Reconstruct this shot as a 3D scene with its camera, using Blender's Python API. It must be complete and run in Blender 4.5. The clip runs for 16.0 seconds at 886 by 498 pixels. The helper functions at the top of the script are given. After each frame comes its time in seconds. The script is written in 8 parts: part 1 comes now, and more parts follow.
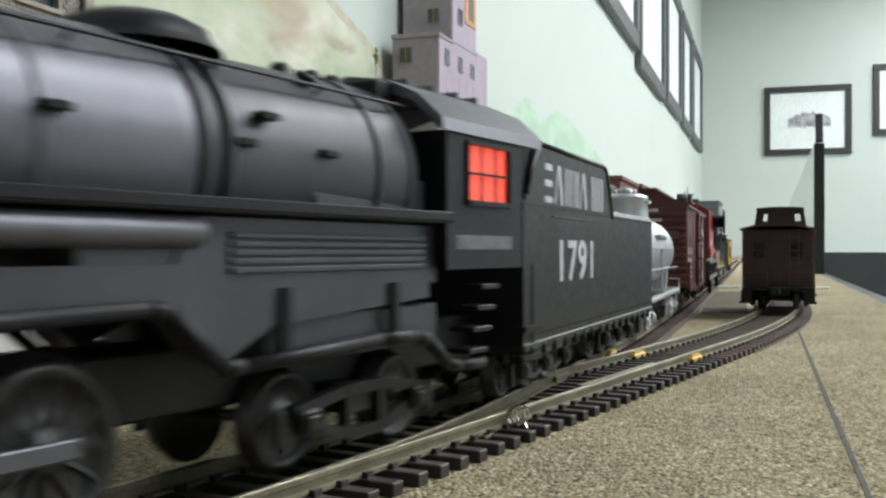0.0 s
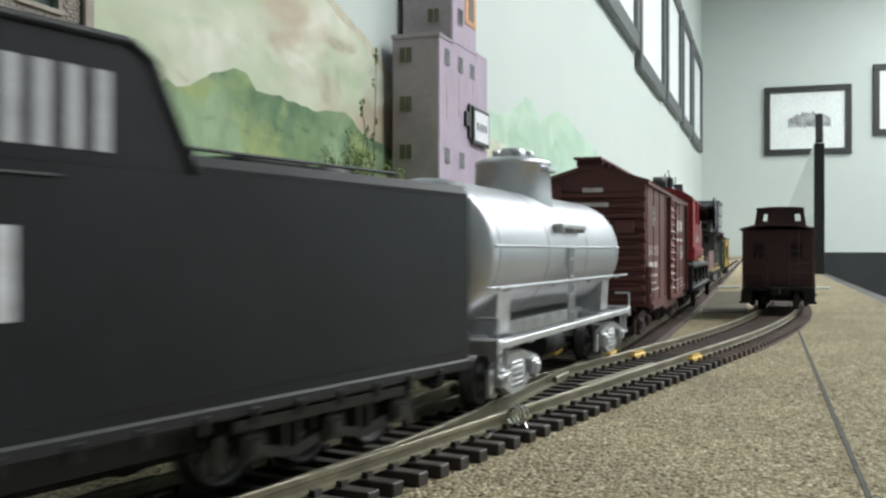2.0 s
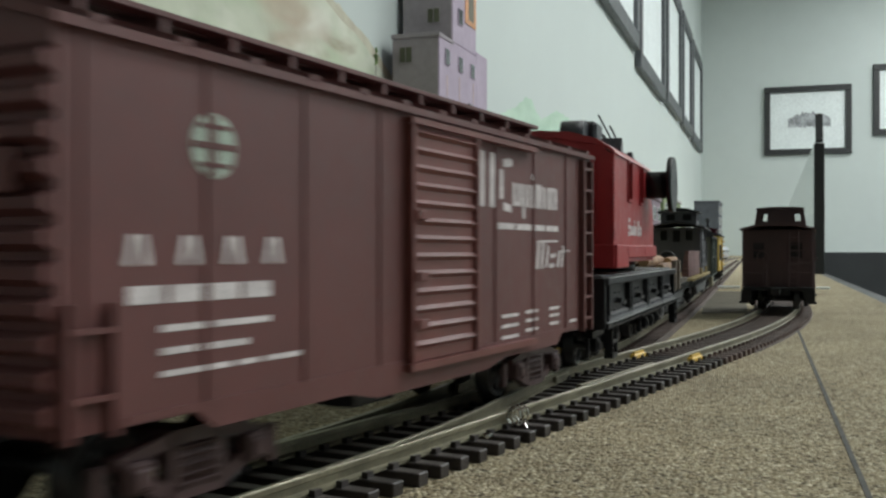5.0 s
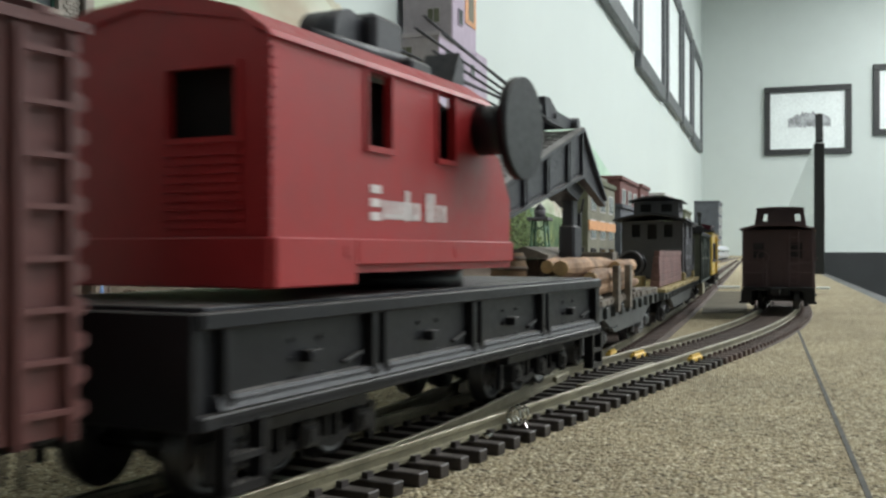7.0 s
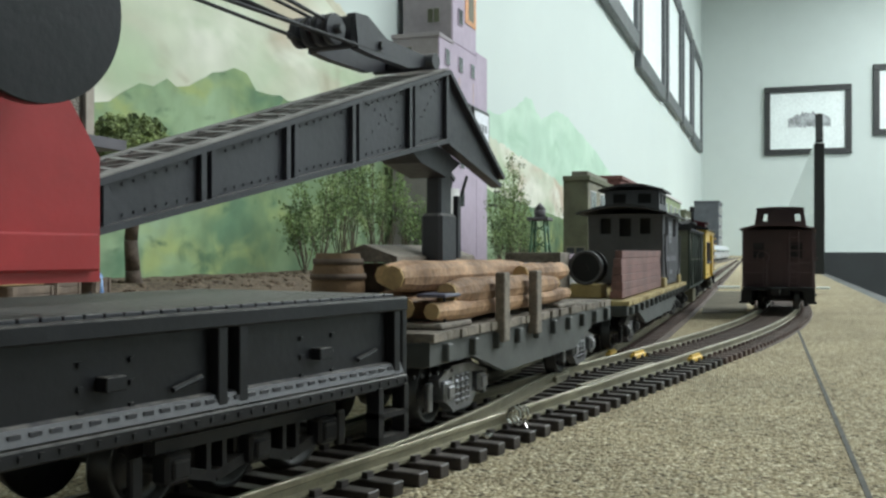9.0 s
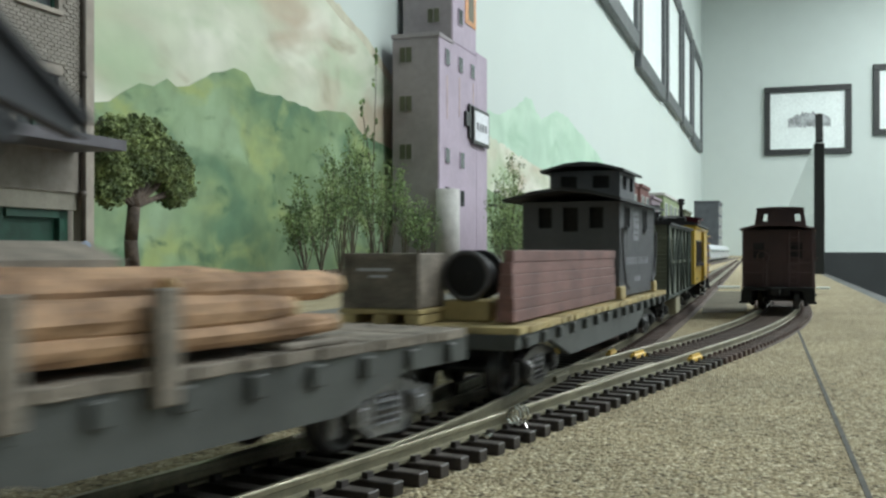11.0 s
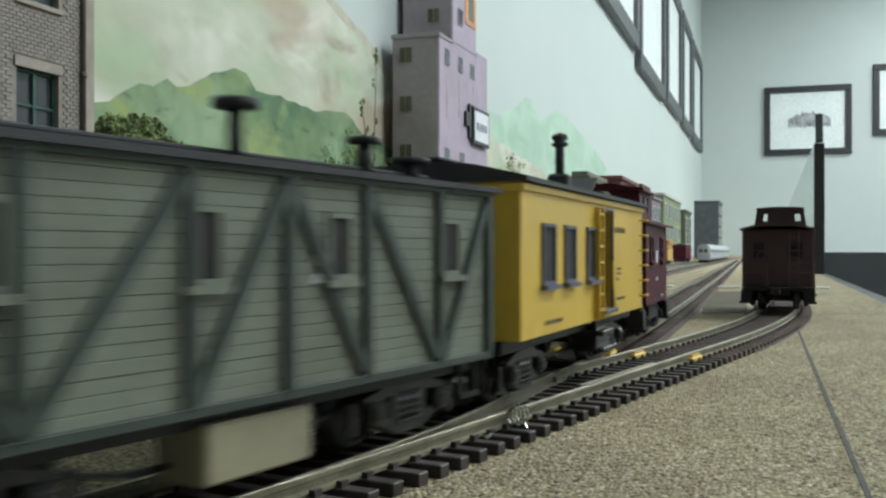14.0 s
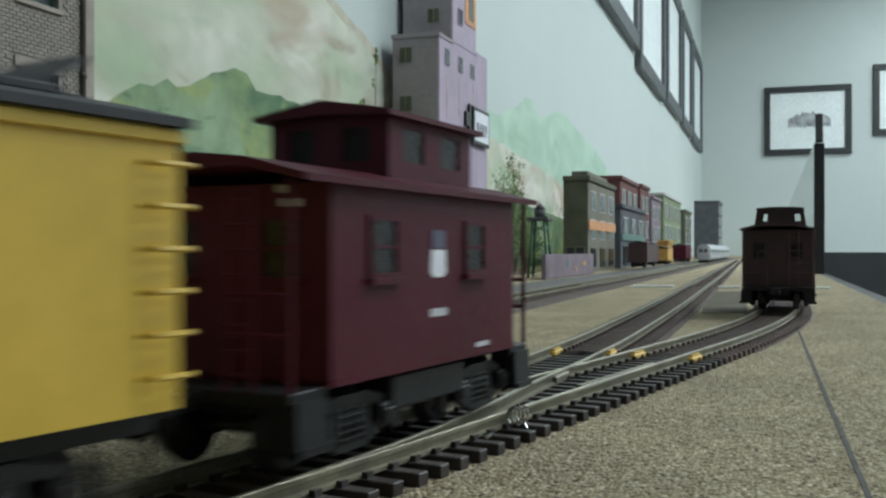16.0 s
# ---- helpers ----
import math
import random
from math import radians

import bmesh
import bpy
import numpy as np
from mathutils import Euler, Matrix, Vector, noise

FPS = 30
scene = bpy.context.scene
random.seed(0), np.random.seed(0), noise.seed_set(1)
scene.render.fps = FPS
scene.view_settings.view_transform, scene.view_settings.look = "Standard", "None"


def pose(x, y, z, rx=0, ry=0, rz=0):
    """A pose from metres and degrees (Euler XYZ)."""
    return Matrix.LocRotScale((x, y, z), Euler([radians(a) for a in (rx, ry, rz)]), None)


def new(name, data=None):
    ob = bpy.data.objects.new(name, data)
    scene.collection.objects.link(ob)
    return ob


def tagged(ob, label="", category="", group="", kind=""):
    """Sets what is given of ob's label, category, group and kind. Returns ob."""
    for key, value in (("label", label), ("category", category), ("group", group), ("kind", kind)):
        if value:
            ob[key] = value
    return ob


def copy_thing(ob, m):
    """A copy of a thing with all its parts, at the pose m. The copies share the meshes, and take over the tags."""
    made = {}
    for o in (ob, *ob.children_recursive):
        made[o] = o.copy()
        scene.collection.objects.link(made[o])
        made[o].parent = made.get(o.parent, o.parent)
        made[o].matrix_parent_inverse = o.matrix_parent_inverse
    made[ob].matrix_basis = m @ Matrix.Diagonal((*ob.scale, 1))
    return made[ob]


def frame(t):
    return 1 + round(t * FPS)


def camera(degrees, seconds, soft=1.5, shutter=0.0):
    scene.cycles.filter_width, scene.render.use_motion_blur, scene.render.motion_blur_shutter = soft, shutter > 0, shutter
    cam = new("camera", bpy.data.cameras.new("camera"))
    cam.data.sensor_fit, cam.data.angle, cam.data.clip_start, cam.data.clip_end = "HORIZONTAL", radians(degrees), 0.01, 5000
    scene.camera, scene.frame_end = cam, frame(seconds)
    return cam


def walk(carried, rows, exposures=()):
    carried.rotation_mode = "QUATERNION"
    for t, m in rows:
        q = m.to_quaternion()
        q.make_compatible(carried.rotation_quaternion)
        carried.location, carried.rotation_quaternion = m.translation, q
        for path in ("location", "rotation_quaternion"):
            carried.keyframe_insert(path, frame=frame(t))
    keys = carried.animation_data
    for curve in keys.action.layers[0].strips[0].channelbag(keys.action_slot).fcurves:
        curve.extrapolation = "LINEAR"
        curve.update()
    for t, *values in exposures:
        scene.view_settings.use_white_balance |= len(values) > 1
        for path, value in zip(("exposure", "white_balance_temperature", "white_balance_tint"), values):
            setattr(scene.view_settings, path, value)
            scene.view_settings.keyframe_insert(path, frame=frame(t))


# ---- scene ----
cam = camera(48.3, 16.0, soft=2.5, shutter=0.9)
EYE = 0.0327
walk(cam, [(0.0, pose(0, 0, EYE, 90.12, 0, 0)), (16.0, pose(0, 0, EYE, 90.12, 0, 0))],
     exposures=[(0.0, 0.2, 6500, 10), (1.0, 0.16, 6500, 10), (2.0, 0.07, 6500, 10), (3.0, -0.31, 6550, 9), (3.5, -0.68, 6500, 8), (4.2, -0.62, 6450, 8), (6.5, 0.0, 6500, 10), (7.2, 0.02, 6500, 10), (8.0, 0.07, 6250, 6), (8.5, 0.1, 6280, 5), (9.2, 0.1, 6280, 5),
                (11.5, -0.06, 6300, 4), (12.0, -0.12, 6300, 5), (13.0, -0.06, 6250, 5), (14.5, -0.15, 6150, 5), (16.0, -0.39, 5960, 5)])

# ---- world and lamps: a closed exhibition room lit by ceiling panels ----
world = bpy.data.worlds.new("room_world")
scene.world = world
world.use_nodes = True
world.node_tree.nodes["Background"].inputs[0].default_value = (0.8, 0.9, 0.85, 1)
world.node_tree.nodes["Background"].inputs[1].default_value = 0.05

TURN = 18.3                       # the layout's long side, degrees right of the way the camera looks
LAY = pose(0, 0, 0, 0, 0, -TURN)
CEIL = 2.1


def lay(x, y, z, rz=0):
    """A pose on the layout table, millimetres: x to the right of its long side, y along it."""
    return LAY @ pose(x / 1000, y / 1000, z / 1000, 0, 0, rz)


PANELS = [(1300, 900), (1300, 2700), (1300, 4500), (1300, 6300), (3000, 900), (3000, 2700), (3000, 4500), (3000, 6300)]
for px, py in PANELS:
    lamp = bpy.data.lights.new("ceiling_panel_light", "AREA")
    lamp.shape, lamp.size, lamp.size_y, lamp.energy, lamp.color = "RECTANGLE", 0.6, 1.2, 34, (0.94, 0.99, 1.0)
    new("ceiling_panel_light", lamp).matrix_world = lay(px, py, CEIL * 1000 - 35)


# ---- materials ----
def mat(name, col, rough=0.5, metal=0.0, var=0.12, scale=90, bump=0.0, bscale=900, fine=0.08, col2=None, spec=0.5, dust=0.0, rvar=0.09, swirl=0.0):
    """A surface with colour variation at two sizes, uneven gloss, fine relief and settled dust."""
    m = bpy.data.materials.new(name)
    m.use_nodes = True
    nt = m.node_tree
    b = nt.nodes["Principled BSDF"]
    co = nt.nodes.new("ShaderNodeTexCoord")

    def noise_at(s, d=4):
        n = nt.nodes.new("ShaderNodeTexNoise")
        n.inputs["Scale"].default_value, n.inputs["Detail"].default_value, n.inputs["Distortion"].default_value = s, d, swirl
        nt.links.new(co.outputs["Object"], n.inputs["Vector"])
        return n

    def mix(f, a, c, mode="MIX"):
        x = nt.nodes.new("ShaderNodeMix")
        x.data_type, x.blend_type = "RGBA", mode
        for sock, v in ((x.inputs[0], f), (x.inputs[6], a), (x.inputs[7], c)):
            if hasattr(v, "links"):
                nt.links.new(v, sock)
            else:
                sock.default_value = v if isinstance(v, float) else (*v[:3], 1)
        return x.outputs[2]

    def remap(v, lo, hi, a=0.0, c=1.0):
        r = nt.nodes.new("ShaderNodeMapRange")
        for i, k in enumerate((lo, hi, a, c)):
            r.inputs[i + 1].default_value = k
        nt.links.new(v, r.inputs[0])
        return r.outputs[0]

    n1, n2 = noise_at(scale), noise_at(scale * 9, 6)
    dark = [c * (1 - var) for c in col]
    light = [min(1, c * (1 + var)) for c in (col2 or col)]
    c1 = mix(remap(n1.outputs[0], 0.35, 0.65), dark, light)
    c2 = mix(remap(n2.outputs[0], 0.3, 0.7, 0.0, 1.0), [1 - fine] * 3, [1 + fine] * 3)
    out = mix(1.0, c1, c2, "MULTIPLY")
    if dust:
        geo = nt.nodes.new("ShaderNodeNewGeometry")
        sep = nt.nodes.new("ShaderNodeSeparateXYZ")
        nt.links.new(geo.outputs["Normal"], sep.inputs[0])
        up = remap(sep.outputs[2], 0.3, 1.0, 0.0, dust)
        ml = nt.nodes.new("ShaderNodeMath")
        ml.operation = "MULTIPLY"
        nt.links.new(up, ml.inputs[0])
        nt.links.new(remap(n2.outputs[0], 0.3, 0.6), ml.inputs[1])
        out = mix(ml.outputs[0], out, (0.33, 0.3, 0.26))
    nt.links.new(out, b.inputs["Base Color"])
    nt.links.new(remap(n2.outputs[0], 0.25, 0.75, max(0.03, rough - rvar), min(1, rough + rvar)), b.inputs["Roughness"])
    b.inputs["Metallic"].default_value = metal
    b.inputs["Specular IOR Level"].default_value = spec
    if bump:
        bp = nt.nodes.new("ShaderNodeBump")
        bp.inputs["Strength"].default_value, bp.inputs["Distance"].default_value = bump, 0.0006
        nt.links.new(noise_at(bscale, 5).outputs[0], bp.inputs["Height"])
        nt.links.new(bp.outputs[0], b.inputs["Normal"])
    return m


def per_piece(m, amount=0.25):
    """Give each separate piece its own lightness."""
    nt = m.node_tree
    b = nt.nodes["Principled BSDF"]
    src = b.inputs["Base Color"].links[0].from_socket
    info = nt.nodes.new("ShaderNodeObjectInfo")
    hsv = nt.nodes.new("ShaderNodeHueSaturation")
    r = nt.nodes.new("ShaderNodeMapRange")
    r.inputs[3].default_value, r.inputs[4].default_value = 1 - amount, 1 + amount
    nt.links.new(info.outputs["Random"], r.inputs[0])
    nt.links.new(r.outputs[0], hsv.inputs["Value"])
    nt.links.new(src, hsv.inputs["Color"])
    nt.links.new(hsv.outputs[0], b.inputs["Base Color"])
    return m


def per_island(m, amount=0.3):
    nt = m.node_tree
    b = nt.nodes["Principled BSDF"]
    src = b.inputs["Base Color"].links[0].from_socket
    info = nt.nodes.new("ShaderNodeNewGeometry")
    hsv = nt.nodes.new("ShaderNodeHueSaturation")
    r = nt.nodes.new("ShaderNodeMapRange")
    r.inputs[3].default_value, r.inputs[4].default_value = 1 - amount, 1 + amount
    nt.links.new(info.outputs["Random Per Island"], r.inputs[0])
    nt.links.new(r.outputs[0], hsv.inputs["Value"])
    nt.links.new(src, hsv.inputs["Color"])
    nt.links.new(hsv.outputs[0], b.inputs["Base Color"])
    return m


def glow(name, col, strength):
    m = bpy.data.materials.new(name)
    m.use_nodes = True
    b = m.node_tree.nodes["Principled BSDF"]
    b.inputs["Base Color"].default_value = (*col, 1)
    b.inputs["Emission Color"].default_value = (*col, 1)
    b.inputs["Emission Strength"].default_value = strength
    return m


def grit_mat(name, tones, grain=900):
    """Granular sheet: grains of several tones with relief, and large faint patches."""
    m = bpy.data.materials.new(name)
    m.use_nodes = True
    nt = m.node_tree
    b = nt.nodes["Principled BSDF"]
    co = nt.nodes.new("ShaderNodeTexCoord")
    vo = nt.nodes.new("ShaderNodeTexVoronoi")
    vo.inputs["Scale"].default_value = grain
    big = nt.nodes.new("ShaderNodeTexNoise")
    big.inputs["Scale"].default_value, big.inputs["Detail"].default_value = 22, 5
    mid = nt.nodes.new("ShaderNodeTexNoise")
    mid.inputs["Scale"].default_value, mid.inputs["Detail"].default_value = grain * 0.45, 3
    for n in (vo, big, mid):
        nt.links.new(co.outputs["Object"], n.inputs["Vector"])
    sep = nt.nodes.new("ShaderNodeSeparateColor")
    nt.links.new(vo.outputs["Color"], sep.inputs[0])
    ramp = nt.nodes.new("ShaderNodeValToRGB")
    el = ramp.color_ramp.elements
    el[0].color, el[1].color = (*tones[0], 1), (*tones[-1], 1)
    for i, t in enumerate(tones[1:-1]):
        e = el.new((i + 1) / (len(tones) - 1))
        e.color = (*t, 1)
    nt.links.new(sep.outputs[0], ramp.inputs[0])
    mx = nt.nodes.new("ShaderNodeMix")
    mx.data_type, mx.blend_type = "RGBA", "MULTIPLY"
    mx.inputs[0].default_value = 1.0
    rr = nt.nodes.new("ShaderNodeValToRGB")
    rr.color_ramp.elements[0].position, rr.color_ramp.elements[1].position = 0.35, 0.65
    rr.color_ramp.elements[0].color, rr.color_ramp.elements[1].color = (0.84, 0.84, 0.84, 1), (1.08, 1.07, 1.05, 1)
    nt.links.new(big.outputs[0], rr.inputs[0])
    nt.links.new(ramp.outputs[0], mx.inputs[6])
    nt.links.new(rr.outputs[0], mx.inputs[7])
    nt.links.new(mx.outputs[2], b.inputs["Base Color"])
    b.inputs["Roughness"].default_value = 0.9
    b.inputs["Specular IOR Level"].default_value = 0.25
    add = nt.nodes.new("ShaderNodeMath")
    add.operation = "SUBTRACT"
    nt.links.new(mid.outputs[0], add.inputs[0])
    nt.links.new(vo.outputs["Distance"], add.inputs[1])
    bp = nt.nodes.new("ShaderNodeBump")
    bp.inputs["Strength"].default_value, bp.inputs["Distance"].default_value = 0.8, 0.0007
    nt.links.new(add.outputs[0], bp.inputs["Height"])
    nt.links.new(bp.outputs[0], b.inputs["Normal"])
    return m


def paint_mat(name, base, washes, stretch=(1, 1, 1), turn=0.0, grain=0.08, grain_scale=60):
    """Brushed wall paint: soft washes (colour, scale, offset, low, high) laid over a base, with streaks of the brush."""
    m = bpy.data.materials.new(name)
    m.use_nodes = True
    nt = m.node_tree
    b = nt.nodes["Principled BSDF"]
    b.inputs["Roughness"].default_value = 0.85
    b.inputs["Specular IOR Level"].default_value = 0.2
    co = nt.nodes.new("ShaderNodeTexCoord")

    def noise_at(scale, offset, stretched, detail, swirl=0.0):
        mp = nt.nodes.new("ShaderNodeMapping")
        mp.inputs["Location"].default_value = (0, offset, offset * 0.7)
        mp.inputs["Rotation"].default_value = (radians(turn), 0, 0)
        mp.inputs["Scale"].default_value = stretched
        nt.links.new(co.outputs["Object"], mp.inputs["Vector"])
        n = nt.nodes.new("ShaderNodeTexNoise")
        n.inputs["Scale"].default_value, n.inputs["Detail"].default_value, n.inputs["Distortion"].default_value = scale, detail, swirl
        nt.links.new(mp.outputs[0], n.inputs["Vector"])
        return n.outputs[0]

    last = None
    for col, scale, offset, lo, hi in washes:
        r = nt.nodes.new("ShaderNodeMapRange")
        r.interpolation_type = "SMOOTHSTEP"
        r.inputs[1].default_value, r.inputs[2].default_value = lo, hi
        nt.links.new(noise_at(scale, offset, stretch, 3, 0.5), r.inputs[0])
        x = nt.nodes.new("ShaderNodeMix")
        x.data_type = "RGBA"
        nt.links.new(r.outputs[0], x.inputs[0])
        if last is None:
            x.inputs[6].default_value = (*base, 1)
        else:
            nt.links.new(last, x.inputs[6])
        x.inputs[7].default_value = (*col, 1)
        last = x.outputs[2]
    r = nt.nodes.new("ShaderNodeMapRange")
    for i, v in enumerate((0.3, 0.7, 1 - grain, 1 + grain)):
        r.inputs[i + 1].default_value = v
    nt.links.new(noise_at(grain_scale, 3.1, (1, stretch[1] * 1.2, stretch[2] * 0.8), 4), r.inputs[0])
    hsv = nt.nodes.new("ShaderNodeHueSaturation")
    nt.links.new(r.outputs[0], hsv.inputs["Value"])
    nt.links.new(last, hsv.inputs["Color"])
    nt.links.new(hsv.outputs[0], b.inputs["Base Color"])
    return m


def clear_mat(name, tint=(0.9, 0.95, 0.93)):
    m = bpy.data.materials.new(name)
    m.use_nodes = True
    b = m.node_tree.nodes["Principled BSDF"]
    b.inputs["Base Color"].default_value = (*tint, 1)
    b.inputs["Roughness"].default_value = 0.04
    b.inputs["Transmission Weight"].default_value = 1.0
    b.inputs["IOR"].default_value = 1.1
    return m


M = {
    "grit": grit_mat("granular_cork", [(0.07, 0.055, 0.035), (0.29, 0.235, 0.145), (0.43, 0.36, 0.225), (0.36, 0.3, 0.195), (0.7, 0.62, 0.44), (0.18, 0.135, 0.07)], 1500),
    "dirt": grit_mat("brown_soil", [(0.05, 0.035, 0.025), (0.1, 0.075, 0.055), (0.15, 0.11, 0.08), (0.22, 0.17, 0.13)], 500),
    "asphalt": mat("road_grey", (0.13, 0.125, 0.115), 0.85, var=0.12, scale=30, bump=0.3),
    "ballast": mat("ballast_brown", (0.1, 0.075, 0.062), 0.9, var=0.2, scale=60, bump=0.6, bscale=1200),
    "tie": per_piece(mat("tie_plastic", (0.032, 0.025, 0.024), 0.5, var=0.25, scale=200, bump=0.25, fine=0.2, dust=0.16), 0.3),
    "tieb": per_piece(mat("brown_tie_plastic", (0.085, 0.052, 0.043), 0.65, var=0.25, scale=200, bump=0.25, fine=0.2, dust=0.2), 0.2),
    "rail": mat("nickel_rail", (0.47, 0.44, 0.34), 0.34, metal=0.85, var=0.18, scale=120, fine=0.15),
    "railside": mat("rail_side", (0.22, 0.2, 0.14), 0.45, metal=0.6, var=0.2, scale=150, fine=0.15),
    "steel": mat("bright_wire", (0.75, 0.74, 0.7), 0.25, metal=1.0),
    "joiner": mat("yellow_plastic", (0.72, 0.47, 0.09), 0.45, var=0.2, scale=200),
    "black": mat("satin_black", (0.0095, 0.0095, 0.0125), 0.42, var=0.25, scale=70, bump=0.05, dust=0.03, rvar=0.07, spec=0.24),
    "black2": mat("flat_black", (0.0095, 0.0095, 0.011), 0.5, var=0.3, scale=90, bump=0.08, dust=0.03, spec=0.35),
    "gunmetal": mat("graphite_sheen", (0.13, 0.128, 0.15), 0.4, metal=0.75, var=0.12, scale=40, rvar=0.05),
    "iron": mat("grey_iron", (0.03, 0.029, 0.031), 0.36, metal=0.3, var=0.35, scale=150, dust=0.08),
    "coal": mat("coal", (0.02, 0.02, 0.02), 0.6, var=0.5, scale=400, bump=0.5, spec=0.6),
    "letter": mat("pale_lettering", (0.55, 0.55, 0.58), 0.6, var=0.12, scale=300, fine=0.15),
    "whitel": mat("white_lettering", (0.66, 0.6, 0.6), 0.6, var=0.15, scale=300, fine=0.2),
    "darkl": mat("dark_lettering", (0.12, 0.085, 0.03), 0.6, var=0.3, scale=300),
    "redglow": glow("lit_red_pane", (0.95, 0.1, 0.06), 0.72),
    "silver": mat("silver_paint", (0.56, 0.57, 0.61), 0.39, metal=0.9, var=0.03, scale=40, fine=0.02, rvar=0.03),
    "silver2": mat("silver_cast", (0.56, 0.57, 0.59), 0.38, metal=0.7, var=0.15, scale=200),
    "boxred": mat("oxide_red", (0.12, 0.04, 0.037), 0.55, var=0.1, scale=40, bump=0.04, fine=0.08, dust=0.05),
    "boxdoor": mat("oxide_red_door", (0.16, 0.05, 0.043), 0.5, var=0.12, scale=60),
    "craner": mat("bright_red_paint", (0.34, 0.02, 0.024), 0.42, var=0.1, scale=40, bump=0.04),
    # near-black puts the shade behind openings and panes into the colour
    "hole": mat("dark_interior", (0.012, 0.011, 0.011), 0.8),
    "cranek": mat("crane_black", (0.0105, 0.0105, 0.0135), 0.42, var=0.25, scale=80, bump=0.08, dust=0.28, spec=0.3),
    "boom": mat("boom_grey", (0.03, 0.03, 0.038), 0.45, var=0.2, scale=80, bump=0.08, dust=0.42),
    "lace": mat("dusty_lacing", (0.3, 0.285, 0.27), 0.75, var=0.25, scale=150),
    "reelrim": mat("reel_rim_grey", (0.1, 0.095, 0.1), 0.6, var=0.3, scale=200),
    "greenbox": mat("olive_box_paint", (0.27, 0.245, 0.165), 0.65, var=0.15, scale=80),
    "cable": mat("black_cord", (0.022, 0.022, 0.026), 0.7, var=0.3, scale=900, bump=0.4),
    "log": mat("bark", (0.27, 0.15, 0.08), 0.75, var=0.35, scale=120, bump=0.7, bscale=500, fine=0.3, col2=(0.36, 0.22, 0.13)),
    "logcut": mat("cut_wood", (0.6, 0.4, 0.19), 0.65, var=0.2, scale=200, fine=0.12),
    "oldwood": mat("weathered_wood", (0.2, 0.17, 0.14), 0.8, var=0.3, scale=180, bump=0.5, fine=0.25),
    "barrel": mat("barrel_wood", (0.19, 0.115, 0.06), 0.65, var=0.3, scale=150, bump=0.3),
    "deckolive": mat("pale_deck", (0.42, 0.33, 0.16), 0.75, var=0.25, scale=120, bump=0.3),
    "flatgrey": mat("flatcar_grey", (0.065, 0.068, 0.066), 0.6, var=0.25, scale=70, bump=0.1, dust=0.1),
    "timber": per_piece(mat("red_brown_timber", (0.17, 0.09, 0.083), 0.7, var=0.2, scale=90, bump=0.35, fine=0.2), 0.2),
    "cabgrey": mat("slate_grey_paint", (0.082, 0.082, 0.092), 0.6, var=0.12, scale=60, bump=0.06, fine=0.1),
    "roofdark": mat("roof_black", (0.028, 0.027, 0.03), 0.65, var=0.25, scale=80, bump=0.15, dust=0.1),
    "green": mat("grey_green_paint", (0.165, 0.178, 0.138), 0.6, var=0.14, scale=60, bump=0.12, fine=0.12),
    "greend": mat("dark_green_brace", (0.034, 0.047, 0.036), 0.6, var=0.15, scale=80),
    "yellow": mat("chrome_yellow_paint", (0.62, 0.41, 0.05), 0.42, var=0.07, scale=40, bump=0.04, fine=0.06),
    "bluetrim": mat("dusty_blue_trim", (0.085, 0.085, 0.125), 0.6, var=0.15),
    "maroon": mat("maroon_paint", (0.07, 0.009, 0.019), 0.5, spec=0.2, var=0.12, scale=50, bump=0.04),
    "brown": mat("dark_brown_paint", (0.068, 0.035, 0.036), 0.55, var=0.15, scale=60, bump=0.05),
    "glass": mat("dark_window_glass", (0.05, 0.055, 0.06), 0.12, var=0.1),
    "herald": mat("herald_pale_green", (0.42, 0.5, 0.42), 0.6, var=0.2, scale=300, fine=0.2),
    "faint": mat("worn_lettering", (0.19, 0.19, 0.21), 0.6, var=0.25, scale=300, fine=0.2),
    "darkpane": mat("dark_clear_pane", (0.016, 0.013, 0.014), 0.3, spec=0.3),
    "gunmetal2": mat("dark_graphite_sheen", (0.068, 0.067, 0.077), 0.42, metal=0.55, var=0.14, scale=40, rvar=0.06),
    "truckgrey": mat("worn_bright_truck", (0.2, 0.2, 0.21), 0.36, metal=0.7, var=0.4, scale=220, fine=0.2),
    "brickw": per_island(mat("grey_buff_brick", (0.31, 0.275, 0.24), 0.85, var=0.12, scale=200, bump=0.3, fine=0.12), 0.07),
    "mortar": mat("mortar", (0.28, 0.245, 0.215), 0.9, var=0.12, scale=200),
    "stone": mat("stone_trim", (0.36, 0.31, 0.265), 0.8, var=0.1, scale=120, bump=0.2),
    "winegreen": mat("dark_green_frame", (0.02, 0.075, 0.05), 0.5, var=0.2, scale=200),
    "pipe": mat("downpipe", (0.12, 0.1, 0.085), 0.6, var=0.2, scale=100),
    "canopy": mat("canopy_purple_grey", (0.1, 0.09, 0.105), 0.6, var=0.15, scale=100, dust=0.15),
    "plaster": mat("plaster_tan", (0.33, 0.3, 0.25), 0.8, var=0.12, scale=70, bump=0.15),
    "concrete": mat("model_concrete", (0.5, 0.48, 0.47), 0.8, var=0.1, scale=70, bump=0.2),
    "crate": mat("crate_wood", (0.5, 0.34, 0.16), 0.7, var=0.2, scale=200, bump=0.2),
    "crated": mat("dark_crate", (0.17, 0.125, 0.095), 0.7, var=0.25, scale=200, bump=0.3),
    "blue": mat("pale_blue_plastic", (0.27, 0.42, 0.72), 0.55, var=0.12, scale=300),
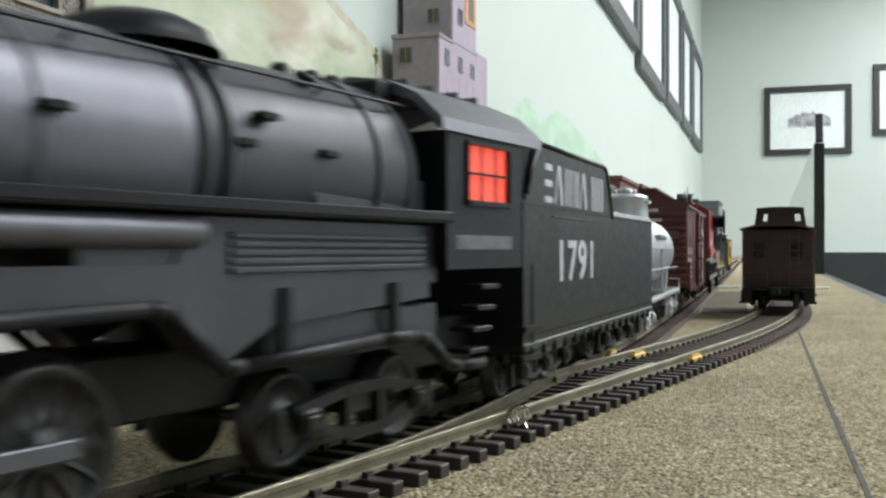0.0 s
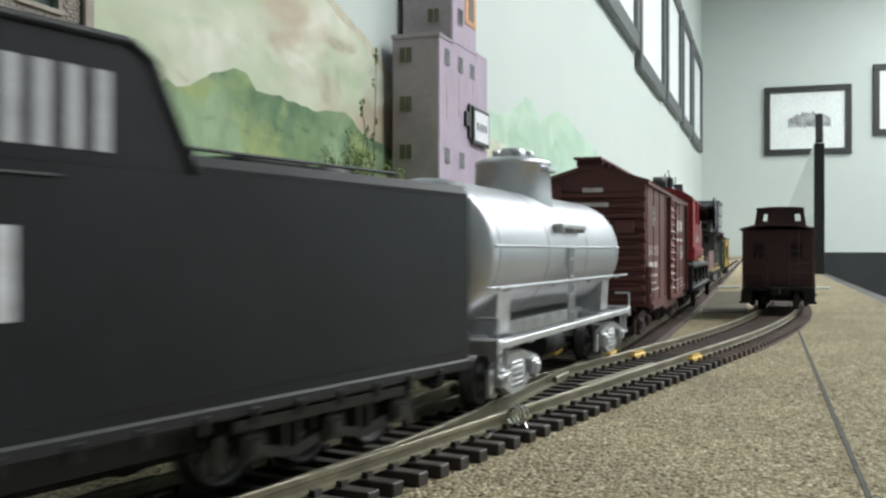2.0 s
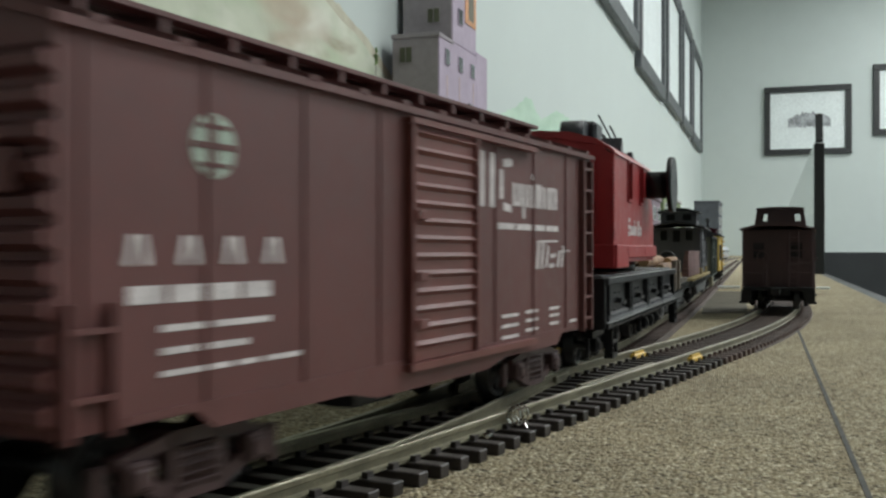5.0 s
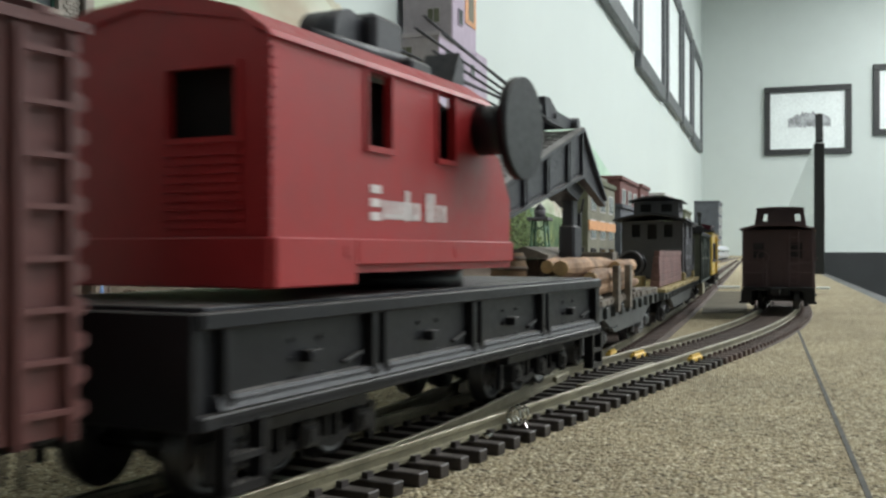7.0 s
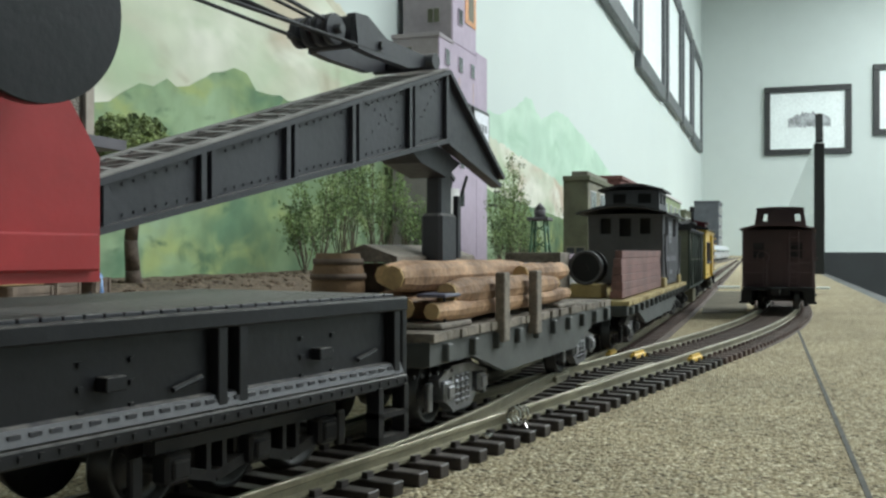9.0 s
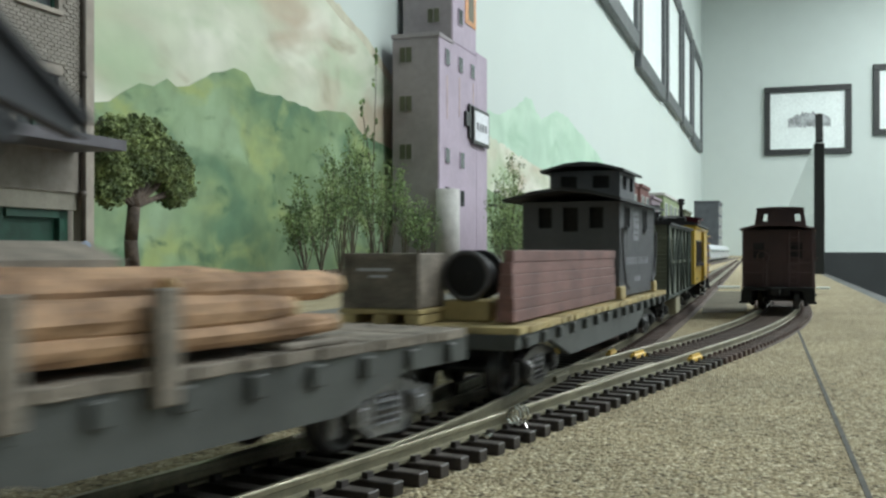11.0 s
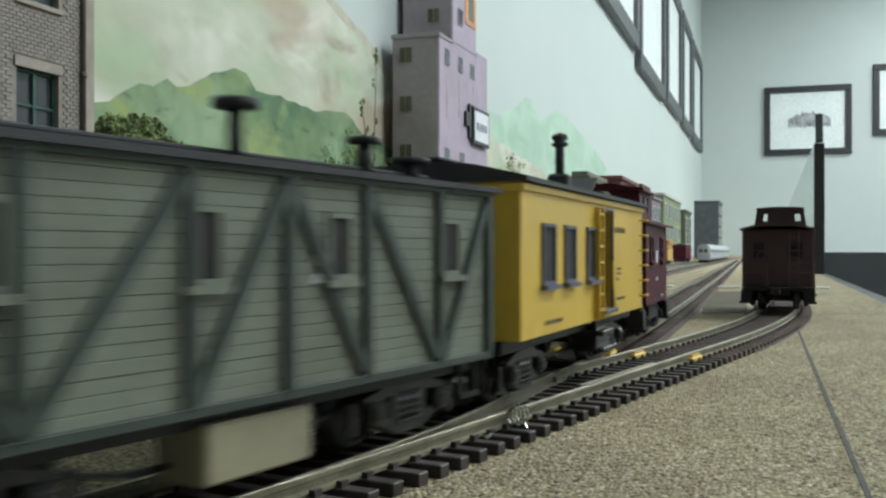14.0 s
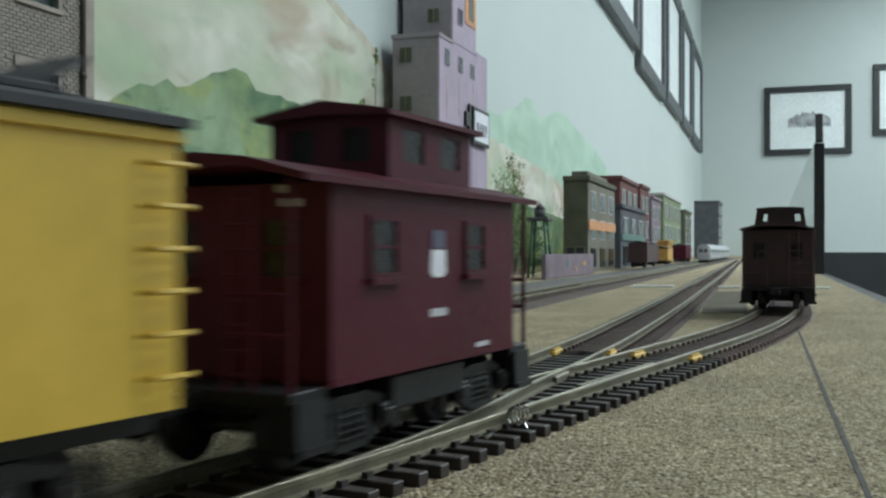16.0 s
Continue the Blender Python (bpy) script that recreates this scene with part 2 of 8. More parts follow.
    "bark": mat("tree_bark", (0.09, 0.065, 0.05), 0.85, var=0.4, scale=160, bump=0.9, bscale=400, fine=0.3),
    "leaf": per_island(mat("olive_foliage", (0.15, 0.21, 0.085), 0.75, var=0.35, scale=60, col2=(0.24, 0.29, 0.12)), 0.5),
    "bush": per_island(mat("bush_foliage", (0.09, 0.15, 0.055), 0.8, var=0.4, scale=40, col2=(0.19, 0.26, 0.1)), 0.5),
    "twig": mat("twig", (0.12, 0.1, 0.07), 0.85, var=0.3),
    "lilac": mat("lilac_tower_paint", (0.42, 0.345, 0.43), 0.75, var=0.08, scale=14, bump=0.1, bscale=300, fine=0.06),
    # darker tower tone: the end wall's shade is put into its colour
    "lilacshade": mat("tower_shade_grey", (0.3, 0.265, 0.28), 0.8, var=0.12, scale=14, bump=0.1, bscale=300),
    "streak": mat("ochre_streak", (0.46, 0.34, 0.3), 0.8, var=0.2, scale=60),
    "orange": mat("orange_sign", (0.62, 0.3, 0.14), 0.6, var=0.15),
    "signw": mat("sign_white", (0.75, 0.75, 0.8), 0.6, var=0.05),
    "wallw": mat("pale_green_white_wall", (0.575, 0.625, 0.6), 0.75, var=0.025, scale=1.2, bump=0.05, bscale=250, fine=0.015),
    "floorc": mat("grey_carpet", (0.12, 0.12, 0.13), 0.95, var=0.2, scale=30, bump=0.4),
    "ceilm": mat("ceiling_tile", (0.75, 0.76, 0.74), 0.9, var=0.05, scale=20),
    "wains": mat("black_wall_panel", (0.018, 0.02, 0.021), 0.5, var=0.2, scale=4),
    "framek": mat("black_picture_frame", (0.02, 0.021, 0.021), 0.4, var=0.2, scale=30),
    "frameg": mat("grey_picture_frame", (0.075, 0.08, 0.085), 0.45, var=0.2, scale=30),
    "mount": mat("white_mount", (0.8, 0.85, 0.84), 0.6, var=0.03, scale=8),
    "photo": mat("grey_photo", (0.3, 0.31, 0.32), 0.5, var=0.5, scale=14, fine=0.3),
    "photod": mat("dark_photo", (0.12, 0.12, 0.13), 0.5, var=0.6, scale=24, fine=0.3),
    "panel": glow("light_diffuser", (1.0, 0.98, 0.93), 1.5),
    "acrylic": clear_mat("clear_acrylic"),
    "hilltan": paint_mat("mural_tan_mountain", (0.6, 0.62, 0.5), [((0.43, 0.52, 0.35), 8, 0.4, 0.42, 0.7), ((0.52, 0.43, 0.33), 7, 2.3, 0.46, 0.68), ((0.76, 0.75, 0.66), 9, 5.2, 0.46, 0.68), ((0.4, 0.36, 0.26), 12, 7.7, 0.57, 0.76)],
                         (1, 0.6, 1.3), -32, 0.06, 34),
    "hillridge": paint_mat("mural_ridge_wash", (0.52, 0.47, 0.37), [((0.6, 0.58, 0.46), 20, 1.0, 0.4, 0.7)], (1, 1, 1), -30, 0.05, 50),
    "hillgreen": paint_mat("mural_green_hill", (0.2, 0.285, 0.15), [((0.31, 0.41, 0.26), 9, 0.0, 0.4, 0.72), ((0.12, 0.205, 0.125), 15, 1.7, 0.5, 0.72), ((0.34, 0.4, 0.17), 19, 4.3, 0.48, 0.7), ((0.105, 0.175, 0.1), 40, 9.0, 0.56, 0.74)],
                           (1, 0.62, 1.0), 20, 0.14, 46),
    "hillpale": paint_mat("mural_pale_green", (0.46, 0.61, 0.49), [((0.55, 0.69, 0.57), 9, 0.0, 0.4, 0.65), ((0.4, 0.56, 0.43), 14, 3.0, 0.5, 0.75)], (1, 0.5, 1), 0, 0.04, 30),
    "stain": mat("dark_sheet_patch", (0.1, 0.085, 0.055), 0.9, var=0.2, scale=60, bump=0.4, fine=0.2),
    "penline": mat("dark_pen_line", (0.075, 0.07, 0.06), 0.8, var=0.3, scale=200, fine=0.2),
    "bolive": mat("olive_building", (0.1, 0.105, 0.065), 0.8, var=0.2, scale=40, bump=0.2),
    "btan": mat("tan_facade", (0.17, 0.16, 0.12), 0.8, var=0.15, scale=40, bump=0.2),
    "bred": mat("brick_red_facade", (0.13, 0.05, 0.045), 0.8, var=0.15, scale=40, bump=0.2),
    "bblue": mat("slate_facade", (0.08, 0.085, 0.1), 0.8, var=0.15, scale=40),
    "bteal": mat("teal_facade", (0.12, 0.2, 0.17), 0.8, var=0.15, scale=40),
    "blilac": mat("mauve_facade", (0.22, 0.17, 0.2), 0.8, var=0.15, scale=40),
    "bgreen": mat("light_green_facade", (0.2, 0.24, 0.13), 0.8, var=0.15, scale=40),
    "byellow": mat("ochre_facade", (0.5, 0.3, 0.08), 0.8, var=0.15, scale=40),
    "wgreen": mat("water_tower_green", (0.05, 0.12, 0.065), 0.6, var=0.2, scale=60),
}


# ---- mesh helpers, in millimetres ----
def box(bm, x0, x1, y0, y1, z0, z1, bevel=0.0):
    vs = [bm.verts.new((x, y, z)) for x in (x0, x1) for y in (y0, y1) for z in (z0, z1)]
    fs = [bm.faces.new([vs[i] for i in f]) for f in ((0, 1, 3, 2), (4, 6, 7, 5), (0, 4, 5, 1), (2, 3, 7, 6), (0, 2, 6, 4), (1, 5, 7, 3))]
    if bevel:
        es = list({e for f in fs for e in f.edges})
        bmesh.ops.bevel(bm, geom=es, offset=bevel, segments=1, affect="EDGES", profile=0.5)
    return vs


def prism(bm, prof, y0, y1, axis="y"):
    """Extrude a closed outline. axis y: outline in (x, z); axis x: outline in (y, z); axis z: outline in (x, y)."""
    def place(a, b, t):
        return (a, t, b) if axis == "y" else (t, a, b) if axis == "x" else (a, b, t)
    lo = [bm.verts.new(place(a, b, y0)) for a, b in prof]
    hi = [bm.verts.new(place(a, b, y1)) for a, b in prof]
    n = len(prof)
    bm.faces.new(lo)
    bm.faces.new(hi[::-1])
    for i in range(n):
        bm.faces.new((lo[i], hi[i], hi[(i + 1) % n], lo[(i + 1) % n]))


def cyl(bm, p, q, r, n=16, r2=None, caps=True):
    """A round bar from p to q."""
    p, q = Vector(p), Vector(q)
    d = (q - p).normalized()
    a = d.orthogonal().normalized()
    b = d.cross(a)
    r2 = r if r2 is None else r2
    ring = lambda c, rr: [bm.verts.new(c + (a * math.cos(2 * math.pi * i / n) + b * math.sin(2 * math.pi * i / n)) * rr) for i in range(n)]
    A, B = ring(p, r), ring(q, r2)
    fs = [bm.faces.new((A[i], A[(i + 1) % n], B[(i + 1) % n], B[i])) for i in range(n)]
    if n > 7:
        for f in fs:
            f.smooth = True
    if caps:
        bm.faces.new(A[::-1])
        bm.faces.new(B)


def lathe(bm, pts, axis_p, axis_d, n=32, smooth=True):
    """Turn (radius, along) pairs round an axis."""
    o, d = Vector(axis_p), Vector(axis_d).normalized()
    a = d.orthogonal().normalized()
    b = d.cross(a)
    rings = []
    for r, t in pts:
        if r < 1e-6:
            rings.append([bm.verts.new(o + d * t)])
        else:
            rings.append([bm.verts.new(o + d * t + (a * math.cos(2 * math.pi * i / n) + b * math.sin(2 * math.pi * i / n)) * r) for i in range(n)])
    for A, B in zip(rings, rings[1:]):
        for i in range(n):
            j = (i + 1) % n
            vs = [A[i % len(A)], A[j % len(A)], B[j % len(B)], B[i % len(B)]]
            vs = list(dict.fromkeys(vs))
            if len(vs) > 2:
                bm.faces.new(vs).smooth = smooth


def blob(bm, c, r, rng, squash=1.0):
    """One small uneven clump."""
    g = bmesh.ops.create_icosphere(bm, subdivisions=1, radius=r)
    for v in g["verts"]:
        v.co = Vector((v.co.x, v.co.y, v.co.z * squash)) * rng.uniform(0.65, 1.3) + Vector(c)


def finish(bm):
    bmesh.ops.recalc_face_normals(bm, faces=bm.faces)


def data_of(name, bm, material):
    finish(bm)
    bmesh.ops.scale(bm, vec=(0.001, 0.001, 0.001), verts=bm.verts)
    me = bpy.data.meshes.new(name)
    bm.to_mesh(me)
    bm.free()
    me.materials.append(M[material])
    return me


def part(name, bm, material, parent, label="", m=None):
    ob = new(name, data_of(name, bm, material))
    ob.parent = parent
    if m is not None:
        ob.matrix_basis = m
    return tagged(ob, label)


def thing(name, label, category, m=None, group="", kind=""):
    ob = new(name)
    ob.empty_display_size = 0.01
    if m is not None:
        ob.matrix_basis = m
    return tagged(ob, label, category, group, kind)


def solid(name, bm, material, label, category, m=None, group="", kind=""):
    ob = new(name, data_of(name, bm, material))
    if m is not None:
        ob.matrix_basis = m
    return tagged(ob, label, category, group, kind)


def boxes(items, bevel=0.0):
    bm = bmesh.new()
    for it in items:
        box(bm, *it, bevel=bevel)
    return bm


def each(name, items, material, parent, bevel=0.0):
    """One part for every box."""
    for it in items:
        part(name, boxes([it], bevel), material, parent)


def mm(x, y, z, rx=0, ry=0, rz=0):
    return pose(x / 1000, y / 1000, z / 1000, rx, ry, rz)


def lettering(text, size, material, parent, x, y, z, stretch=1.0, name="lettering"):
    """Raised characters on a side that faces +x, reading along +y."""
    cu = bpy.data.curves.new(name, "FONT")
    cu.body, cu.size, cu.extrude, cu.offset = text, size / 1000, 0.00006, size / 1000 * 0.02
    cu.space_character = 1.12
    tmp = new(name + "_source", cu)
    me = bpy.data.meshes.new_from_object(tmp)
    bpy.data.objects.remove(tmp)
    ob = new(name, me)
    me.materials.clear()
    me.materials.append(M[material])
    ob.parent = parent
    ob.matrix_basis = mm(x, y, z, 90, 0, 90) @ Matrix.Diagonal((stretch, 1, 1, 1))
    return ob


# ---- track geometry ----
RAILTOP = 4.3
KNOTS = ((-200, 29.54), (-100, 31.1), (-40, 25.85), (20, 22.13), (80, 20.52), (160, 18.34), (300, 18.0), (500, 17.35))
GROW = 0.975


def heading(s):
    if s <= KNOTS[0][0]:
        return KNOTS[0][1]
    for (a, h), (b, k) in zip(KNOTS, KNOTS[1:]):
        if s <= b:
            return h + (k - h) * (s - a) / (b - a)
    return KNOTS[-1][1]


def run_path(x, y, at_s, s0, s1, turn, step=4.0):
    """Points (s, x, y, heading) along a track whose heading is turn(s), through (x, y) at at_s."""
    pts = [(at_s, x, y, turn(at_s))]
    px, py, s = x, y, at_s
    while s < s1:
        h = radians(turn(s + step / 2))
        px, py, s = px + math.sin(h) * step, py + math.cos(h) * step, s + step
        pts.append((s, px, py, turn(s)))
    back = []
    px, py, s = x, y, at_s
    while s > s0:
        h = radians(turn(s - step / 2))
        px, py, s = px - math.sin(h) * step, py - math.cos(h) * step, s - step
        back.append((s, px, py, turn(s)))
    return back[::-1] + pts


ROUTE = run_path(5.28, 207.12, 0, -2600, 3600, heading)
ROUTE = [(s * GROW, x * GROW, y * GROW, h) for s, x, y, h in ROUTE]
NEARX, NEARY, NEARH = 17.3, 202.6, 29.8


def branch_heading(s):
    return NEARH if s < 130 else max(17.6, NEARH - (s - 130) * 0.041)


BRANCH = run_path(NEARX, NEARY, 0, -2200, 3300, branch_heading)


def at(path, s):
    i = min(max(int((s - path[0][0]) / (path[1][0] - path[0][0])), 0), len(path) - 2)
    a, b = path[i], path[i + 1]
    f = (s - a[0]) / (b[0] - a[0])
    return tuple(a[k] + (b[k] - a[k]) * f for k in range(4))


def smooth01(v):
    v = min(max(v, 0), 1)
    return v * v * (3 - 2 * v)


# the rails of the left leg run into the common track ahead of the points
LEFT = []
for s, x, y, h in ROUTE:
    k = smooth01((25 - s) / 120)
    hn = radians(NEARH)
    along = (x - NEARX) * math.sin(hn) + (y - NEARY) * math.cos(hn)
    nx, ny = NEARX + along * math.sin(hn), NEARY + along * math.cos(hn)
    LEFT.append((s, x + (nx - x) * k, y + (ny - y) * k, h + (NEARH - h) * k))


def sweep(bm, path, s0, s1, off, prof, step=5.0):
    """A bar of outline prof (across, up) along a path, off millimetres to its right."""
    n = max(2, int((s1 - s0) / step) + 1)
    prev = None
    for i in range(n):
        s, x, y, h = at(path, s0 + (s1 - s0) * i / (n - 1))
        c, d = math.cos(radians(h)), math.sin(radians(h))
        ring = [bm.verts.new((x + (off + a) * c, y - (off + a) * d, b)) for a, b in prof]
        if prev:
            for j in range(len(prof)):
                k = (j + 1) % len(prof)
                bm.faces.new((prev[j], prev[k], ring[k], ring[j]))
        else:
            bm.faces.new(ring)
        prev = ring
    bm.faces.new(prev[::-1])


def widen(ob, f):
    """Make a car's body wider or narrower; trucks and couplers keep their gauge."""
    for o in ob.children:
        if o.name.split(".")[0] in ("truck", "coupler"):
            continue
        turned = o.name.startswith("lettering") and o.rotation_euler.x > 1
        for q in (o, *o.children):
            if not turned:
                q.data.transform(Matrix.Diagonal((f, 1, 1, 1)))
            q.location.x *= f


RAIL = ((-1.25, 1.9), (1.25, 1.9), (1.2, 2.25), (0.38, 2.5), (0.38, 3.4), (0.62, 3.6), (0.6, 4.2), (0.45, 4.3), (-0.45, 4.3), (-0.6, 4.2), (-0.62, 3.6), (-0.38, 3.4), (-0.38, 2.5), (-1.2, 2.25))


# ---- the room ----
def wall(name, x0, x1, y0, y1, z0, z1, material="wallw"):
    return solid(name, boxes([(x0, x1, y0, y1, z0, z1)]), material, "pale greenish white painted wall of the room", "wall", LAY, kind="structure")


TOPZ, FLOORZ, FAR, BACK, RIGHT = CEIL * 1000, -1000, 7590, -2900, 4400
wall("wall_west", -600, -480, BACK, FAR, FLOORZ, TOPZ)
wall("wall_north", -600, RIGHT, FAR, FAR + 120, FLOORZ, TOPZ)
wall("wall_east", RIGHT, RIGHT + 120, BACK, FAR + 120, FLOORZ, TOPZ)
wall("wall_south", -600, RIGHT + 120, BACK - 120, BACK, FLOORZ, TOPZ)
solid("floor", boxes([(-600, RIGHT + 120, BACK - 120, FAR + 120, FLOORZ - 100, FLOORZ)]), "floorc", "grey carpeted floor of the exhibition room", "floor", LAY, kind="structure")
solid("ceiling", boxes([(-600, RIGHT + 120, BACK - 120, FAR + 120, TOPZ, TOPZ + 100)]), "ceilm", "white tiled ceiling", "ceiling", LAY, kind="structure")
solid("trim", boxes([(70, RIGHT, FAR - 25, FAR - 2, FLOORZ, 24)], 3), "wains", "black painted lower panel along the far wall", "wall panel", LAY, kind="structure")
first = None
for px, py in PANELS:
    if first is None:
        first = thing("ceiling_light", "white recessed ceiling light panel with diffuser", "ceiling light", lay(px, py, TOPZ), "ceiling lights")
        part("frame", boxes([(-320, 320, -620, -600, -25, -1), (-320, 320, 600, 620, -25, -1), (-320, -300, -600, 600, -25, -1), (300, 320, -600, 600, -25, -1)]), "ceilm", first)
        part("diffuser", boxes([(-299, 299, -599, 599, -18, -4)]), "panel", first)
    else:
        copy_thing(first, lay(px, py, TOPZ))


# ---- the layout table ----
def table():
    t = thing("layout_table", "long layout table covered with beige granular cork sheet", "table", LAY)
    part("tabletop", boxes([(-478, 68, -2880, 7580, -20, 0)]), "grit", t)
    part("fascia", boxes([(68.2, 80, -2880, 7580, -140, -0.5)], 1), "wains", t, "black front board")
    bm = bmesh.new()
    prism(bm, [(12.5, -300), (13.5, -300), (12.9, 142), (12.5, 223), (11.5, 433), (10.2, 760), (9.4, 760), (10.6, 433), (11.6, 223), (12.1, 142)], 0, 0.14, "z")
    part("pen_line", bm, "penline", t, "dark grey line along the sheet")
    for a, b in ((-119, -82), (-49, -25), (38, 49)):
        part("seam", boxes([(a, b, 906, 915, 0, 1.7)], 0.3), "mount", t, "white strip on the joint of the sheet")
    # flat darker brown patch between the tracks
    bm = bmesh.new()
    prism(bm, [(-34, 536), (-11, 544), (-19, 836), (-49, 826)], 0, 0.12, "z")
    part("stain", bm, "stain", t, "dark brown patch on the sheet between the tracks")
    for x in (-400, 20):
        for y in range(-2600, 7500, 1600):
            part("leg", boxes([(x - 30, x + 30, y - 30, y + 30, -1000, -20.5)], 4), "oldwood", t)


table()


def roadway():
    bm = bmesh.new()
    prof = ((-19, 0), (19, 0), (17, 1.0), (-17, 1.0))
    path = [(s, -212 * math.cos(radians(TURN)) + s * math.sin(radians(TURN)), 212 * math.sin(radians(TURN)) + s * math.cos(radians(TURN)), TURN) for s in range(-200, 6000, 20)]
    sweep(bm, path, 250, 4150, 0, prof, 100)
    solid("road", bm, "asphalt", "dark grey model road beside the sidings", "road", kind="structure")
    return path


def straight(x):
    c, d = math.cos(radians(TURN)), math.sin(radians(TURN))
    return [(s, x * c + s * d, -x * d + s * c, TURN) for s in range(-400, 6200, 20)]


roadway()


# ---- track ----
def tie_mesh(left, right, rails, material="tie"):
    bm = bmesh.new()
    box(bm, -left, right, -1.3, 1.3, 0, 1.9, bevel=0.15)
    for r in rails:
        for dx in (-1.75, 1.75):
            box(bm, r + dx - 0.45, r + dx + 0.45, -0.75, 0.75, 1.85, 2.75)
    return data_of("tie", bm, material)


def set_on(path, s, z=0.0):
    _, x, y, h = at(path, s)
    return mm(x, y, z, 0, 0, -h)


def track(name, label, path, s0, s1, near0, near1, pitch=6.1, widen=None, rails=(-8.25, 8.25)):
    t = thing(name, label, "track", kind="structure")
    for r in rails:
        bm = bmesh.new()
        sweep(bm, path, s0, s1, r, RAIL)
        part("rail", bm, "railside", t)
        bm = bmesh.new()
        sweep(bm, path, s0, s1, r, ((-0.4, 4.28), (0.4, 4.28), (0.36, 4.34), (-0.36, 4.34)))
        part("rail_head", bm, "rail", t, "bright worn running surface")
    shared = tie_mesh(15, 15, rails)
    brown = tie_mesh(15, 15, rails, "tieb")
    far = bmesh.new()
    s = s0
    rng = random.Random(len(name))
    while s < s1:
        if near0 <= s <= near1:
            w = widen(s) if widen else 0
            ob = new("tie", tie_mesh(15 + w, 15, rails) if w else brown if s > 104 else shared)
            ob.parent = t
            ob.matrix_basis = set_on(path, s + rng.uniform(-0.2, 0.2)) @ mm(0, 0, 0, 0, 0, rng.uniform(-0.5, 0.5))
        else:
            _, x, y, h = at(path, s)
            c, d = math.cos(radians(h)), math.sin(radians(h))
            q = [(a * c + b * d + x, -a * d + b * c + y) for a, b in ((-15, -1.3), (15, -1.3), (15, 1.3), (-15, 1.3))]
            lo = [far.verts.new((a, b, 0)) for a, b in q]
            hi = [far.verts.new((a, b, 1.9)) for a, b in q]
            far.faces.new(hi)
            for i in range(4):
                far.faces.new((lo[i], lo[(i + 1) % 4], hi[(i + 1) % 4], hi[i]))
        s += pitch
    tagged(part("tie_row", far, "tieb", t), kind="stuff")
    return t


def left_gap(s):
    """How far the left leg lies to the left of the near track, by the near track's length."""
    _, x, y, _ = at(BRANCH, s)
    hn = radians(NEARH)
    best = min(LEFT, key=lambda p: abs((p[1] - x) * math.sin(hn) + (p[2] - y) * math.cos(hn)))
    return max(0.0, -((best[1] - x) * math.cos(hn) - (best[2] - y) * math.sin(hn)))


branch = track("near_track", "dark-tied model track with nickel silver rails curving to the siding", BRANCH, -1500, 900, -160, 520,
               widen=lambda s: left_gap(s) if -75 < s < 100 else 0)
leftleg = track("main_track", "model main line track with dark ties leaving the switch", LEFT, 100, 3300, 100, 700)
for r0, r1, off in ((-95, 100, 8.25), (-88, 100, -8.25)):
    bm = bmesh.new()
    sweep(bm, LEFT, r0, r1, off, RAIL)
    part("switch_rail", bm, "railside", leftleg)
    bm = bmesh.new()
    sweep(bm, LEFT, r0, r1, off, ((-0.4, 4.28), (0.4, 4.28), (0.36, 4.36), (-0.36, 4.36)))
    part("rail_head", bm, "rail", leftleg, "bright worn running surface")
for path, s0, s1, off in ((BRANCH, 12, 62, 6.4), (LEFT, 8, 52, -6.4)):
    bm = bmesh.new()
    sweep(bm, path, s0, s1, off, RAIL)
    part("guard_rail", bm, "railside", leftleg)
part("frog", boxes([(-1.3, 1.3, -6, 6, 2, 3.7)], 0.3), "railside", leftleg, "dark cast frog", set_on(LEFT, 38) @ mm(8.25, 0, 0))
for path, s, off in ((BRANCH, 91, -8.25), (BRANCH, 91, 8.25), (LEFT, 97, -8.25), (LEFT, 97, 8.25)):
    bm = bmesh.new()
    box(bm, -1.9, 1.9, -5, 5, 1.9, 3.3, 0.3)
    box(bm, -1.5, -0.75, -4, 4, 3.1, 3.9)
    box(bm, 0.75, 1.5, -4, 4, 3.1, 3.9)
    part("rail_joiner", bm, "joiner", leftleg, "yellow insulated rail joiner", set_on(path, s) @ mm(off, 0, 0))
siding = track("siding_track", "model siding track with brown ties", straight(-157), -100, 5000, 250, 900)
for nm, path, w, s0, s1 in (("ballast_bed", LEFT, 16.5, 104, 3200), ("ballast_bed", straight(-157), 30, -90, 4900), ("ballast_bed", BRANCH, 15.5, 140, 880)):
    bm = bmesh.new()
    sweep(bm, path, s0, s1, 0, ((-w, 0.02), (w, 0.02), (w - 1.5, 1.2), (-w + 1.5, 1.2)), 12)
    solid(nm, bm, "ballast", "dark brown ballast bed under the model track", "track bed", kind="structure")

# a twist of wire and a drop of solder beside the rail
bm = bmesh.new()
rng = random.Random(3)
pts = [Vector((1.5 * math.cos(k * 0.7) + rng.uniform(-0.3, 0.3), -2 + k * 0.16, 2.0 + 1.6 * math.sin(k * 0.7))) for k in range(26)]
for a, b in zip(pts, pts[1:]):
    cyl(bm, a, b, 0.24, 6)
cyl(bm, pts[-1], pts[-1] + Vector((2.2, -1.2, -2.0)), 0.25, 6)
solid("wire_scrap", bm, "steel", "curled bright wire scrap on the tie ends", "wire", set_on(BRANCH, -27, 1.9) @ mm(10.8, 0, 0))
bm = bmesh.new()
blob(bm, (0, 0, 0.5), 0.9, rng, 0.6)
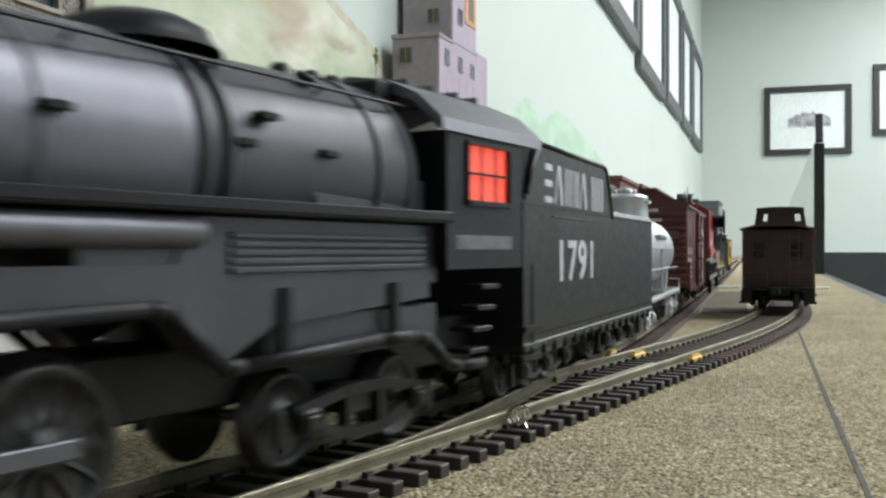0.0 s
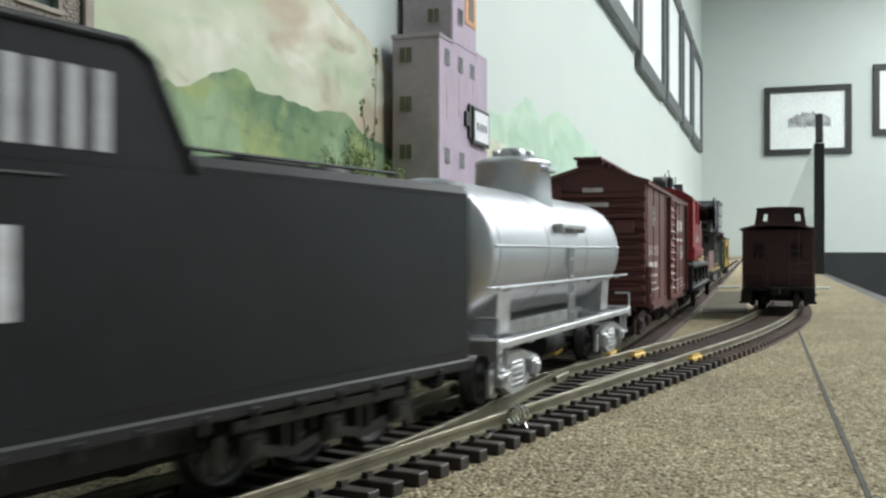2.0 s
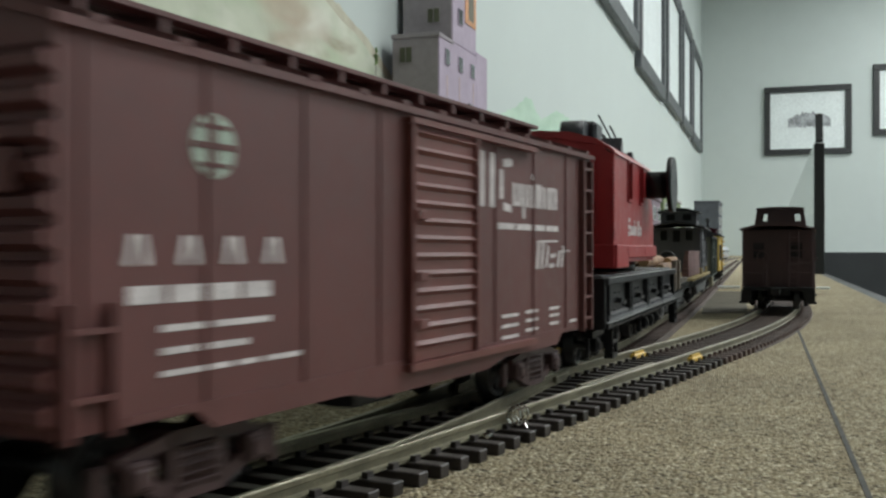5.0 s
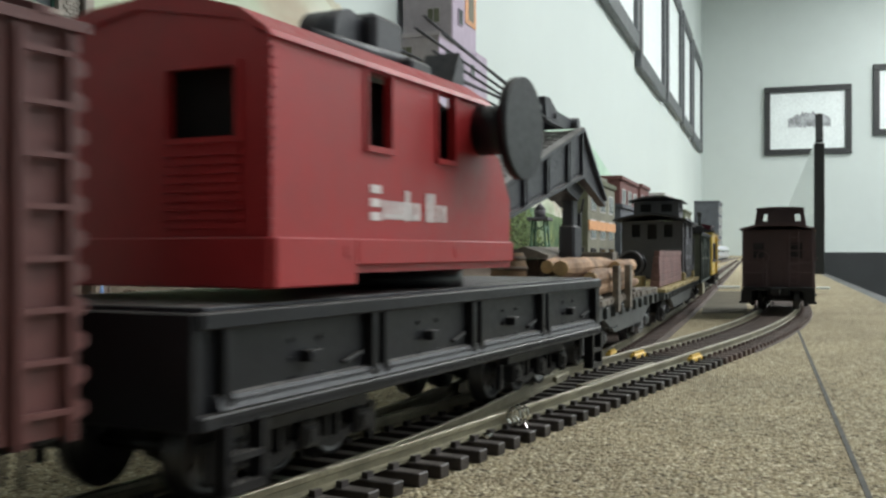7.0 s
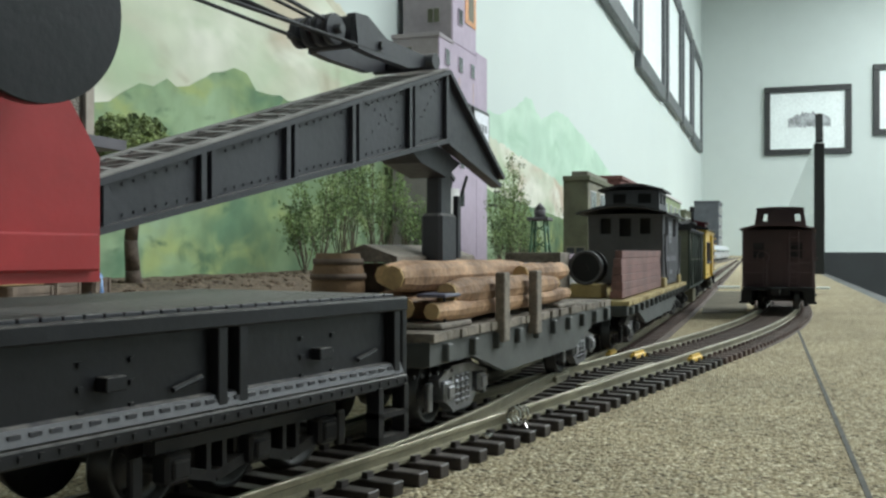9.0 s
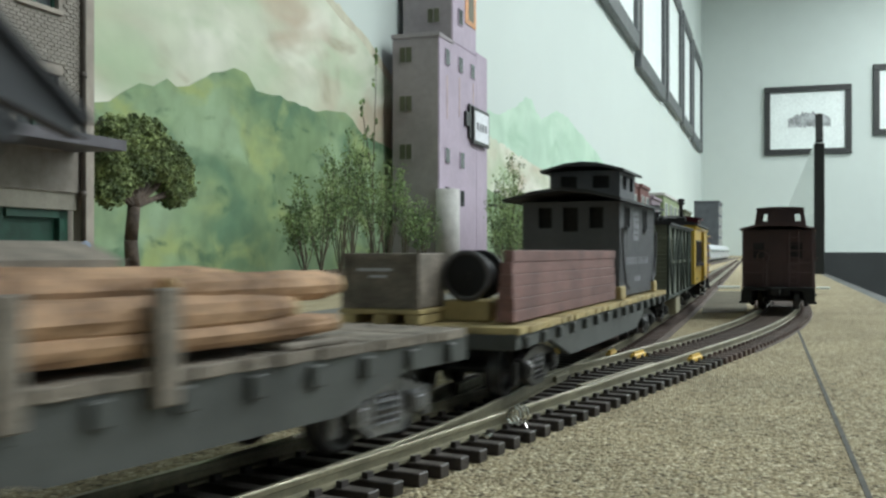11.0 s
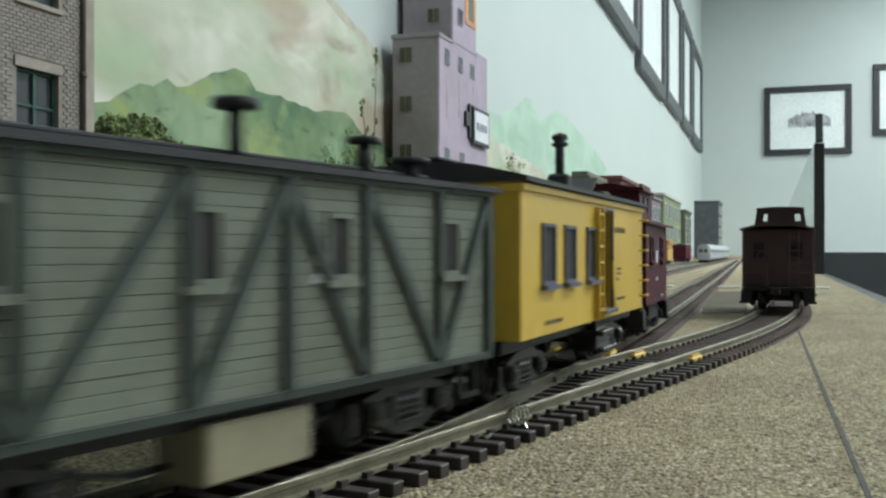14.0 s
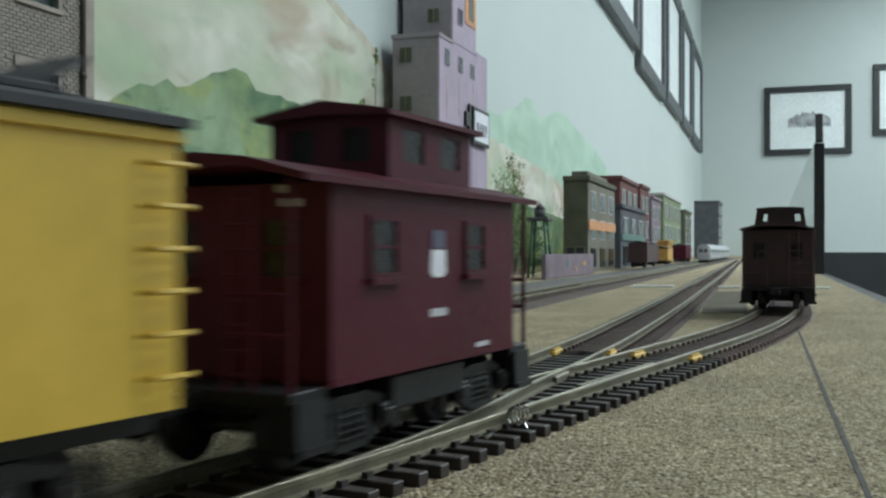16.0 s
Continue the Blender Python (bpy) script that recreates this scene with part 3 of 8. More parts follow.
solid("solder_drop", bm, "steel", "small bright solder drop beside the rail", "solder", set_on(BRANCH, -39.5, 1.9) @ mm(11.2, 0, 0))


# ---- rolling stock ----
TRAIN = []        # (thing, centre of it along the train, distance between its pivots)
WHEELS = []       # (wheelset, its pose in the truck, radius)


def wheelset_data(r=5.2):
    bm = bmesh.new()
    for sx in (-1, 1):
        lathe(bm, [(0, 0), (r * 0.35, 0.1), (r * 0.4, -0.3), (r * 0.78, -0.4), (r * 0.86, 0.25), (r, 0.25), (r, -1.6), (r * 1.12, -1.8), (r * 1.1, -2.4), (0, -2.4)], (sx * 9.3, 0, 0), (sx, 0, 0), 20)
        for k in range(4):
            a = k * math.pi / 2
            box(bm, sx * 9.0 - 0.3, sx * 9.0 + 0.3, math.cos(a) * r * 0.6 - 0.4, math.cos(a) * r * 0.6 + 0.4, math.sin(a) * r * 0.6 - 0.4, math.sin(a) * r * 0.6 + 0.4)
    cyl(bm, (-12.5, 0, 0), (12.5, 0, 0), 0.9, 8)
    return data_of("wheelset", bm, "iron")


WHEELDATA = {}


def truck(parent, y, material="iron", base=20.0, r=5.2, x=12.6, springs=True, axles=2, name="truck"):
    bm = bmesh.new()
    box(bm, -x, x, -2.5, 2.5, r - 0.5, r + 3.6, 0.3)
    h = base / 2
    ys = (-h, h) if axles == 2 else (-h, 0, h)
    for sx in (-1, 1):
        a, b = (sx * x - 0.9, sx * x + 0.9)

        def bar(p, q, w):
            (ya, za), (yb, zb) = p, q
            L = math.hypot(yb - ya, zb - za)
            ny, nz = -(zb - za) / L * w, (yb - ya) / L * w
            prism(bm, [(ya - ny, za - nz), (yb - ny, zb - nz), (yb + ny, zb + nz), (ya + ny, za + nz)], a, b, "x")
        if axles == 2:
            bar((-h - 2.4, r + 1.6), (-4, r + 3.2), 0.75)
            bar((4, r + 3.2), (h + 2.4, r + 1.6), 0.75)
            bar((-4.4, r + 3.2), (4.4, r + 3.2), 0.8)
            bar((-h, r - 0.4), (-3.6, r - 2.8), 0.8)
            bar((3.6, r - 2.8), (h, r - 0.4), 0.8)
            bar((-4.2, r - 2.9), (4.2, r - 2.9), 0.75)
            for k in (-3.9, 3.9):
                box(bm, a, b, k - 0.7, k + 0.7, r - 2.9, r + 3.2)
        else:
            bar((-h - 2.6, r + 2.6), (h + 2.6, r + 2.6), 0.7)
            for k in (-h / 2, h / 2):
                bar((k - h / 2 + 1, r - 0.6), (k, r - 2.0), 0.6)
                bar((k, r - 2.0), (k + h / 2 - 1, r - 0.6), 0.6)
                box(bm, a, b, k - 1.6, k - 0.9, r - 2, r + 2.4)
                box(bm, a, b, k + 0.9, k + 1.6, r - 2, r + 2.4)
        for k in ys:
            lo, hi = sorted((sx * x - sx * 0.6, sx * x + sx * 1.9))
            box(bm, lo, hi, k - 1.9, k + 1.9, r - 1.5, r + 1.9, 0.4)
            lo, hi = sorted((sx * x + sx * 1.8, sx * x + sx * 2.3))
            box(bm, lo, hi, k - 1.3, k + 1.3, r - 1.0, r + 1.2, 0.3)
        if springs:
            for k in (-2.2, 0, 2.2):
                cyl(bm, (sx * (x + 0.2), k, r - 2.6), (sx * (x + 0.2), k, r + 2.4), 0.95, 8)
                for q in range(5):
                    cyl(bm, (sx * (x + 0.2), k, r - 2.2 + q), (sx * (x + 0.2), k, r - 1.8 + q), 1.15, 8)
        lo, hi = sorted((sx * x - 0.5, sx * x + 0.5))
        for k in (-h - 4.6, h + 4.6):
            box(bm, lo, hi, k - 0.8, k + 0.8, r - 2.6, r + 2.0, 0.2)
    t = part(name, bm, material, parent, "", mm(0, y, 0))
    if r not in WHEELDATA:
        WHEELDATA[r] = wheelset_data(r)
    for yy in ys:
        w = new("wheelset", WHEELDATA[r])
        w.parent = t
        w.matrix_basis = mm(0, yy, r)
        WHEELS.append((w, yy, r))
    return t


def coupler(parent, y, way, material="iron"):
    bm = bmesh.new()
    box(bm, -1.3, 1.3, min(y, y + way * 5), max(y, y + way * 5), 8.3, 10.6, 0.3)
    box(bm, -2.6, 1.6, min(y + way * 4.6, y + way * 7), max(y + way * 4.6, y + way * 7), 7.7, 11.2, 0.5)
    cyl(bm, (-1.5, y + way * 6, 7.8), (-1.8, y + way * 6, 3.2), 0.35, 6)
    part("coupler", bm, material, parent)


def car(name, label, s0, s1, category="wagon", pivots=0.62, group="cars of the train"):
    ob = thing(name, label, category, group=group)
    TRAIN.append((ob, (s0 + s1) / 2, (s1 - s0) * pivots))
    return ob, (s1 - s0) / 2


def bars(parent, rows, x, material="whitel", name="lettering_bar"):
    """Plain bars on a side: (y0, y1, z0, z1)."""
    part(name, boxes([(x - 0.05, x + 0.1, a, b, c, d) for a, b, c, d in rows]), material, parent)


def strokes(parent, lines, x, material="whitel", name="lettering_bar"):
    """Plain bars at any slant on a side that faces +x: ((y, z), (y, z), half width)."""
    bm = bmesh.new()
    for (ya, za), (yb, zb), w in lines:
        L = math.hypot(yb - ya, zb - za)
        ny, nz = -(zb - za) / L * w, (yb - ya) / L * w
        prism(bm, [(ya - ny, za - nz), (yb - ny, zb - nz), (yb + ny, zb + nz), (ya + ny, za + nz)], x - 0.05, x + 0.1, "x")
    return part(name, bm, material, parent)


def ladder(parent, x, y, z0, z1, n, w=5.0, material="boxred", name="ladder", d=1.1):
    bm = bmesh.new()
    for yy in (y - w / 2, y + w / 2):
        box(bm, x, x + d, yy - 0.35, yy + 0.35, z0, z1)
    lad = part(name, bm, material, parent)
    for i in range(n):
        z = z0 + (z1 - z0) * (i + 0.6) / n
        part("rung", boxes([(x + d * 0.35, x + d * 0.9, y - w / 2, y + w / 2, z - 0.28, z + 0.28)]), material, lad)


def window_in(parent, x, y0, y1, z0, z1, frame_m, pane_m, depth=0.5, bars_n=1, sill=True, name="window"):
    """A framed sash window on a side that faces +x (or -x when x < 0)."""
    sg = 1 if x > 0 else -1
    lo, hi = sorted((x, x + sg * depth))
    f = 0.7
    bm = boxes([(lo, hi, y0 - f, y0, z0 - f, z1 + f), (lo, hi, y1, y1 + f, z0 - f, z1 + f), (lo, hi, y0, y1, z1, z1 + f), (lo, hi, y0, y1, z0 - f, z0)])
    if bars_n:
        box(bm, lo, hi - sg * 0.15 * (sg > 0), y0, y1, (z0 + z1) / 2 - 0.25, (z0 + z1) / 2 + 0.25)
    if sill:
        lo2, hi2 = sorted((x, x + sg * (depth + 0.8)))
        box(bm, lo2, hi2, y0 - 1.4, y1 + 1.4, z0 - 1.6, z0 - f)
    w = part(name, bm, frame_m, parent)
    lo, hi = sorted((x, x + sg * 0.1))
    part("pane", boxes([(lo, hi, y0, y1, z0, z1)]), pane_m, w)
    return w


def locomotive():
    L, h = car("steam_locomotive", "black model steam locomotive with graphite boiler and lit cab window", -262, -16, "locomotive", 0.5)
    o = 123.0     # the cab's rear stands at y = o

    def Y(v):
        return o + v
    # boiler with bands and domes
    bm = bmesh.new()
    lathe(bm, [(0, 0), (12.0, 0), (12.6, 1), (13.6, 40), (14.3, 58), (14.3, 60.5), (13.9, 61), (0, 61.2)], (0, Y(-142), 39.6), (0, 1, 0), 48)
    for k in range(4):
        y = Y(-130 + k * 14.5)
        rr = 13.0 + k * 0.2
        lathe(bm, [(rr, -0.7), (rr + 0.35, -0.7), (rr + 0.35, 0.7), (rr, 0.7)], (0, y, 39.6), (0, 1, 0), 48)
    part("boiler", bm, "gunmetal", L, "graphite grey boiler with bands")
    bm = bmesh.new()
    lathe(bm, [(13.7, 0), (14.4, 44), (14.3, 46), (13.2, 47.5), (0, 48)], (0, Y(-82), 39.6), (0, 1, 0), 48)
    for y in (-80, -76, -46, -38):
        lathe(bm, [(13.7, -0.7), (14.6, -0.6), (14.6, 0.6), (13.7, 0.7)], (0, Y(y), 39.6), (0, 1, 0), 48)
    part("firebox_top", bm, "gunmetal2", L, "dark satin rear part of the boiler")
    bm = bmesh.new()
    lathe(bm, [(0, 0), (13, 0), (14.2, 1.5), (14.2, 34), (0, 34)], (0, Y(-178), 39.6), (0, 1, 0), 48)
    lathe(bm, [(0, -1.2), (9, -1.2), (10, 0)], (0, Y(-178), 39.6), (0, 1, 0), 32)
    part("smokebox", bm, "gunmetal", L, "smooth graphite smokebox")
    bm = bmesh.new()
    lathe(bm, [(4.2, 0), (3.6, 1.5), (3.8, 7), (4.4, 8), (3.2, 8), (3.0, 2), (0, 2)], (0, Y(-163), 52.5), (0, 0, 1), 24)
    part("chimney", bm, "black2", L)
    for y, r, hh in ((-120, 6.2, 6), (-78, 9.0, 4.6)):
        bm = bmesh.new()
        lathe(bm, [(r + 1.8, 0), (r + 0.4, 1.5), (r, hh - 2), (r * 0.7, hh - 0.6), (0, hh)], (0, Y(y), 52.2), (0, 0, 1), 28)
        part("dome", bm, "black", L)
    bm = bmesh.new()
    for y in (-46, -41, -53):
        lathe(bm, [(1.5, 0), (1.5, 1.4), (1.0, 2.0), (0, 2.2)], (2, Y(y), 52.8), (0, 0, 1), 12)
    box(bm, -8, 8, Y(-38), Y(-31.5), 50, 54.6, 0.5)
    lathe(bm, [(0.8, 0), (0.8, 1.4), (1.6, 1.6), (1.6, 2.2), (0, 2.4)], (8.0, Y(-56), 50.2), (0.5, 0, 1), 12)
    part("fittings", bm, "black2", L, "black valves and turret")
    bm = bmesh.new()
    for y, z in ((-70, 44.5), (-74, 41.0), (-100, 42), (-58, 41)):
        box(bm, 12.6, 15.0, Y(y) - 1.6, Y(y) + 1.6, z - 0.5, z + 0.5, 0.2)
    cyl(bm, (11.6, Y(-140), 50.2), (11.6, Y(-32), 50.2), 0.3, 6)
    for k in range(6):
        cyl(bm, (10.2, Y(-136 + k * 20), 49.4), (11.6, Y(-136 + k * 20), 50.2), 0.3, 6)
    part("handrail", bm, "black", L)
    # firebox casing, walkway and the ribbed panel beneath it
    bm = bmesh.new()
    prism(bm, [(-13.6, 30), (-13.6, 39), (13.6, 39), (13.6, 30)], Y(-60), Y(-33))
    part("firebox", bm, "gunmetal2", L, "graphite firebox casing")
    bm = bmesh.new()
    for sx in (-1, 1):
        a, b = sorted((sx * 12, sx * 17.2))
        box(bm, a, b, Y(-150), Y(-30.5), 32.6, 34.0, 0.2)
        a, b = sorted((sx * 16.6, sx * 17.4))
        box(bm, a, b, Y(-150), Y(-30.5), 32.9, 34.3, 0.15)
    part("running_board", bm, "black", L)
    bm = bmesh.new()
    for sx in (-1, 1):
        a, b = sorted((sx * 9, sx * 14.6))
        box(bm, a, b, Y(-98), Y(-31), 23.5, 32.5, 0.3)
        for k in range(5):
            z = 26.2 + k * 1.0
            a, b = sorted((sx * 14.5, sx * 15.6))
            box(bm, a, b, Y(-77.5), Y(-36), z - 0.34, z + 0.34, 0.12)
    part("ribbed_panel", bm, "gunmetal2", L, "ribbed black side panel below the walkway")
    bm = bmesh.new()
    for sx in (-1, 1):
        a, b = sorted((sx * 9, sx * 15))
        prism(bm, [(Y(-145), 27), (Y(-86), 27), (Y(-84), 31), (Y(-34), 26), (Y(-34), 21.5), (Y(-70), 19.5), (Y(-78), 16), (Y(-86), 22.5), (Y(-145), 24.0)], a, b, "x")
        a, b = sorted((sx * 8, sx * 14.0))
        box(bm, a, b, Y(-70), Y(-30), 14.5, 20.5, 0.3)
    part("ash_pan", bm, "gunmetal2", L, "sloping dark firebox side above the trailing truck")
    bm = bmesh.new()
    for sx in (-1, 1):
        lathe(bm, [(0, 0), (1.4, 0.3), (1.9, 1.2), (1.9, 69), (1.4, 69.8), (0, 70)], (sx * 15.0, Y(-152), 30.5), (0, 1, 0), 24)
    part("air_reservoir", bm, "gunmetal", L, "long round air reservoir")
    # frame pipe that swoops along the bottom
    bm = bmesh.new()
    for sx in (1, -1):
        pts = [(-150, 21.5), (-90, 22.5), (-87, 22.0), (-79, 15.4), (-76, 15.2), (-48, 16.3), (-38, 16.1), (-35, 15.0), (-29, 11.0), (-26, 10.4), (-18, 10.2)]
        for (a, za), (b, zb) in zip(pts, pts[1:]):
            cyl(bm, (sx * 15.5, Y(a), za), (sx * 15.5, Y(b), zb), 1.0, 10)
        for y in (-68, -44):
            box(bm, sx * 15.3 - 0.5, sx * 15.3 + 0.5, Y(y) - 0.8, Y(y) + 0.8, 15, 24)
        for i in range(4):
            box(bm, min(sx * 12, sx * 16.6), max(sx * 12, sx * 16.6), Y(-24 + i * 1.4), Y(-18 + i * 1.4), 12 + i * 3.4, 12.8 + i * 3.4, 0.1)
    part("piping", bm, "black", L)
    bm = bmesh.new()
    box(bm, -6, 6, Y(-215), Y(-4), 9, 17, 0.4)
    part("chassis", bm, "black2", L)
    # drivers, rods, cylinders
    for i in range(5):
        y = Y(-98 - i * 19.5)
        bm = bmesh.new()
        for sx in (-1, 1):
            lathe(bm, [(0, 0.9), (2.4, 0.9), (2.4, 0.2), (7.2, 0.2), (7.2, 0.8), (8.8, 0.8), (8.8, -1.6), (9.8, -1.6), (9.8, -2.3), (0, -2.3)], (sx * 9.6, 0, 0), (sx, 0, 0), 28)
            for k in range(12):
                a = k * math.pi / 6
                cyl(bm, (sx * 9.9, math.cos(a) * 2, math.sin(a) * 2), (sx * 9.9, math.cos(a) * 7.4, math.sin(a) * 7.4), 0.45, 5)
        w = part("driving_wheel", bm, "iron", L, "", mm(0, y, 8.9))
        WHEELS.append((w, y, 8.9))
    bm = bmesh.new()
    for sx in (-1, 1):
        box(bm, sx * 12.4 - 0.5, sx * 12.4 + 0.5, Y(-178), Y(-96), 8.2, 10.2, 0.2)
        box(bm, sx * 13.8 - 0.5, sx * 13.8 + 0.5, Y(-200), Y(-135), 10.2, 12.0, 0.2)
        box(bm, sx * 14.0 - 0.6, sx * 14.0 + 0.6, Y(-196), Y(-120), 17.5, 19.0, 0.2)
    part("side_rod", bm, "gunmetal", L)
    bm = bmesh.new()
    for sx in (-1, 1):
        cyl(bm, (sx * 13.4, Y(-222), 11.5), (sx * 13.4, Y(-200), 11.5), 5.4, 24)
        cyl(bm, (sx * 13.4, Y(-222), 20.5), (sx * 13.4, Y(-200), 20.5), 3.6, 20)
        box(bm, min(sx * 8, sx * 13), max(sx * 8, sx * 13), Y(-221), Y(-201), 10, 24, 0.3)
    part("cylinder", bm, "black", L)
    bm = bmesh.new()
    prism(bm, [(-14, 3), (14, 3), (12, 14), (-12, 14)], Y(-240), Y(-232))
    part("pilot", bm, "black2", L)
    truck(L, Y(-226), "black2", 12, 4.6, 9, False, name="pilot_truck")
    t = truck(L, Y(-48), "black2", 26, 6.4, 12.4, False, name="trailing_truck")
    # cab
    bm = bmesh.new()
    for sx in (-1, 1):
        a, b = sorted((sx * 16.2, sx * 17.0))
        box(bm, a, b, Y(-32), Y(-6), 25.6, 36.4)
        box(bm, a, b, Y(-32), Y(-25.5), 36.4, 45.2)
        box(bm, a, b, Y(-11.5), Y(-6), 36.4, 45.2)
        box(bm, a, b, Y(-32), Y(-6), 45.2, 47.0)
    box(bm, -16.2, 16.2, Y(-31), Y(-30), 30, 47)
    part("cab_wall", bm, "black", L)
    bm = bmesh.new()
    prof = [(-17.6, 46.6), (-17.2, 48.6), (-13, 52.4), (-7, 55.0), (0, 56.0), (7, 55.0), (13, 52.4), (17.2, 48.6), (17.6, 46.6)]
    prism(bm, prof + [(16.6, 46.8), (12, 51.4), (0, 54.8), (-12, 51.4), (-16.6, 46.8)], Y(-34), Y(1))
    for y in (-27, -19, -11, -4):
        box(bm, -6.8, 6.8, Y(y), Y(y) + 0.6, 54.8, 56.2)
    part("cab_roof", bm, "gunmetal", L, "dark cab roof with overhang")
    bm = boxes([(17.0, 17.5, Y(-26.1), Y(-25.5), 35.8, 45.8), (17.0, 17.5, Y(-11.5), Y(-10.9), 35.8, 45.8), (17.0, 17.5, Y(-25.5), Y(-11.5), 45.2, 45.8), (17.0, 17.8, Y(-26.1), Y(-10.9), 35.6, 36.4),
                (16.9, 17.2, Y(-21.1), Y(-20.7), 36.4, 45.2), (16.9, 17.2, Y(-16.3), Y(-15.9), 36.4, 45.2), (16.9, 17.2, Y(-25.5), Y(-11.5), 40.5, 40.9)])
    w = part("cab_window", bm, "black", L)
    part("pane", boxes([(16.3, 16.5, Y(-25.5), Y(-11.5), 36.4, 45.2)]), "redglow", w, "glowing red cab window")
    bars(L, [(Y(-29) + i * 1.75, Y(-29) + i * 1.75 + 1.35, 28.7, 30.9) for i in range(11)], 17.0, "faint")
    bm = boxes([(14.5, 16.8, Y(-5), Y(3), 9, 10, ), (14.5, 16.8, Y(-4), Y(3), 14, 15), (14.9, 15.6, Y(-3), Y(-2), 9, 26), (14.9, 15.6, Y(1), Y(2), 9, 26)])
    part("cab_step", bm, "black", L)
    coupler(L, Y(-240), -1)


def tender():
    T, h = car("tender", "black steam locomotive tender with coal load and pale lettering", -22.5, 111, "tender", 0.55)

    def Y(s):
        return s - (-22.5 + 111) / 2
    bm = bmesh.new()
    prof = [(-17, 11.6), (-17, 37.2), (-16, 38.4), (16, 38.4), (17, 37.2), (17, 11.6)]
    prism(bm, prof, Y(-22.5), Y(111))
    part("tank", bm, "black", T)
    bm = bmesh.new()
    side = [(Y(-22.3), 36), (Y(-21), 38.8), (Y(-14), 47.6), (Y(-12), 48.4), (Y(44), 48.4), (Y(47), 46.8), (Y(52.5), 36.4)]
    for a, b in ((16.2, 17.05), (-17.05, -16.2)):
        prism(bm, side, a, b, "x")
    box(bm, -16.2, 16.2, Y(43), Y(44.5), 37, 47.5)
    part("bunker_side", bm, "black", T)
    bm = bmesh.new()
    for a, b in ((16.4, 17.5), (-17.5, -16.4)):
        for (ya, za), (yb, zb) in zip(side[1:], side[2:]):
            cyl(bm, ((a + b) / 2, ya, za), ((a + b) / 2, yb, zb), 0.55, 8)
    part("bunker_rim", bm, "black", T)
    # solid hood block; the shade of the opening is put into its colour
    bm = bmesh.new()
    prism(bm, [(Y(-23), 30), (Y(-26.5), 36), (Y(-27), 44), (Y(-22), 47.4), (Y(-13), 48.3), (Y(-13), 30)], -16.1, 16.1, "x")
    part("front_hood", bm, "hole", T, "overhanging bunker front, near-black to stand for its shaded opening")
    bm = bmesh.new()
    rng = random.Random(8)
    for i in range(420):
        x, y = rng.uniform(-15, 15), rng.uniform(-16, 42)
        z = 46.6 + 3.6 * (1 - (x / 16) ** 2) * (0.6 + 0.4 * math.sin(y * 0.25 + 1))
        blob(bm, (x, Y(y), z), rng.uniform(0.9, 2.0), rng)
    tagged(part("coal", bm, "coal", T, "heap of black coal"), kind="stuff")
    bm = bmesh.new()
    box(bm, -17.3, 17.3, Y(-22.5), Y(111), 10.2, 11.9, 0.3)
    for i in range(16):
        box(bm, 16.9, 17.7, Y(-19 + i * 8), Y(-18 + i * 8), 9.2, 11.2, 0.15)
    part("sill", bm, "black2", T)
    bm = bmesh.new()
    rng = random.Random(2)
    for i in range(60):
        for z in (13.0, 36.6):
            box(bm, 17.0, 17.12, Y(-20 + i * 2.15), Y(-20 + i * 2.15) + 0.35, z, z + 0.35)
    for k in range(2):
        cyl(bm, (-13 + k * 22, Y(60), 40.2), (-13 + k * 22, Y(104), 40.2), 0.25, 6)
    for k in range(5):
        cyl(bm, (9, Y(61 + k * 10.4), 38.2), (9, Y(61 + k * 10.4), 40.2), 0.25, 6)
    box(bm, -7, 7, Y(72), Y(86), 38.3, 40.6, 0.5)
    box(bm, -4, 4, Y(58), Y(64), 38.3, 40.2, 0.5)
    cyl(bm, (0, Y(95), 38.3), (0, Y(95), 40.6), 5.5, 24)
    cyl(bm, (17.0, Y(-3), 35.1), (17.0, Y(36), 35.1), 0.22, 6)
    part("deck_fittings", bm, "black2", T)
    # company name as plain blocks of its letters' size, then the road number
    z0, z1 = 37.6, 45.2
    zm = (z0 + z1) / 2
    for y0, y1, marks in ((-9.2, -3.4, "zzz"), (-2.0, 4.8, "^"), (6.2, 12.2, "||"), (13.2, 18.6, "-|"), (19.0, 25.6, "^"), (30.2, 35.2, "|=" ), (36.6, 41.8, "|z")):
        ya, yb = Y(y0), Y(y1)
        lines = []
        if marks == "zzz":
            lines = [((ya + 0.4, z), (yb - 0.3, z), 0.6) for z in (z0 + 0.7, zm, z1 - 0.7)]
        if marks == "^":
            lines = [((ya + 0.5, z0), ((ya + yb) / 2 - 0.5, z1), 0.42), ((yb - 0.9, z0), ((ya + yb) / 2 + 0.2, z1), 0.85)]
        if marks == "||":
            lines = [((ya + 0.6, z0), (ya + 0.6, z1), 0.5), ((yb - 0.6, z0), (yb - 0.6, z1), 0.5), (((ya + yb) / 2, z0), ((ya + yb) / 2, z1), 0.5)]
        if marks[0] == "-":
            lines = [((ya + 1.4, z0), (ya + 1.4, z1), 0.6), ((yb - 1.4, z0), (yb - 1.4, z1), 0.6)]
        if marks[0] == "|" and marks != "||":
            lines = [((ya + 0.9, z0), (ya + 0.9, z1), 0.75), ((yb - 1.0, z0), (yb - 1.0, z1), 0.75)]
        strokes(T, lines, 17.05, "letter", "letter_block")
    lettering("1791", 11.4, "letter", T, 17.04, Y(-0.4), 22.6, 1.4)
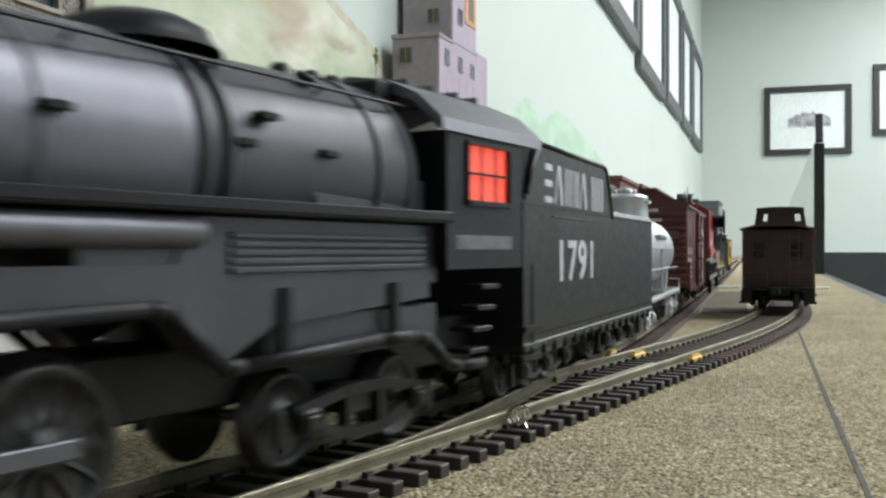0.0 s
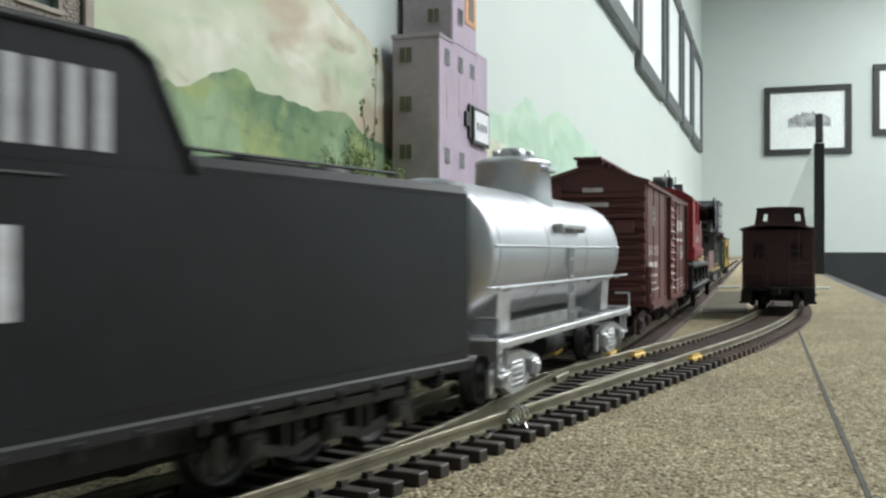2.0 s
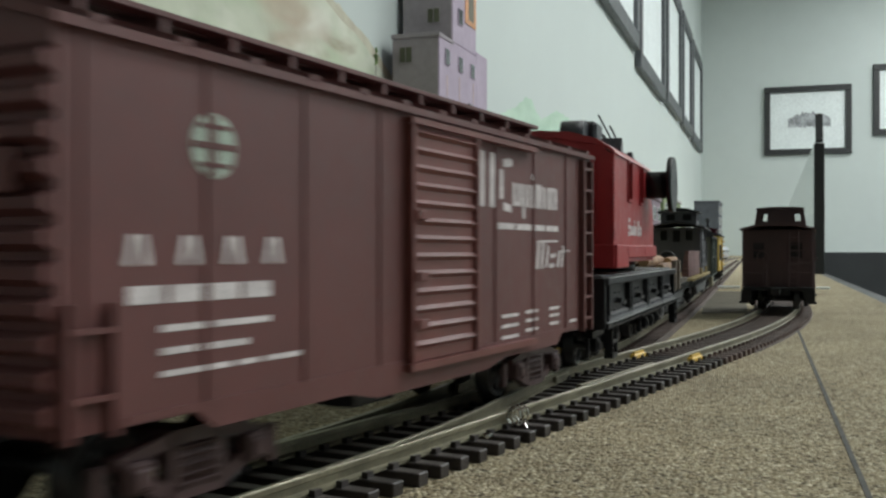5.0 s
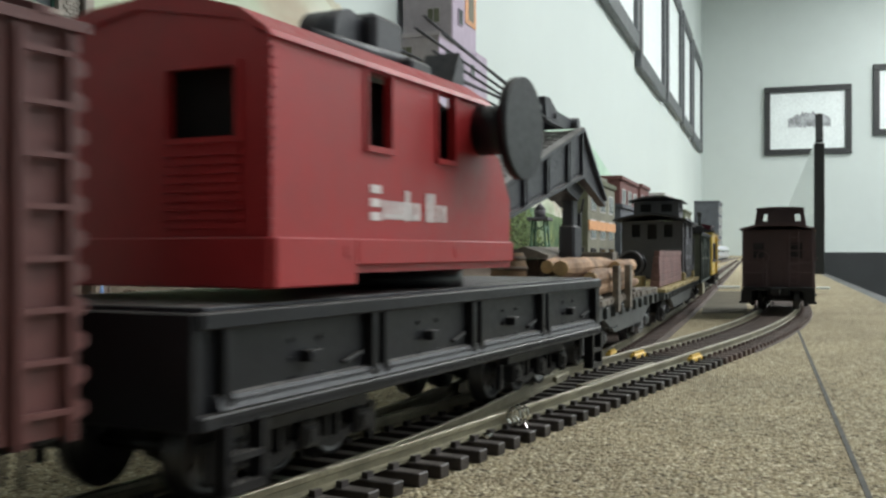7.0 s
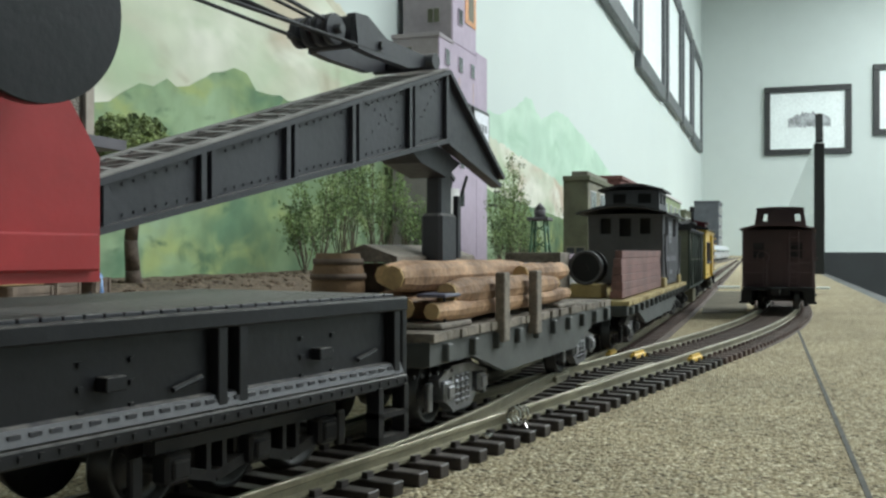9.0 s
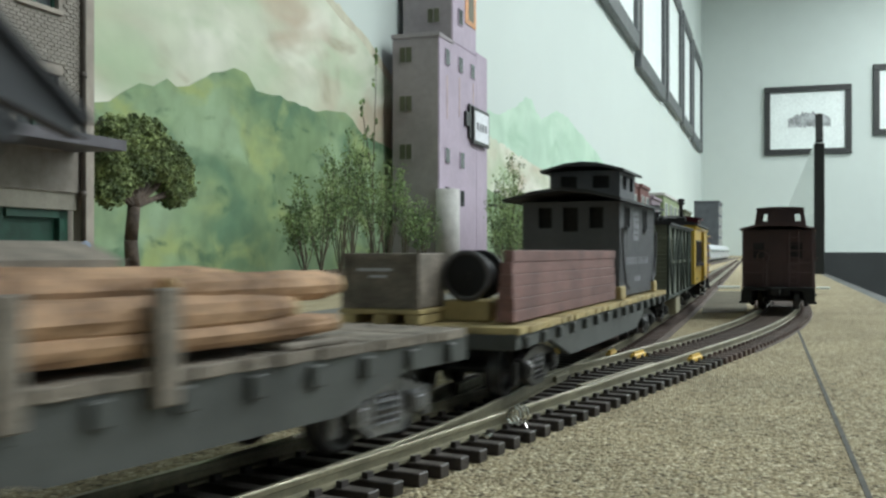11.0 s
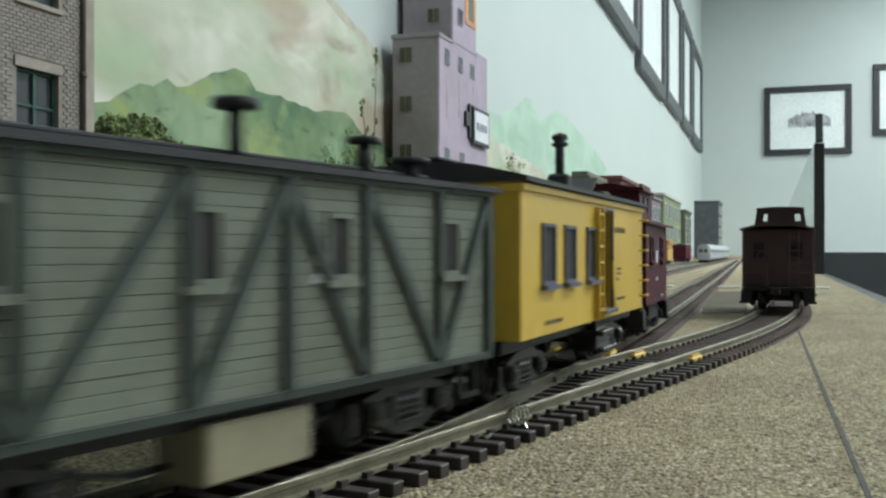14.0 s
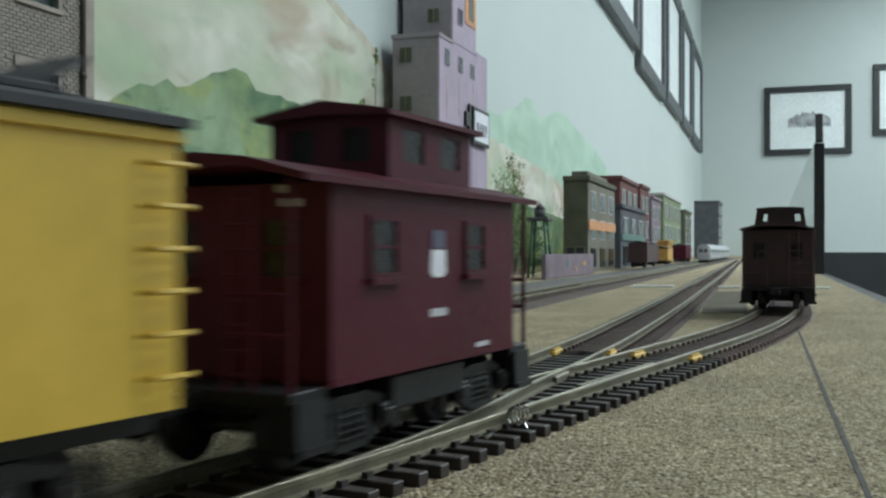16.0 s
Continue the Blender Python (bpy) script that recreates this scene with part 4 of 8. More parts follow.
    for y in (8, 82):
        truck(T, Y(y), "iron", 31, 5.4, 12.8, False, 3)
    bm = bmesh.new()
    box(bm, -9, 9, Y(32), Y(72), 4.5, 10, 1)
    part("underframe", bm, "black2", T)
    part("draw_gear", boxes([(-4, 4, Y(-29), Y(-22), 8.5, 12)], 0.5), "black2", T)
    coupler(T, Y(111), 1)


def tank_car():
    T, h = car("tank_car", "silver painted tank car with dome and silver trucks", 129, 246, "tank wagon")
    c, r = 28.2, 13.7
    bm = bmesh.new()
    hl, mid = h - 5.2, -2.8
    pts = [(0, -hl - 2.6), (5, -hl - 2.3), (9, -hl - 1.6), (12, -hl - 0.6), (r - 0.5, -hl + 0.1), (r - 0.05, -hl + 0.7), (r, -hl + 1.6), (r, hl - 1.6), (r - 0.05, hl - 0.7), (r - 0.5, hl - 0.1), (12, hl + 0.6), (9, hl + 1.6), (5, hl + 2.3), (0, hl + 2.6)]
    lathe(bm, pts, (0, mid, c), (0, 1, 0), 64)
    for z in (0.08, -0.48):
        x = r * math.sqrt(1 - z * z)
        for sx in (-1, 1):
            part("belt_seam", boxes([(sx * x - 0.25, sx * x + 0.25, mid - hl + 1, mid + hl - 1, c + z * r - 0.25, c + z * r + 0.25)], 0.1), "silver", T)
    part("tank", bm, "silver", T)
    for y in (mid - hl + 3.5, mid + hl - 3.5, -20, 14):
        bm = bmesh.new()
        lathe(bm, [(r, -0.25), (r + 0.1, -0.2), (r + 0.1, 0.2), (r, 0.25)], (0, y, c), (0, 1, 0), 64)
        part("tank_band", bm, "silver", T)
    bm = bmesh.new()
    lathe(bm, [(9.2, -3), (9.0, 0.8), (8.6, 7.4), (8.9, 7.6), (8.7, 8.4), (6, 9.4), (0, 9.8)], (0, mid, 40.6), (0, 0, 1), 40)
    for k in range(4):
        a = k * math.pi / 2 + 0.6
        cyl(bm, (4 * math.cos(a), mid + 4 * math.sin(a), 50), (4 * math.cos(a), mid + 4 * math.sin(a), 51.6), 0.9, 10)
    lathe(bm, [(3, 0), (3, 1.6), (2.4, 2.2), (0, 2.4)], (0, mid, 50), (0, 0, 1), 20)
    box(bm, 7.8, 9.6, mid - 3.4, mid + 3.4, 46.4, 47.4, 0.2)
    part("dome", bm, "silver", T)
    bm = bmesh.new()
    for sx in (-1, 1):
        a, b = sorted((sx * 12.6, sx * 14.8))
        box(bm, a, b, mid - 10.5, mid + 10.5, 33.4, 34.4, 0.15)
        for y in (mid - 9.5, mid, mid + 9.5):
            box(bm, a, b, y - 0.4, y + 0.4, 32.6, 34.4)
    part("step_board", bm, "silver2", T)
    bm = bmesh.new()
    for sx in (-1, 1):
        cyl(bm, (sx * 14.6, -h + 2, 21.8), (sx * 14.6, h - 2, 21.8), 0.3, 6)
        for y in (-h + 10, -16, 16, h - 10):
            cyl(bm, (sx * 13, y, 21), (sx * 14.6, y, 21.8), 0.3, 6)
    for y in (-9, -4):
        box(bm, 13.9, 14.5, y * 0.6 - 0.35, y * 0.6 + 0.35, 12, 29.2, 0.1)
    for k in range(4):
        box(bm, 13.9, 14.4, -5.4, -2.4, 14.5 + k * 4.0, 15.0 + k * 4.0)
    part("handrail", bm, "silver2", T)
    bm = bmesh.new()
    box(bm, -6, 6, -h + 1, h - 1, 10.4, 13.6, 0.3)
    for sx in (-1, 1):
        a, b = sorted((sx * 12.8, sx * 15.4))
        box(bm, a, b, -h, h, 11.0, 12.4, 0.2)
    for e in (-1, 1):
        a, b = sorted((e * h, e * (h - 2.2)))
        box(bm, -15.4, 15.4, a, b, 10.0, 12.9, 0.3)
        for y in (h - 9, h - 22):
            box(bm, -15, 15, e * y - 1.2, e * y + 1.2, 10.6, 12.2, 0.2)
        for sx in (-1, 1):
            prism(bm, [(sx * 4, 12.6), (sx * 11, 12.6), (sx * 11.5, 21), (sx * 9.5, 18.6), (sx * 4, 16)], e * (h - 15) - 4, e * (h - 15) + 4)
            box(bm, sx * 14.2 - 0.7, sx * 14.2 + 0.7, e * (h - 5) - 3, e * (h - 5) + 3, 5.6, 6.2, 0.1)
            for k in (-2.6, 2.6):
                box(bm, sx * 14.2 - 0.35, sx * 14.2 + 0.35, e * (h - 5) + k - 0.35, e * (h - 5) + k + 0.35, 5.8, 11)
            cyl(bm, (sx * 11, e * (h - 0.5), 16.5), (sx * 15, e * (h - 0.5), 16.5), 0.3, 6)
            cyl(bm, (sx * 15, e * (h - 0.5), 16.5), (sx * 15, e * (h - 0.5), 12), 0.3, 6)
    part("underframe", bm, "silver2", T)
    bm = bmesh.new()
    cyl(bm, (6, -6, 7), (6, 10, 7), 3, 16)
    part("air_tank", bm, "black2", T)
    for e in (-1, 1):
        truck(T, e * (h - 17), "silver2", 19, 5.2, 12.6, True)
        coupler(T, e * h, e)


def boxcar():
    B, h = car("boxcar", "oxide red model boxcar with ribbed ends and sliding door", 262.5, 409.5, "boxcar", 0.68)
    x, z0, z1 = 17.2, 11.6, 49.0
    bm = bmesh.new()
    box(bm, -x, x, -h, h, z0, z1)
    each("side_rib", [(x - 0.1, x + 0.25, y - 0.35, y + 0.35, z0 + 0.4, z1 - 0.6) for y in (-h + 3, -h + 20, -h + 38, -h + 56, 22, 40, 58)], "boxred", B)
    prism(bm, [(-h + 8, z0 + 0.2), (-h + 18, z0 + 0.2), (-h + 21, z0 - 2), (-26, z0 - 2), (-18, z0 - 3.4), (18, z0 - 3.4), (26, z0 - 2), (h - 21, z0 - 2), (h - 18, z0 + 0.2), (h - 8, z0 + 0.2), (h - 8, z0 + 1), (-h + 8, z0 + 1)], x - 0.4, x + 0.2, "x")
    part("body", bm, "boxred", B)
    for e in (-1, 1):
        bm = bmesh.new()
        n = 11
        for k in range(n):
            zc = z0 + 2.2 + k * 3.15
            lo, hi = sorted((e * (h - 0.1), e * (h + 1.5)))
            y_in, y_out = e * (h - 0.1), e * (h + 1.4)
            rib = bmesh.new()
            prism(rib, [(y_in, zc - 1.25), (y_out, zc - 0.5), (y_out, zc + 0.5), (y_in, zc + 1.25)], -x + 0.8, x - 0.2, "x")
            part("end_rib", rib, "boxred", B)
        box(bm, -x, x, min(e * h, e * (h + 0.5)), max(e * h, e * (h + 0.5)), z1 - 2.2, z1)
        prism(bm, [(-x, z1), (x, z1), (0, 54.2)], min(e * h, e * (h - 1)), max(e * h, e * (h - 1)))
        part("ribbed_end", bm, "boxred", B)
    bm = bmesh.new()
    prism(bm, [(-x - 0.9, z1 - 0.6), (-x - 0.9, z1 + 0.4), (0, 54.9), (x + 0.9, z1 + 0.4), (x + 0.9, z1 - 0.6), (0, 53.6)], -h - 1.0, h + 1.0)
    for k in range(13):
        y = -h + 4 + k * (2 * h - 8) / 12
        rib = bmesh.new()
        prism(rib, [(-x - 1, z1 + 0.3), (-x - 1, z1 + 1.0), (0, 55.6), (x + 1, z1 + 1.0), (x + 1, z1 + 0.3), (0, 54.6)], y - 0.8, y + 0.8)
        part("roof_rib", rib, "boxred", B)
    part("roof", bm, "boxred", B)
    bm = bmesh.new()
    for k in range(3):
        box(bm, -4.2 + k * 2.9, -1.6 + k * 2.9, -h - 2.5, h + 2.5, 56.2, 57.0, 0.1)
    for k in range(12):
        y = -h + 2 + k * (2 * h - 4) / 11
        box(bm, -4, 4, y - 0.5, y + 0.5, 54.4, 56.3)
    part("running_board", bm, "boxred", B)
    bm = bmesh.new()
    dy0, dy1 = -10.5, 12.5
    ribs = []
    box(bm, x, x + 0.8, dy0, dy1, z0 + 0.6, z1 - 1.6, 0.1)
    for k in range(13):
        zc = z0 + 3 + k * 2.6
        rib = bmesh.new()
        prism(rib, [(x + 0.7, zc - 0.7), (x + 1.4, zc), (x + 0.7, zc + 0.7)], dy0 + 1.6, dy1 - 1.2)
        ribs.append(rib)
    for y in (dy0, dy1 - 1.0):
        box(bm, x + 0.6, x + 1.5, y, y + 1.0, z0 + 0.6, z1 - 1.6)
    box(bm, x + 0.2, x + 1.7, -11, 38, z1 - 2.1, z1 - 1.2)
    box(bm, x + 0.2, x + 1.7, -11, 38, z0 - 0.6, z0 + 0.5)
    for zc in (17, 24, 33):
        box(bm, x + 1.2, x + 2.0, dy0 + 1, dy0 + 4, zc, zc + 1.4, 0.1)
    dr = part("door", bm, "boxdoor", B, "ribbed sliding door")
    for rib in ribs:
        part("door_rib", rib, "boxdoor", dr)
    ladder(B, x, h - 3.8, z0 - 0.4, z1 - 1, 8, 5.4)
    ladder(B, x, -h + 3.4, z0 - 0.4, z0 + 12, 2, 5.4, name="grab_iron")
    bm = boxes([(-1.6, 4.6, -h - 1.65, -h - 1.4, 46.2, 47.6), (-3.7, 6.3, -h - 1.65, -h - 1.4, 41.8, 43.1)])
    part("end_lettering", bm, "whitel", B)
    box_b = boxes([(-6, 4, -h - 2.2, -h - 1.4, 34.4, 37.2), (8, 14, -h - 2.2, -h - 1.4, 33.6, 37.6)], 0.2)
    cyl(box_b, (-11, -h - 3, 46), (-11, -h - 2.4, 46), 3.2, 20)
    part("brake_gear", box_b, "boxred", B)
    # round herald with a cross, and plain bars for the lettering
    bm = bmesh.new()
    cyl(bm, (x, -h + 21, 39.6), (x + 0.12, -h + 21, 39.6), 3.5, 32)
    part("herald_disc", bm, "herald", B, "pale green round herald")
    bm = boxes([(x + 0.1, x + 0.2, -h + 17.7, -h + 24.3, 39.25, 39.95), (x + 0.1, x + 0.2, -h + 20.6, -h + 21.4, 36.3, 42.9), (x + 0.1, x + 0.2, -h + 18.6, -h + 23.4, 41.4, 41.9), (x + 0.1, x + 0.2, -h + 18.6, -h + 23.4, 37.3, 37.8)])
    part("herald_cross", bm, "boxred", B)
    for y in (8.0, 15.4, 22.4, 29.6):
        strokes(B, [((-h + y + 0.5, 27.0), (-h + y + 1.2, 30.0), 0.42), ((-h + y + 3.1, 27.0), (-h + y + 2.4, 30.0), 0.42)], x)
    for a, b, z0b, z1b in ((8.5, 13.5, 23.2, 25.0), (14.4, 19.0, 23.2, 25.0), (19.8, 25.2, 23.2, 25.0), (26.0, 31.0, 23.2, 25.0), (13, 20, 20.3, 21.0), (21, 31, 20.3, 21.0), (13, 18, 18.0, 18.7), (19, 27, 18.0, 18.7), (13, 24, 15.8, 16.4), (25, 29, 15.8, 16.4), (30, 37, 15.8, 16.4)):
        bars(B, [(-h + a, -h + b, z0b, z1b)], x)
    for y in (16.2, 20.6):
        strokes(B, [((y, 36.0), (y, 45.4), 1.0)], x)
    strokes(B, [((24.6, 37.6), (24.6, 42.8), 0.75), ((25.4, 44.0), (29.4, 44.4), 0.7), ((25.4, 36.4), (29.0, 36.0), 0.7)], x)
    strokes(B, [((y, 36.6), (y, 40.8), 0.7) for y in (30.4, 32.6, 34.6, 36.8, 39.2, 41.6, 43.4, 45.6, 48.0, 50.0, 52.0)] + [((30.0, 37.0), (33.0, 37.0), 0.4), ((35, 34.4), (35, 36.6), 0.6), ((39.0, 42.4), (40.6, 42.4), 0.5), ((41.0, 40.8), (44.0, 40.8), 0.35), ((48.0, 40.6), (52.0, 40.6), 0.35)], x)
    for a, b in ((23.2, 30.6), (31.4, 38.6), (39.4, 46.0), (46.8, 53.3)):
        bars(B, [(a, b, 32.3, 33.4)], x)
    strokes(B, [((41.6, 25.0), (42.8, 30.0), 0.6), ((44.0, 25.0), (45.2, 30.0), 0.6), ((46.6, 25.2), (47.8, 29.4), 0.5), ((48.4, 25.4), (51.0, 25.6), 0.4), ((49.0, 27.4), (52.0, 27.6), 0.4), ((53.2, 25.2), (54.2, 28.4), 0.5), ((55.4, 25.2), (56.6, 29.4), 0.5), ((41.6, 30.2), (53.0, 30.4), 0.2), ((54.4, 28.2), (60.2, 28.5), 0.2)], x)
    for a, b, zs in ((24.8, 32.4, (16.8, 15.0, 13.0)), (36, 42.2, (17.0, 15.4, 13.6)), (48.6, 53.8, (17.0, 15.6, 14.0)), (60.4, 64.8, (13.8,))):
        for z in zs:
            bars(B, [(a, b, z - 0.3, z + 0.3)], x)
    bm = bmesh.new()
    box(bm, -4, 4, -h + 4, h - 4, 9.6, 11.8)
    box(bm, 5, 12, -16, -4, 6, 11, 0.4)
    cyl(bm, (-8, -6, 8), (-8, 12, 8), 3, 14)
    part("underframe", bm, "black2", B)
    for e in (-1, 1):
        truck(B, e * (h - 23), "brown", 19, 5.2, 12.6, True)
        coupler(B, e * h, e)


def crane_car():
    C, h = car("crane_wagon", "red cab railway crane on a black riveted wagon", 422, 553, "crane", 0.62)

    def Y(s):
        s = s if s < 530 else 530 + (s - 530) * 0.96
        return s * GROW - (422 + 553) / 2
    x = 17.0
    bm = bmesh.new()
    hn = h + 2.8
    box(bm, -x + 1, x - 1, -hn, h, 10.5, 21.2)
    for sx in (-1, 1):
        a, b = sorted((sx * (x - 1), sx * (x + 0.6)))
        box(bm, a, b, -hn, h, 20.4, 22.2, 0.2)
        box(bm, a, b, -hn, h, 10.2, 11.8, 0.2)
    for e in (-1, 1):
        he = hn if e < 0 else h
        a, b = sorted((e * (he - 0.5), e * (he + 0.8)))
        box(bm, -x, x, a, b, 10.2, 22.2, 0.2)
    part("wagon_body", bm, "cranek", C)
    bm = bmesh.new()
    prism(bm, [(x - 1.1, 12.0), (x + 0.3, 12.0), (x - 0.2, 13.4), (x - 1.1, 13.6)], -h + 0.6, h - 0.6)
    for k in range(60):
        box(bm, x - 0.5, x + 0.15, -h + 3 + k * 2.1, -h + 4.2 + k * 2.1, 12.6, 13.0)
    part("side_ledge", bm, "boom", C, "riveted ledge along the wagon side")
    bm = bmesh.new()
    for k in range(5):
        for d in (-1.6, 1.6) if k not in (0, 4) else (0,):
            y = -h + 2 + k * (2 * h - 4) / 4 + d
            for sx in (-1, 1):
                a, b = sorted((sx * (x - 1), sx * (x + 0.2)))
                part("rib", boxes([(a, b, y - 0.7, y + 0.7, 11.6, 20.6)], 0.1), "cranek", C)
    for k in range(4):
        y = -h + 2 + (k + 0.5) * (2 * h - 4) / 4
        box(bm, x - 1, x + 0.4, y - 1.2, y + 1.2, 15.4, 16.8, 0.1)
        for a in (-3, 3):
            for b in (13.4, 15.6, 17.8):
                box(bm, x - 1, x - 0.75, y + a - 0.3, y + a + 0.3, b, b + 0.5)
        cyl(bm, (x - 0.6, y + 8, 14.5), (x - 0.6, y + 12, 15.4), 0.3, 6)
    for k in range(70):
        box(bm, x + 0.55, x + 0.75, -h + 1 + k * 2.05, -h + 1.5 + k * 2.05, 10.8, 11.3)
    for e in (-1, 1):
        for sx in (-1, 1):
            a, b = sorted((e * (h - 7.5), e * (h - 0.5)))
            box(bm, sx * x - 0.9, sx * x + 0.9, a, a + 1, 3.6, 10.6)
            box(bm, sx * x - 0.9, sx * x + 0.9, b - 1, b, 3.6, 10.6)
            box(bm, sx * x - 0.9, sx * x + 0.9, a, b, 3.2, 4.2)
            box(bm, sx * x - 0.9, sx * x + 0.9, a, b, 6.6, 7.3)
    part("riveting", bm, "cranek", C)
    bm = bmesh.new()
    for k in range(56):
        y = -h + 1 + k * (2 * h - 2) / 55.3
        box(bm, -15.8, 15.8, y - 1.1, y + 1.1, 22.0, 22.6, 0.12)
    part("tread_deck", bm, "boom", C, "grey ribbed tread deck")
    for e in (-1, 1):
        truck(C, e * (h - 24), "cranek", 26, 5.2, 13, False, 3)
        coupler(C, e * h, e)
    # slewing ring and cab
    bm = bmesh.new()
    cyl(bm, (0, Y(500), 22.3), (0, Y(500), 25.4), 13.5, 40)
    part("slewing_ring", bm, "cranek", C)
    y0, y1, y2 = Y(443), Y(505), Y(515)
    xc, zb, ze = 16.6, 25.6, 52.6
    roof = [(-xc, zb), (-xc, ze), (-13, 55.4), (-7, 57.2), (0, 57.8), (7, 57.2), (13, 55.4), (xc, ze), (xc, zb)]
    cab = bmesh.new()
    # shell with window openings: side strips round each hole
    wins = [(Y(464.5), Y(471)), (Y(485.6), Y(491.6))]
    for sx in (-1, 1):
        a, b = sorted((sx * xc, sx * (xc - 0.9)))
        edges = [y0] + [v for w in wins for v in w] + [y1]
        for i in range(0, len(edges), 2):
            box(cab, a, b, edges[i], edges[i + 1], zb, ze)
        for wa, wb in wins:
            box(cab, a, b, wa, wb, zb, 42.2)
            box(cab, a, b, wa, wb, 52.0, ze)
        prism(cab, [(y1, zb), (y2, zb), (y2, 37), (y1 + 5, 44), (y1, 46)], a, b, "x")
    for y, holes in ((y0, ((-7.5, 1.0), )), (y1 - 1, ())):
        if holes:
            lo, hi = 3.6, 12.4
            box(cab, -xc + 0.9, lo, y, y + 1, zb, ze)
            box(cab, hi, xc - 0.9, y, y + 1, zb, ze)
            box(cab, lo, hi, y, y + 1, zb, 41.4)
            box(cab, lo, hi, y, y + 1, 49.6, ze)
        else:
            box(cab, -xc + 0.9, xc - 0.9, y, y + 1, zb, ze)
    box(cab, -xc + 0.9, xc - 0.9, y0, y1, zb, zb + 1)
    cabp = part("cab", cab, "craner", C, "bright red crane cab with riveted corners")
    # solid near-black block added so the cab windows look unlit inside
    part("machinery", boxes([(-12.5, 11.5, y0 + 4, y1 - 3, zb + 1.1, 53)], 1.0), "hole", cabp, "near-black block filling the cab in place of its shade")
    bm = bmesh.new()
    prism(bm, [(-xc - 0.5, ze - 0.3), (-xc, ze + 0.6), (-13, 56.0), (-7, 57.9), (0, 58.5), (7, 57.9), (13, 56.0), (xc, ze + 0.6), (xc + 0.5, ze - 0.3), (13, 54.6), (0, 57.2), (-13, 54.6)], y0 - 0.6, y1 + 0.6)
    prism(bm, [(-xc + 0.9, ze), (-13, 55.2), (0, 57.5), (13, 55.2), (xc - 0.9, ze)], y0, y0 + 0.8)
    part("roof", bm, "craner", cabp)
    bm = bmesh.new()
    for sx in (-1, 1):
        a, b = sorted((sx * (xc - 0.3), sx * (xc + 0.9)))
        box(bm, a, b, y0 - 0.4, y0 + 17, 24.2, 30.0, 0.2)
        box(bm, a, b, y0 + 17, y1 + 9, 26.6, 30.0, 0.2)
        for y in (y0 + 15, y1 - 14):
            cyl(bm, (sx * xc, y, 28.4), (sx * (xc + 1.0), y, 28.4), 1.0, 12)
    box(bm, -xc - 0.3, xc + 0.3, y0 - 0.8, y0 + 0.3, 24.2, 30.0, 0.2)
    part("skirt", bm, "craner", cabp)
    bm = bmesh.new()
    for k in range(20):
        z = 31 + k * 1.12
        box(bm, xc - 0.6, xc + 0.25, y0 - 0.3, y0 + 0.7, z, z + 0.6)
    for k in range(9):
        box(bm, 3.0, 13.0, y0 - 0.35, y0 + 0.1, 31 + k * 1.05, 31.6 + k * 1.05)
    box(bm, 2.9, 13.1, y0 - 0.4, y0 + 0.2, 40.8, 41.5)
    box(bm, 2.9, 13.1, y0 - 0.4, y0 + 0.2, 49.5, 50.1)
    for a in (3.0, 12.4):
        box(bm, a, a + 0.6, y0 - 0.4, y0 + 0.2, 41.4, 49.6)
    for wa, wb in wins:
        for a, b in ((wa - 0.6, wa), (wb, wb + 0.6)):
            box(bm, xc - 0.1, xc + 0.3, a, b, 41.6, 52.4)
        box(bm, xc - 0.1, xc + 0.45, wa - 0.6, wb + 0.6, 41.4, 42.2)
    part("rivet_strip", bm, "craner", cabp)
    ys = Y(465)
    strokes(C, [((ys + 0.4, z), (ys + 3.2, z), 0.55) for z in (33.0, 34.8, 36.6)] + [((ys + a, 32.7), (ys + a, 35.2), 0.55) for a in (4.4, 6.2, 7.8, 9.4, 12.0, 13.8, 20.6, 22.4)] +
            [((ys + a, 32.6), (ys + a, 36.8), 0.6) for a in (10.7, 17.0, 18.6)] + [((ys + 4.4, 33.2), (ys + 9.4, 33.2), 0.3), ((ys + 12.0, 33.2), (ys + 13.8, 33.2), 0.3)], xc + 0.02, "whitel")
    bm = bmesh.new()
    box(bm, -6, 6, Y(478), Y(500), 56.5, 59.6, 0.5)
    box(bm, -2, 5, Y(490), Y(500), 58, 66.5, 0.8)
    cyl(bm, (5, Y(470), 59), (5, Y(500), 60), 1.2, 10)
    box(bm, 3, 8, Y(496), Y(504), 56, 60, 0.6)
    cyl(bm, (-5, Y(482), 58), (-5, Y(498), 58), 3.2, 16)
    for y in (486, 492):
        cyl(bm, (-3, Y(y), 62), (3, Y(y), 62), 4.2, 20)
    prism(bm, [(Y(512), 58), (Y(517), 58), (Y(517), 62), (Y(515), 64)], 2, 8, "x")
    part("roof_gear", bm, "boom", C, "dark gear on the cab roof")
    bm = bmesh.new()
    for sx in (-1, 1):
        if sx > 0:
            bm = bmesh.new()
        cyl(bm, (sx * 22.3, Y(502), 48.0), (sx * 23.6, Y(502), 48.0), 8.2, 48)
        cyl(bm, (sx * 15.9, Y(502), 48.0), (sx * 22.3, Y(502), 48.0), 4.0, 48)
        part("hoist_wheel", bm, "cranek", C, "black round hoist wheel")
    bm = bmesh.new()
    cyl(bm, (-15.9, Y(502), 48.0), (15.9, Y(502), 48.0), 4.0, 24)
    part("hoist_drum", bm, "cranek", C)
    bm = bmesh.new()
    for sx in (-1, 1):
        prism(bm, [(Y(500), 33), (Y(516), 42), (Y(516), 52), (Y(511), 54), (Y(500), 50)], sx * 11 - 0.8, sx * 11 + 0.8, "x")
